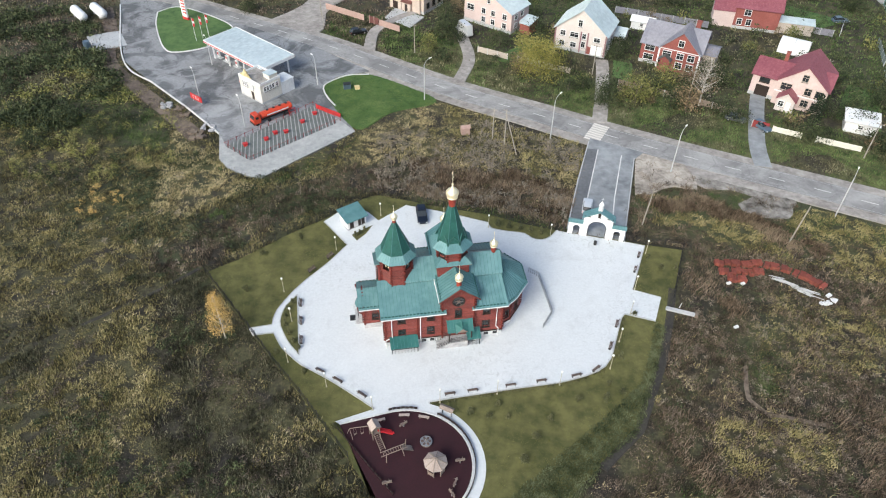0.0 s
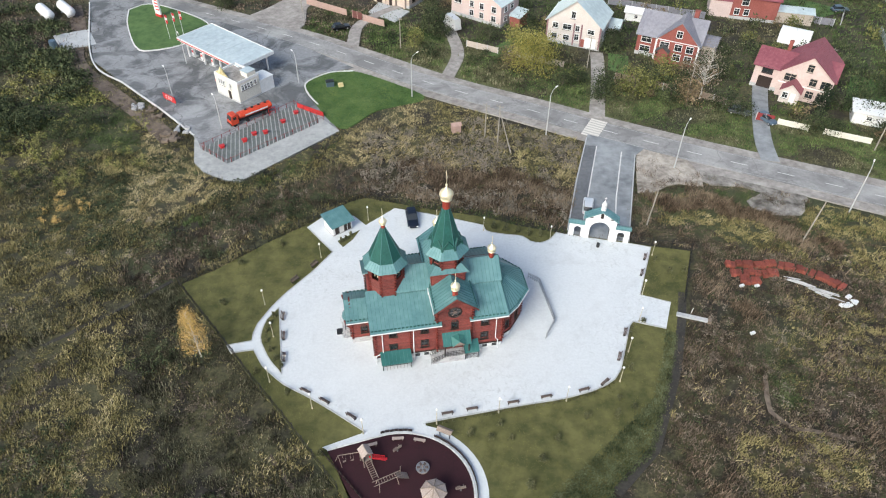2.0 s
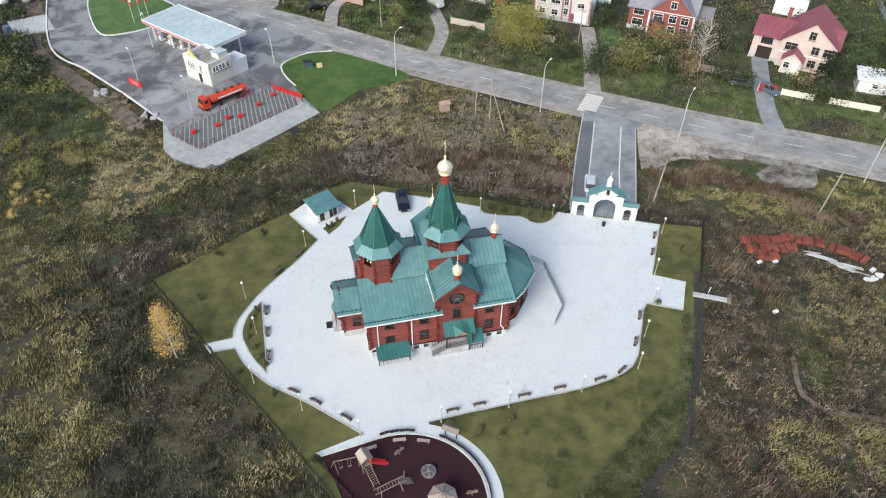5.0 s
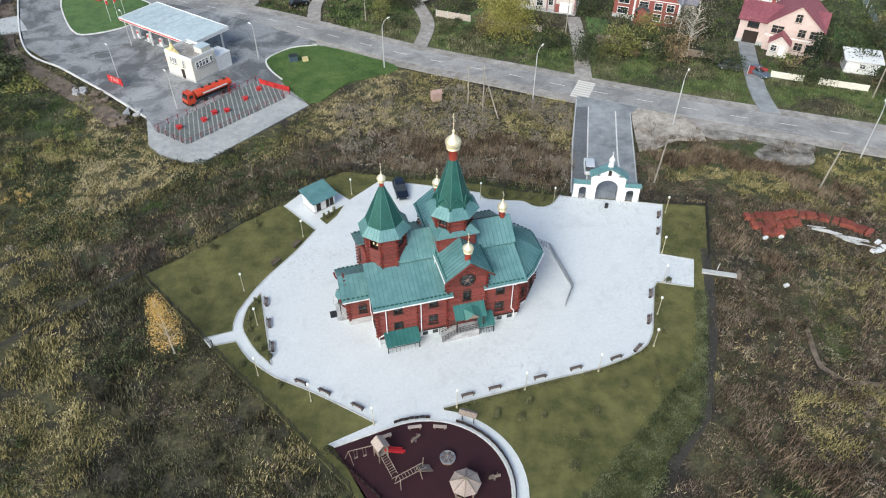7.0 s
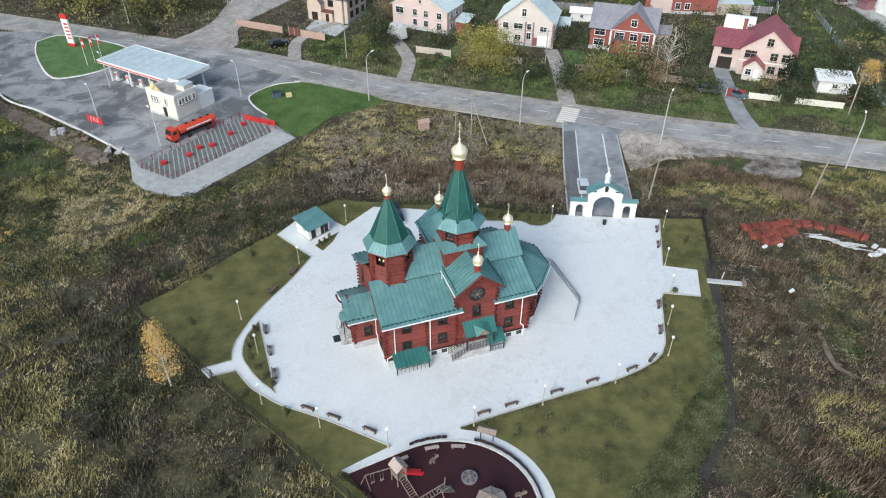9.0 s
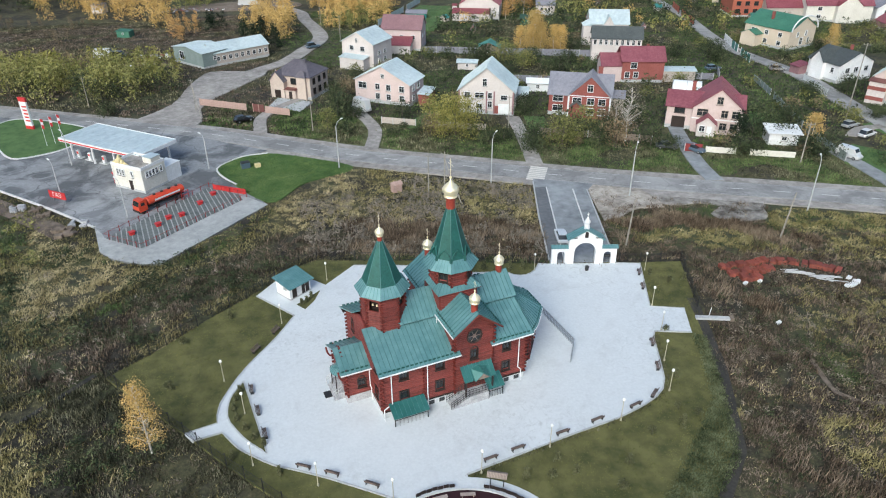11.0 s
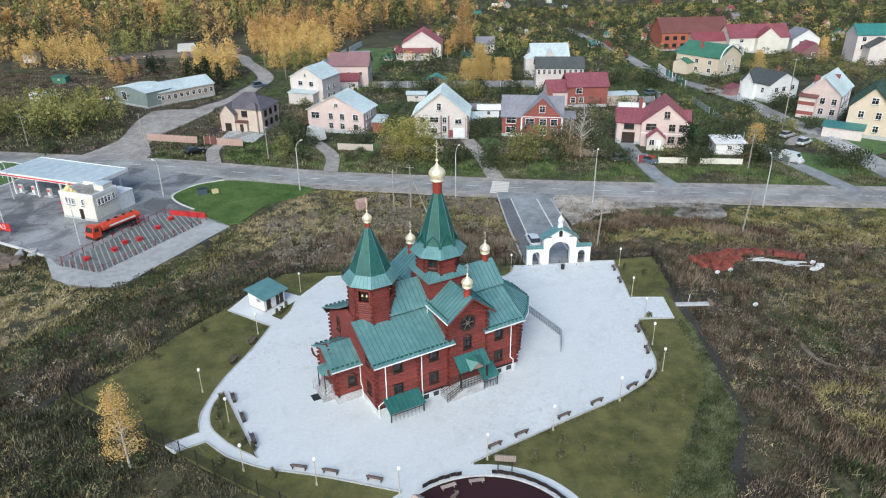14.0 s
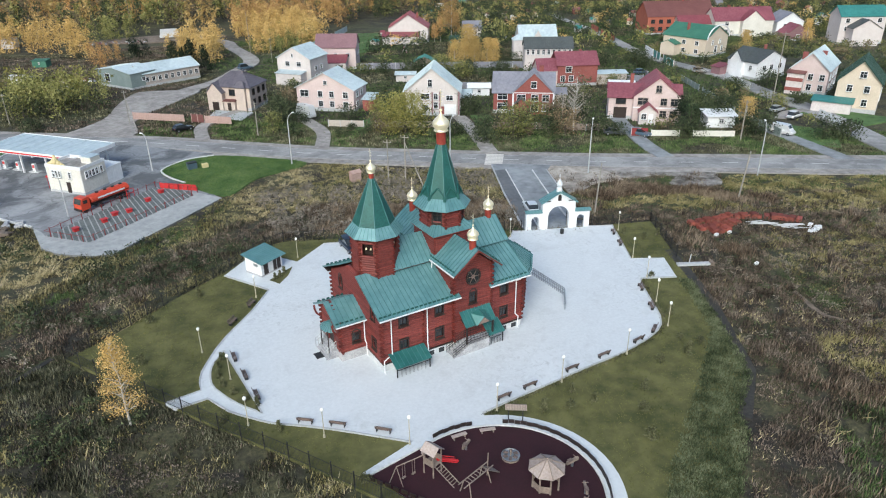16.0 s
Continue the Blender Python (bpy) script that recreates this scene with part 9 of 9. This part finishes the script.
garden = [tree("garden_tree", w, "tree", at(150, 1200, 0), 20 + i, sh, co, hh, rr, 0.42, 1150, 0.1, "bark", 0.16, 26, 12, "garden trees") for i, (w, sh, co, hh, rr) in enumerate((
    ("dark green leafy garden fruit tree", "round", "green", 5.5, 3.2), ("olive-leaved garden tree by a house", "round", "olive", 6.5, 3.4), ("dark green garden bush tree", "round", "green", 4.0, 3.0), ("russet half-bare garden tree", "round", "russet", 6.0, 3.0), ("slender yellow-green garden tree", "birch", "olive", 8.0, 2.8), ("dark conifer in a garden", "conifer", "conifer", 8.0, 2.4)))]
roadside_trees = [(44, 160, 1, 1.2), (48, 158.5, 1, 1.25), (52, 158, 3, 1.1), (56, 155, 0, 1.2), (59.5, 153, 3, 1.2), (67, 150, 0, 1.1), (71, 147.5, 2, 0.9), (61, 162, 2, 1.2), (53, 165, 0, 1.2), (36, 168, 2, 0.9), (32, 166, 2, 1.0), (20, 181, 3, 1.0), (16, 203, 0, 1.0), (28, 196, 0, 1.1), (-2, 210, 0, 1.3), (0, 216, 0, 1.3)]
south_garden_trees = [(2, 206, 2, 1.0), (-6, 196, 1, 0.9), (14, 188, 2, 0.5), (10, 184, 2, 0.5), (18, 184, 2, 0.6), (-1, 232, 0, 1.2), (4, 240, 3, 1.2), (83, 138.5, 0, 1.1), (86, 136, 2, 0.9), (95, 150, 0, 1.0), (99, 145, 2, 1.2), (101, 152, 0, 1.0), (98.5, 131, 0, 1.2), (96.0, 133, 2, 1.1), (109, 121, 0, 1.2), (112, 117, 2, 1.1)]
east_garden_trees = [(110, 155, 0, 1.0), (113, 160, 0, 1.2), (75, 172, 2, 1.1), (72, 176, 0, 1.2), (50, 192, 0, 1.1), (52, 198, 2, 1.1), (29, 215, 0, 1.1), (46, 220, 2, 1.1), (43, 232, 0, 1.2), (84, 250, 0, 1.4), (74, 262, 1, 1.3), (66, 255, 0, 1.3), (60, 285, 0, 1.4), (56, 245, 0, 1.1), (72, 280, 1, 1.6), (80, 270, 0, 1.3)]
back_garden_trees = [(66, 290, 2, 1.6), (110, 300, 0, 1.4), (125, 262, 2, 1.2), (150, 252, 0, 1.5), (158, 262, 0, 1.4), (151, 246, 2, 1.3), (141, 262, 0, 1.3), (20, 262, 3, 1.2), (9, 265, 0, 1.1), (-4, 262, 3, 1.1), (30, 260, 0, 1.2), (142, 186, 2, 1.0), (137, 178, 0, 0.9), (152, 182, 0, 1.1), (136, 155, 2, 0.9), (124, 150, 1, 0.9)]
lane_trees = [(168, 220, 0, 1.0), (180, 222, 2, 1.1), (150, 152, 0, 1.2), (160, 178, 5, 1.0), (192, 200, 0, 1.2), (176, 175, 2, 1.3), (200, 252, 0, 1.2), (-34, 368, 5, 2.0), (-26, 374, 5, 2.2), (-30, 380, 5, 1.8), (-20, 366, 5, 1.6), (52, 300, 2, 1.2), (104, 255, 0, 1.1), (95, 268, 2, 1.2), (116, 226, 0, 0.9), (-70, 236, 2, 1.1)]
for i, (x, y, k, s) in enumerate(roadside_trees + south_garden_trees + east_garden_trees + back_garden_trees + lane_trees):
    m = at(x, y, -0.1, 53 * i) @ Matrix.Diagonal((s, s, s * (0.85 + 0.3 * ((i * 37) % 10) / 10), 1))
    if i < 6:
        garden[i].matrix_basis = at(*[(42.0, 163.0), (58, 168), (40, 158), (64, 168), (22, 192), (88, 146)][i], -0.1)
    copy_thing(garden[k], m)


# small conifers and shrubs of the church lawns
sc_ = [tree("young_conifer", "small young conifer on the mown lawn", "shrub", at(6.6, 58.3, 0.02), 60, "conifer", "sage", 1.15, 0.42, 0.15, 420, 0.05, "bark", 0.03, 22, 8, "young conifers"),
       tree("lawn_shrub", "small half-bare shrub on the mown lawn", "shrub", at(5.3, 56.4, 0.02), 61, "round", "sage", 0.85, 0.42, 0.14, 300, 0.05, "bark", 0.025, 18, 8, "lawn shrubs")]
for i, (x, y) in enumerate(((7.7, 56.2), (23.2, 60.3), (13.1, 56.0), (9.3, 49.7), (-25.9, 96.3), (-31.4, 91.2), (20.9, 59.4), (21.8, 61.8), (-24.0, 67.7), (-14.0, 54.6), (38.1, 87.6), (35.6, 87.5), (24.4, 66.9), (-31.6, 81.5), (-19.5, 64.1), (28.4, 76.0), (34.2, 90.5), (17.2, 59.0), (3.0, 57.0), (11.0, 53.2))):
    copy_thing(sc_[i % 2], at(x, y, 0.02, 71 * i) @ Matrix.Scale(1.35 if i == 3 else 0.9 + 0.05 * (i % 7), 4))
for i in range(7):
    a = LENS[3 + int(i * (len(LENS) - 6) / 6)]
    copy_thing(sc_[0], at(a[0] + 0.75, a[1] + 0.1, 0.15, 40 * i) @ Matrix.Scale(0.85, 4))
for i, (x, y) in enumerate(((-16.3, 96.9), (-15.6, 97.4), (-14.9, 98.6), (9.2, 100.6), (11.2, 99.8), (13.2, 99.2), (15.0, 98.6), (16.8, 98.2))):
    copy_thing(sc_[0], at(x, y, 0.12, 40 * i) @ Matrix.Scale(0.9 if i < 3 else 1.2, 4))


# ---- woods, thickets and hedges ----
def wood(name, label, colour, pts, heights, radius, leaf, n, shape, seed, base=0.12, bark=True, metres=False):
    """Many small trees joined: leaf pieces on trunks."""
    r = np.random.default_rng(seed)
    shapes = [leaf_cloud(seed * 10 + i, n, leaf * 1.35, shape, 10.0, radius, base, 16)[0][:, :3] for i in range(8)]
    out, tr = [], []
    for i, ((x, y), h) in enumerate(zip(pts, heights)):
        v = shapes[i % 8]
        if not metres:
            h = h * site_size(x, y)
            x, y = site(x, y)
        a, s = r.uniform(0, 6.28), h / 10
        ca, sa = np.cos(a) * s, np.sin(a) * s
        q = np.empty_like(v)
        q[..., 0] = v[..., 0] * ca - v[..., 1] * sa + x
        q[..., 1] = v[..., 0] * sa + v[..., 1] * ca + y
        q[..., 2] = v[..., 2] * s + H(x, y) - 0.2
        out.append(q)
        z, w = H(x, y) - 0.3, 0.006 * h + 0.03
        for dx, dy in ((w, 0), (0, w)):
            tr.append([(x - dx, y - dy, z), (x + dx, y + dy, z), (x + dx * 0.3, y + dy * 0.3, z + h * 0.85), (x - dx * 0.3, y - dy * 0.3, z + h * 0.85)])
    v = np.concatenate(out).reshape(-1, 3)
    w = thing(name, label, "trees", kind="stuff")
    tagged(part_of("crown", mesh_np("crown", v, np.arange(len(v)).reshape(-1, 3), LEAF[colour]), w), kind="stuff")
    if bark:
        t = np.array(tr).reshape(-1, 3)
        tagged(part_of("trunk", mesh_np("trunk", t, np.arange(len(t)).reshape(-1, 4), M["bark"]), w), kind="stuff")


def scatter(poly, n, seed, gap=0.0, avoid=True):
    r = np.random.default_rng(seed)
    P = np.array(poly)
    x, y = r.uniform(P[:, 0].min(), P[:, 0].max(), n), r.uniform(P[:, 1].min(), P[:, 1].max(), n)
    q = inside(x, y, poly)
    if avoid:
        q &= (line_dist(x, y, LANE) > 7) & (line_dist(x, y, DIRT) > 8) & (line_dist(x, y, ROAD) > 12)
        for a, b, c in VILLAGE:
            q &= np.hypot(x - a, y - b) > c + 2.5
        for a, b in SPOTS:
            q &= np.hypot(x - a - 3, y - b - 3) > 7
    return x[q], y[q]


FOREST = [(-190, 300), (-110, 312), (-81, 316), (-67, 338), (-43, 322), (-24, 336), (-1, 334), (20, 350), (44, 312), (74, 330), (99, 340), (150, 430), (190, 660), (-210, 690)]
rf = np.random.default_rng(71)
x, y = rf.uniform(-200, 190, 6200), rf.uniform(300, 690, 6200)
q = inside(x, y, FOREST) & (rf.random(6200) < np.clip(1.75 - y / 400, 0.3, 1))
x, y = x[q], y[q]
tone = 0.8 * value_noise(x, y, 26, 72) + 0.35 * rf.random(len(x))
hs = rf.uniform(9, 16.5, len(x)) * (0.75 + 0.25 * np.clip((y - 320) / 40, 0, 1))
for i, (c, lo, hi, lb, sh) in enumerate((("gold", 0.73, 9, "golden birch wood in autumn", "birch"), ("orange", 0.64, 0.73, "orange autumn wood of tall birches", "birch"), ("russet", 0.54, 0.64, "grey-brown half-bare autumn wood", "birch"), ("olive", 0.43, 0.54, "olive-green autumn wood", "birch"), ("green", -1, 0.43, "dark green wood edge", "birch"))):
    q = (tone >= lo) & (tone < hi)
    wood("woodland", lb, c, list(zip(x[q], y[q])), hs[q], 1.9, 0.72, 125, sh, 80 + i, 0.08, True, True)
# far woods to the horizon
for i, (x0, x1, y0, y1, n, c) in enumerate(((-500, 260, 680, 1300, 600, "russet"), (-500, 260, 680, 1300, 500, "gold"), (200, 900, 560, 1300, 900, "green"), (200, 900, 560, 1300, 250, "olive"), (-600, -205, 300, 700, 500, "orange"))):
    x, y = rf.uniform(x0, x1, n), rf.uniform(y0, y1, n)
    wood("woodland", "far autumn woods along the horizon", c, list(zip(x, y)), rf.uniform(11, 18, n), 3.4, 1.3, 60, "birch", 180 + i, 0.1, True, True)
# scrub before the wood, on the bare ground and along the dirt road
birches = [
    ([(-95, 300), (-79, 322), (-60, 332), (-50, 314), (-43, 298), (-40, 280), (-45, 266), (-52, 280), (-66, 298)], 60, "gold", 5, 10, "golden birches among the rough ground"),
    ([(-44, 257), (-33, 253), (-33, 286), (-43, 288)], 16, "orange", 3.5, 6.5, "orange bushes behind the scrap"),
    ([(-44, 300), (-28, 318), (-20, 330), (-50, 330)], 20, "olive", 5, 9, "olive birches behind the scrap"),
    ([(-22, 264), (-13, 251), (-6, 244), (-3, 262), (-4, 282), (-10, 296)], 34, "gold", 5.5, 10, "golden birches behind the workshop"),
    ([(7, 262), (14, 254), (29, 264), (42, 304), (38, 316), (24, 342), (9, 338), (6, 292)], 150, "gold", 5, 10, "golden birch thicket by the dirt road"),
    ([(5.5, 262), (14, 252), (27, 260), (40, 296), (24, 300)], 60, "olive", 3, 6.5, "olive thicket by the dirt road"),
    ([(5.5, 300), (40, 310), (60, 316), (40, 342), (8, 340)], 50, "orange", 7, 13, "orange birches by the dirt road"),
    ([(-31.5, 270), (-26, 273), (-27, 266), (-31, 265)], 7, "conifer", 5.5, 7.5, "dark conifers behind the workshop"),
    ([(-110, 262), (-75, 262), (-70, 285), (-110, 300)], 26, "russet", 2.5, 5, "brown half-bare scrub on rough ground"),
]
for i, (poly, n, c, h0, h1, lb) in enumerate(birches):
    P = np.array(poly)
    x, y = rf.uniform(P[:, 0].min(), P[:, 0].max(), n * 3), rf.uniform(P[:, 1].min(), P[:, 1].max(), n * 3)
    q = inside(x, y, poly)
    x, y = x[q][:n], y[q][:n]
    wood("thicket", lb, c, list(zip(x, y)), rf.uniform(h0, h1, len(x)), 2.3, 0.6, 260, "conifer" if c == "conifer" else "birch", 300 + i, 0.06, True, True)
thickets = [
    ([(-112.3, 276.0), (-97.5, 262.2), (-76.9, 253.9), (-54.5, 267.6), (-56.0, 290.6), (-76.2, 312.0), (-95.2, 298.8), (-134.4, 338.3)], 100, "olive", 7, 13, "olive-yellow roadside thicket", "round"),
    ([(-112.3, 274.0), (-97.5, 259.2), (-76.9, 250.9), (-52.5, 264.6), (-58.0, 280), (-80, 290), (-130, 320)], 50, "green", 5, 9, "green roadside thicket", "round"),
    ([(-100, 290), (-60, 276), (-58, 300), (-78, 312), (-120, 320)], 26, "lime", 8, 14, "yellow-green young trees in the thicket", "birch"),
    ([(-150, 330), (-95, 330), (-85, 345), (-120, 380), (-160, 380)], 60, "russet", 3, 6, "brown scrub on rough ground", "round"),
    ([(-170, 150), (-98, 150), (-86, 150), (-72, 143), (-78, 130), (-110, 120), (-160, 120)], 110, "green", 2.0, 4.0, "green bushes in the field", "round"),
    ([(-85, 150), (-60, 130), (-56, 122), (-72, 112), (-100, 120)], 50, "olive", 1.2, 2.2, "low yellow-green bushes", "round"),
    ([(-70, 115), (-62, 112), (-62, 104), (-70, 104)], 9, "gold", 0.8, 1.5, "low yellow bushes in the field", "round"),
]
for i, (poly, n, c, h0, h1, lb, sh) in enumerate(thickets):
    x, y = scatter(poly, n * 2, 90 + i, avoid=True)
    k = len(x)
    if k == 0:
        continue
    hs = np.random.default_rng(i).uniform(h0, h1, k)
    wood("thicket", lb, c, list(zip(x, y)), hs, 2.7 if sh == "birch" else 4.2, 0.72 if h1 > 5 else 1.0, 190, sh, 110 + i, 0.06)
# garden trees of the far allotments
poly = [(60, 330), (310, 335), (330, 240), (470, 290), (860, 640), (800, 1000), (560, 1250), (250, 880), (160, 600), (112, 500), (70, 400)]
x, y = scatter(poly, 6000, 130)
tone = np.random.default_rng(131).random(len(x))
hs = np.random.default_rng(132).uniform(4.5, 9.5, len(x))
for i, (c, lo, hi) in enumerate((("green", 0, 0.70), ("olive", 0.70, 0.92), ("gold", 0.955, 1.0), ("russet", 0.92, 0.955))):
    q = (tone >= lo) & (tone < hi)
    wood("orchard", {"green": "dark green garden trees among small houses", "olive": "olive garden trees among small houses", "gold": "yellow garden trees among small houses", "russet": "brown garden trees among small houses"}[c], c, list(zip(x[q], y[q])), hs[q], 5.2, 1.45, 84, "round", 140 + i, 0.06)
px, py = rf.uniform(95, 540, 2600), rf.uniform(262, 580, 2600)
q = inside(px, py, FAR_PLOTS)
px, py, tone = px[q], py[q], rf.random(q.sum())
for c, lo, hi in (("green", 0, 0.72), ("olive", 0.72, 0.95), ("gold", 0.95, 1.0)):
    q = (tone >= lo) & (tone < hi)
    wood("orchard", {"green": "dark green trees of the far gardens", "olive": "olive trees of the far gardens", "gold": "yellow trees of the far gardens"}[c], c, list(zip(px[q], py[q])), rf.uniform(3, 6.5, q.sum()), 4.6, 1.5, 60, "round", 146, 0.06, True, True)
# bushes between the village houses, clear of the parked cars
VILLAGE += [(122.6, 148.4, 5), (119.7, 139.8, 5), (103.4, 127.8, 6), (74.5, 143.0, 4), (5.2, 214.5, 5)]
poly = [(-6, 190), (60, 152), (104, 120), (150, 130), (215, 165), (300, 260), (340, 340), (160, 340), (60, 345), (20, 320), (0, 260)]
x, y = scatter(poly, 2600, 150)
q = np.ones(len(x), bool)
for ln in DRIVES:
    q &= line_dist(x, y, ln) > 4
x, y = x[q], y[q]
tone = value_noise(x, y, 12, 151)
x, y, tone = x[tone > 0.38], y[tone > 0.38], tone[tone > 0.38]
hs = np.random.default_rng(152).uniform(1.3, 4.6, len(x))
for i, (c, lo, hi) in enumerate((("green", 0, 0.66), ("olive", 0.66, 0.8), ("russet", 0.8, 1))):
    q = (tone >= lo) & (tone < hi)
    wood("garden_bushes", {"green": "dark green bushes in the gardens", "olive": "olive bushes in the gardens", "russet": "brown bushes in the gardens"}[c], c, list(zip(x[q], y[q])), hs[q], 5.5, 1.7, 90, "round", 160 + i, 0.04, False)

# tall weeds in the fields
EAST = [(20, 42), (36, 76), (42, 92), (50, 100), (100, 70), (78, 30)]
WEST = [(-16, 48), (-38, 82), (-52, 72), (-75, 40), (-30, 25)]
NWEST = [(-40, 88), (-18, 112), (-30, 122), (-60, 130), (-100, 120), (-60, 76)]
NORTH = [(-14, 113), (22, 102), (30, 132), (10, 146), (-16, 138)]
weed_clumps("brown dead weeds standing in the field", "dead", EAST, 4200, 0.3, 0.9, 201)
weed_clumps("grey-green weeds standing in the field", "green", EAST, 1500, 0.3, 0.8, 202)
weed_clumps("pale dry weeds standing in the field", "twig", EAST, 1500, 0.3, 0.7, 211)
weed_clumps("green nettle patch in the field", "green", [(41, 60), (48, 59), (50, 66), (43, 69)], 260, 0.4, 0.8, 212)
weed_clumps("brown dead weeds standing in the field", "dead", WEST, 2400, 0.3, 0.8, 203)
weed_clumps("grey-green weeds standing in the field", "green", WEST, 2200, 0.4, 1.0, 204)
weed_clumps("grey-green weeds by the yard fence", "green", NWEST, 1800, 0.5, 1.3, 205)
weed_clumps("straw-coloured weeds by the yard fence", "twig", NWEST, 250, 0.4, 0.9, 206)
weed_clumps("brown dead weeds among the reeds", "twig", NORTH, 700, 0.6, 1.4, 207)
weed_clumps("pale dry weeds among the reeds", "twig", NORTH, 900, 0.5, 1.2, 208)
weed_clumps("dark green bushes beside the filling station", "green", [(-122, 236), (-97, 182), (-82, 164), (-62, 143), (-72, 134), (-104, 142), (-150, 190), (-150, 236)], 2400, 1.2, 2.8, 209)
weed_clumps("yellow-green bushes beside the filling station", "olive", [(-110, 190), (-62, 143), (-56, 130), (-70, 122), (-110, 140)], 700, 0.8, 1.8, 210)
# low border plants along the edge of the square
bx, by = [], []
for ln in (EDGE_S, EDGE_W, EDGE_NW):
    for px, py, an in road_pts(ln, 0.16):
        bx.append(px - 0.35 * math.sin(radians(an)) * (1 if ln is EDGE_S else -1))
        by.append(py + 0.35 * math.cos(radians(an)) * (1 if ln is EDGE_S else -1))
bx, by = np.array(bx), np.array(by)
q = ~inside(bx, by, PLAZA)
bx, by = bx[q] + rg.normal(0, 0.12, q.sum()), by[q] + rg.normal(0, 0.12, q.sum())
tufts("border_plants", "low brown-green border plants along the square", BL["grey"], bx, by, rg.uniform(0.12, 0.3, len(bx)), 0.08, 7, 0.6, 66, 0.02)
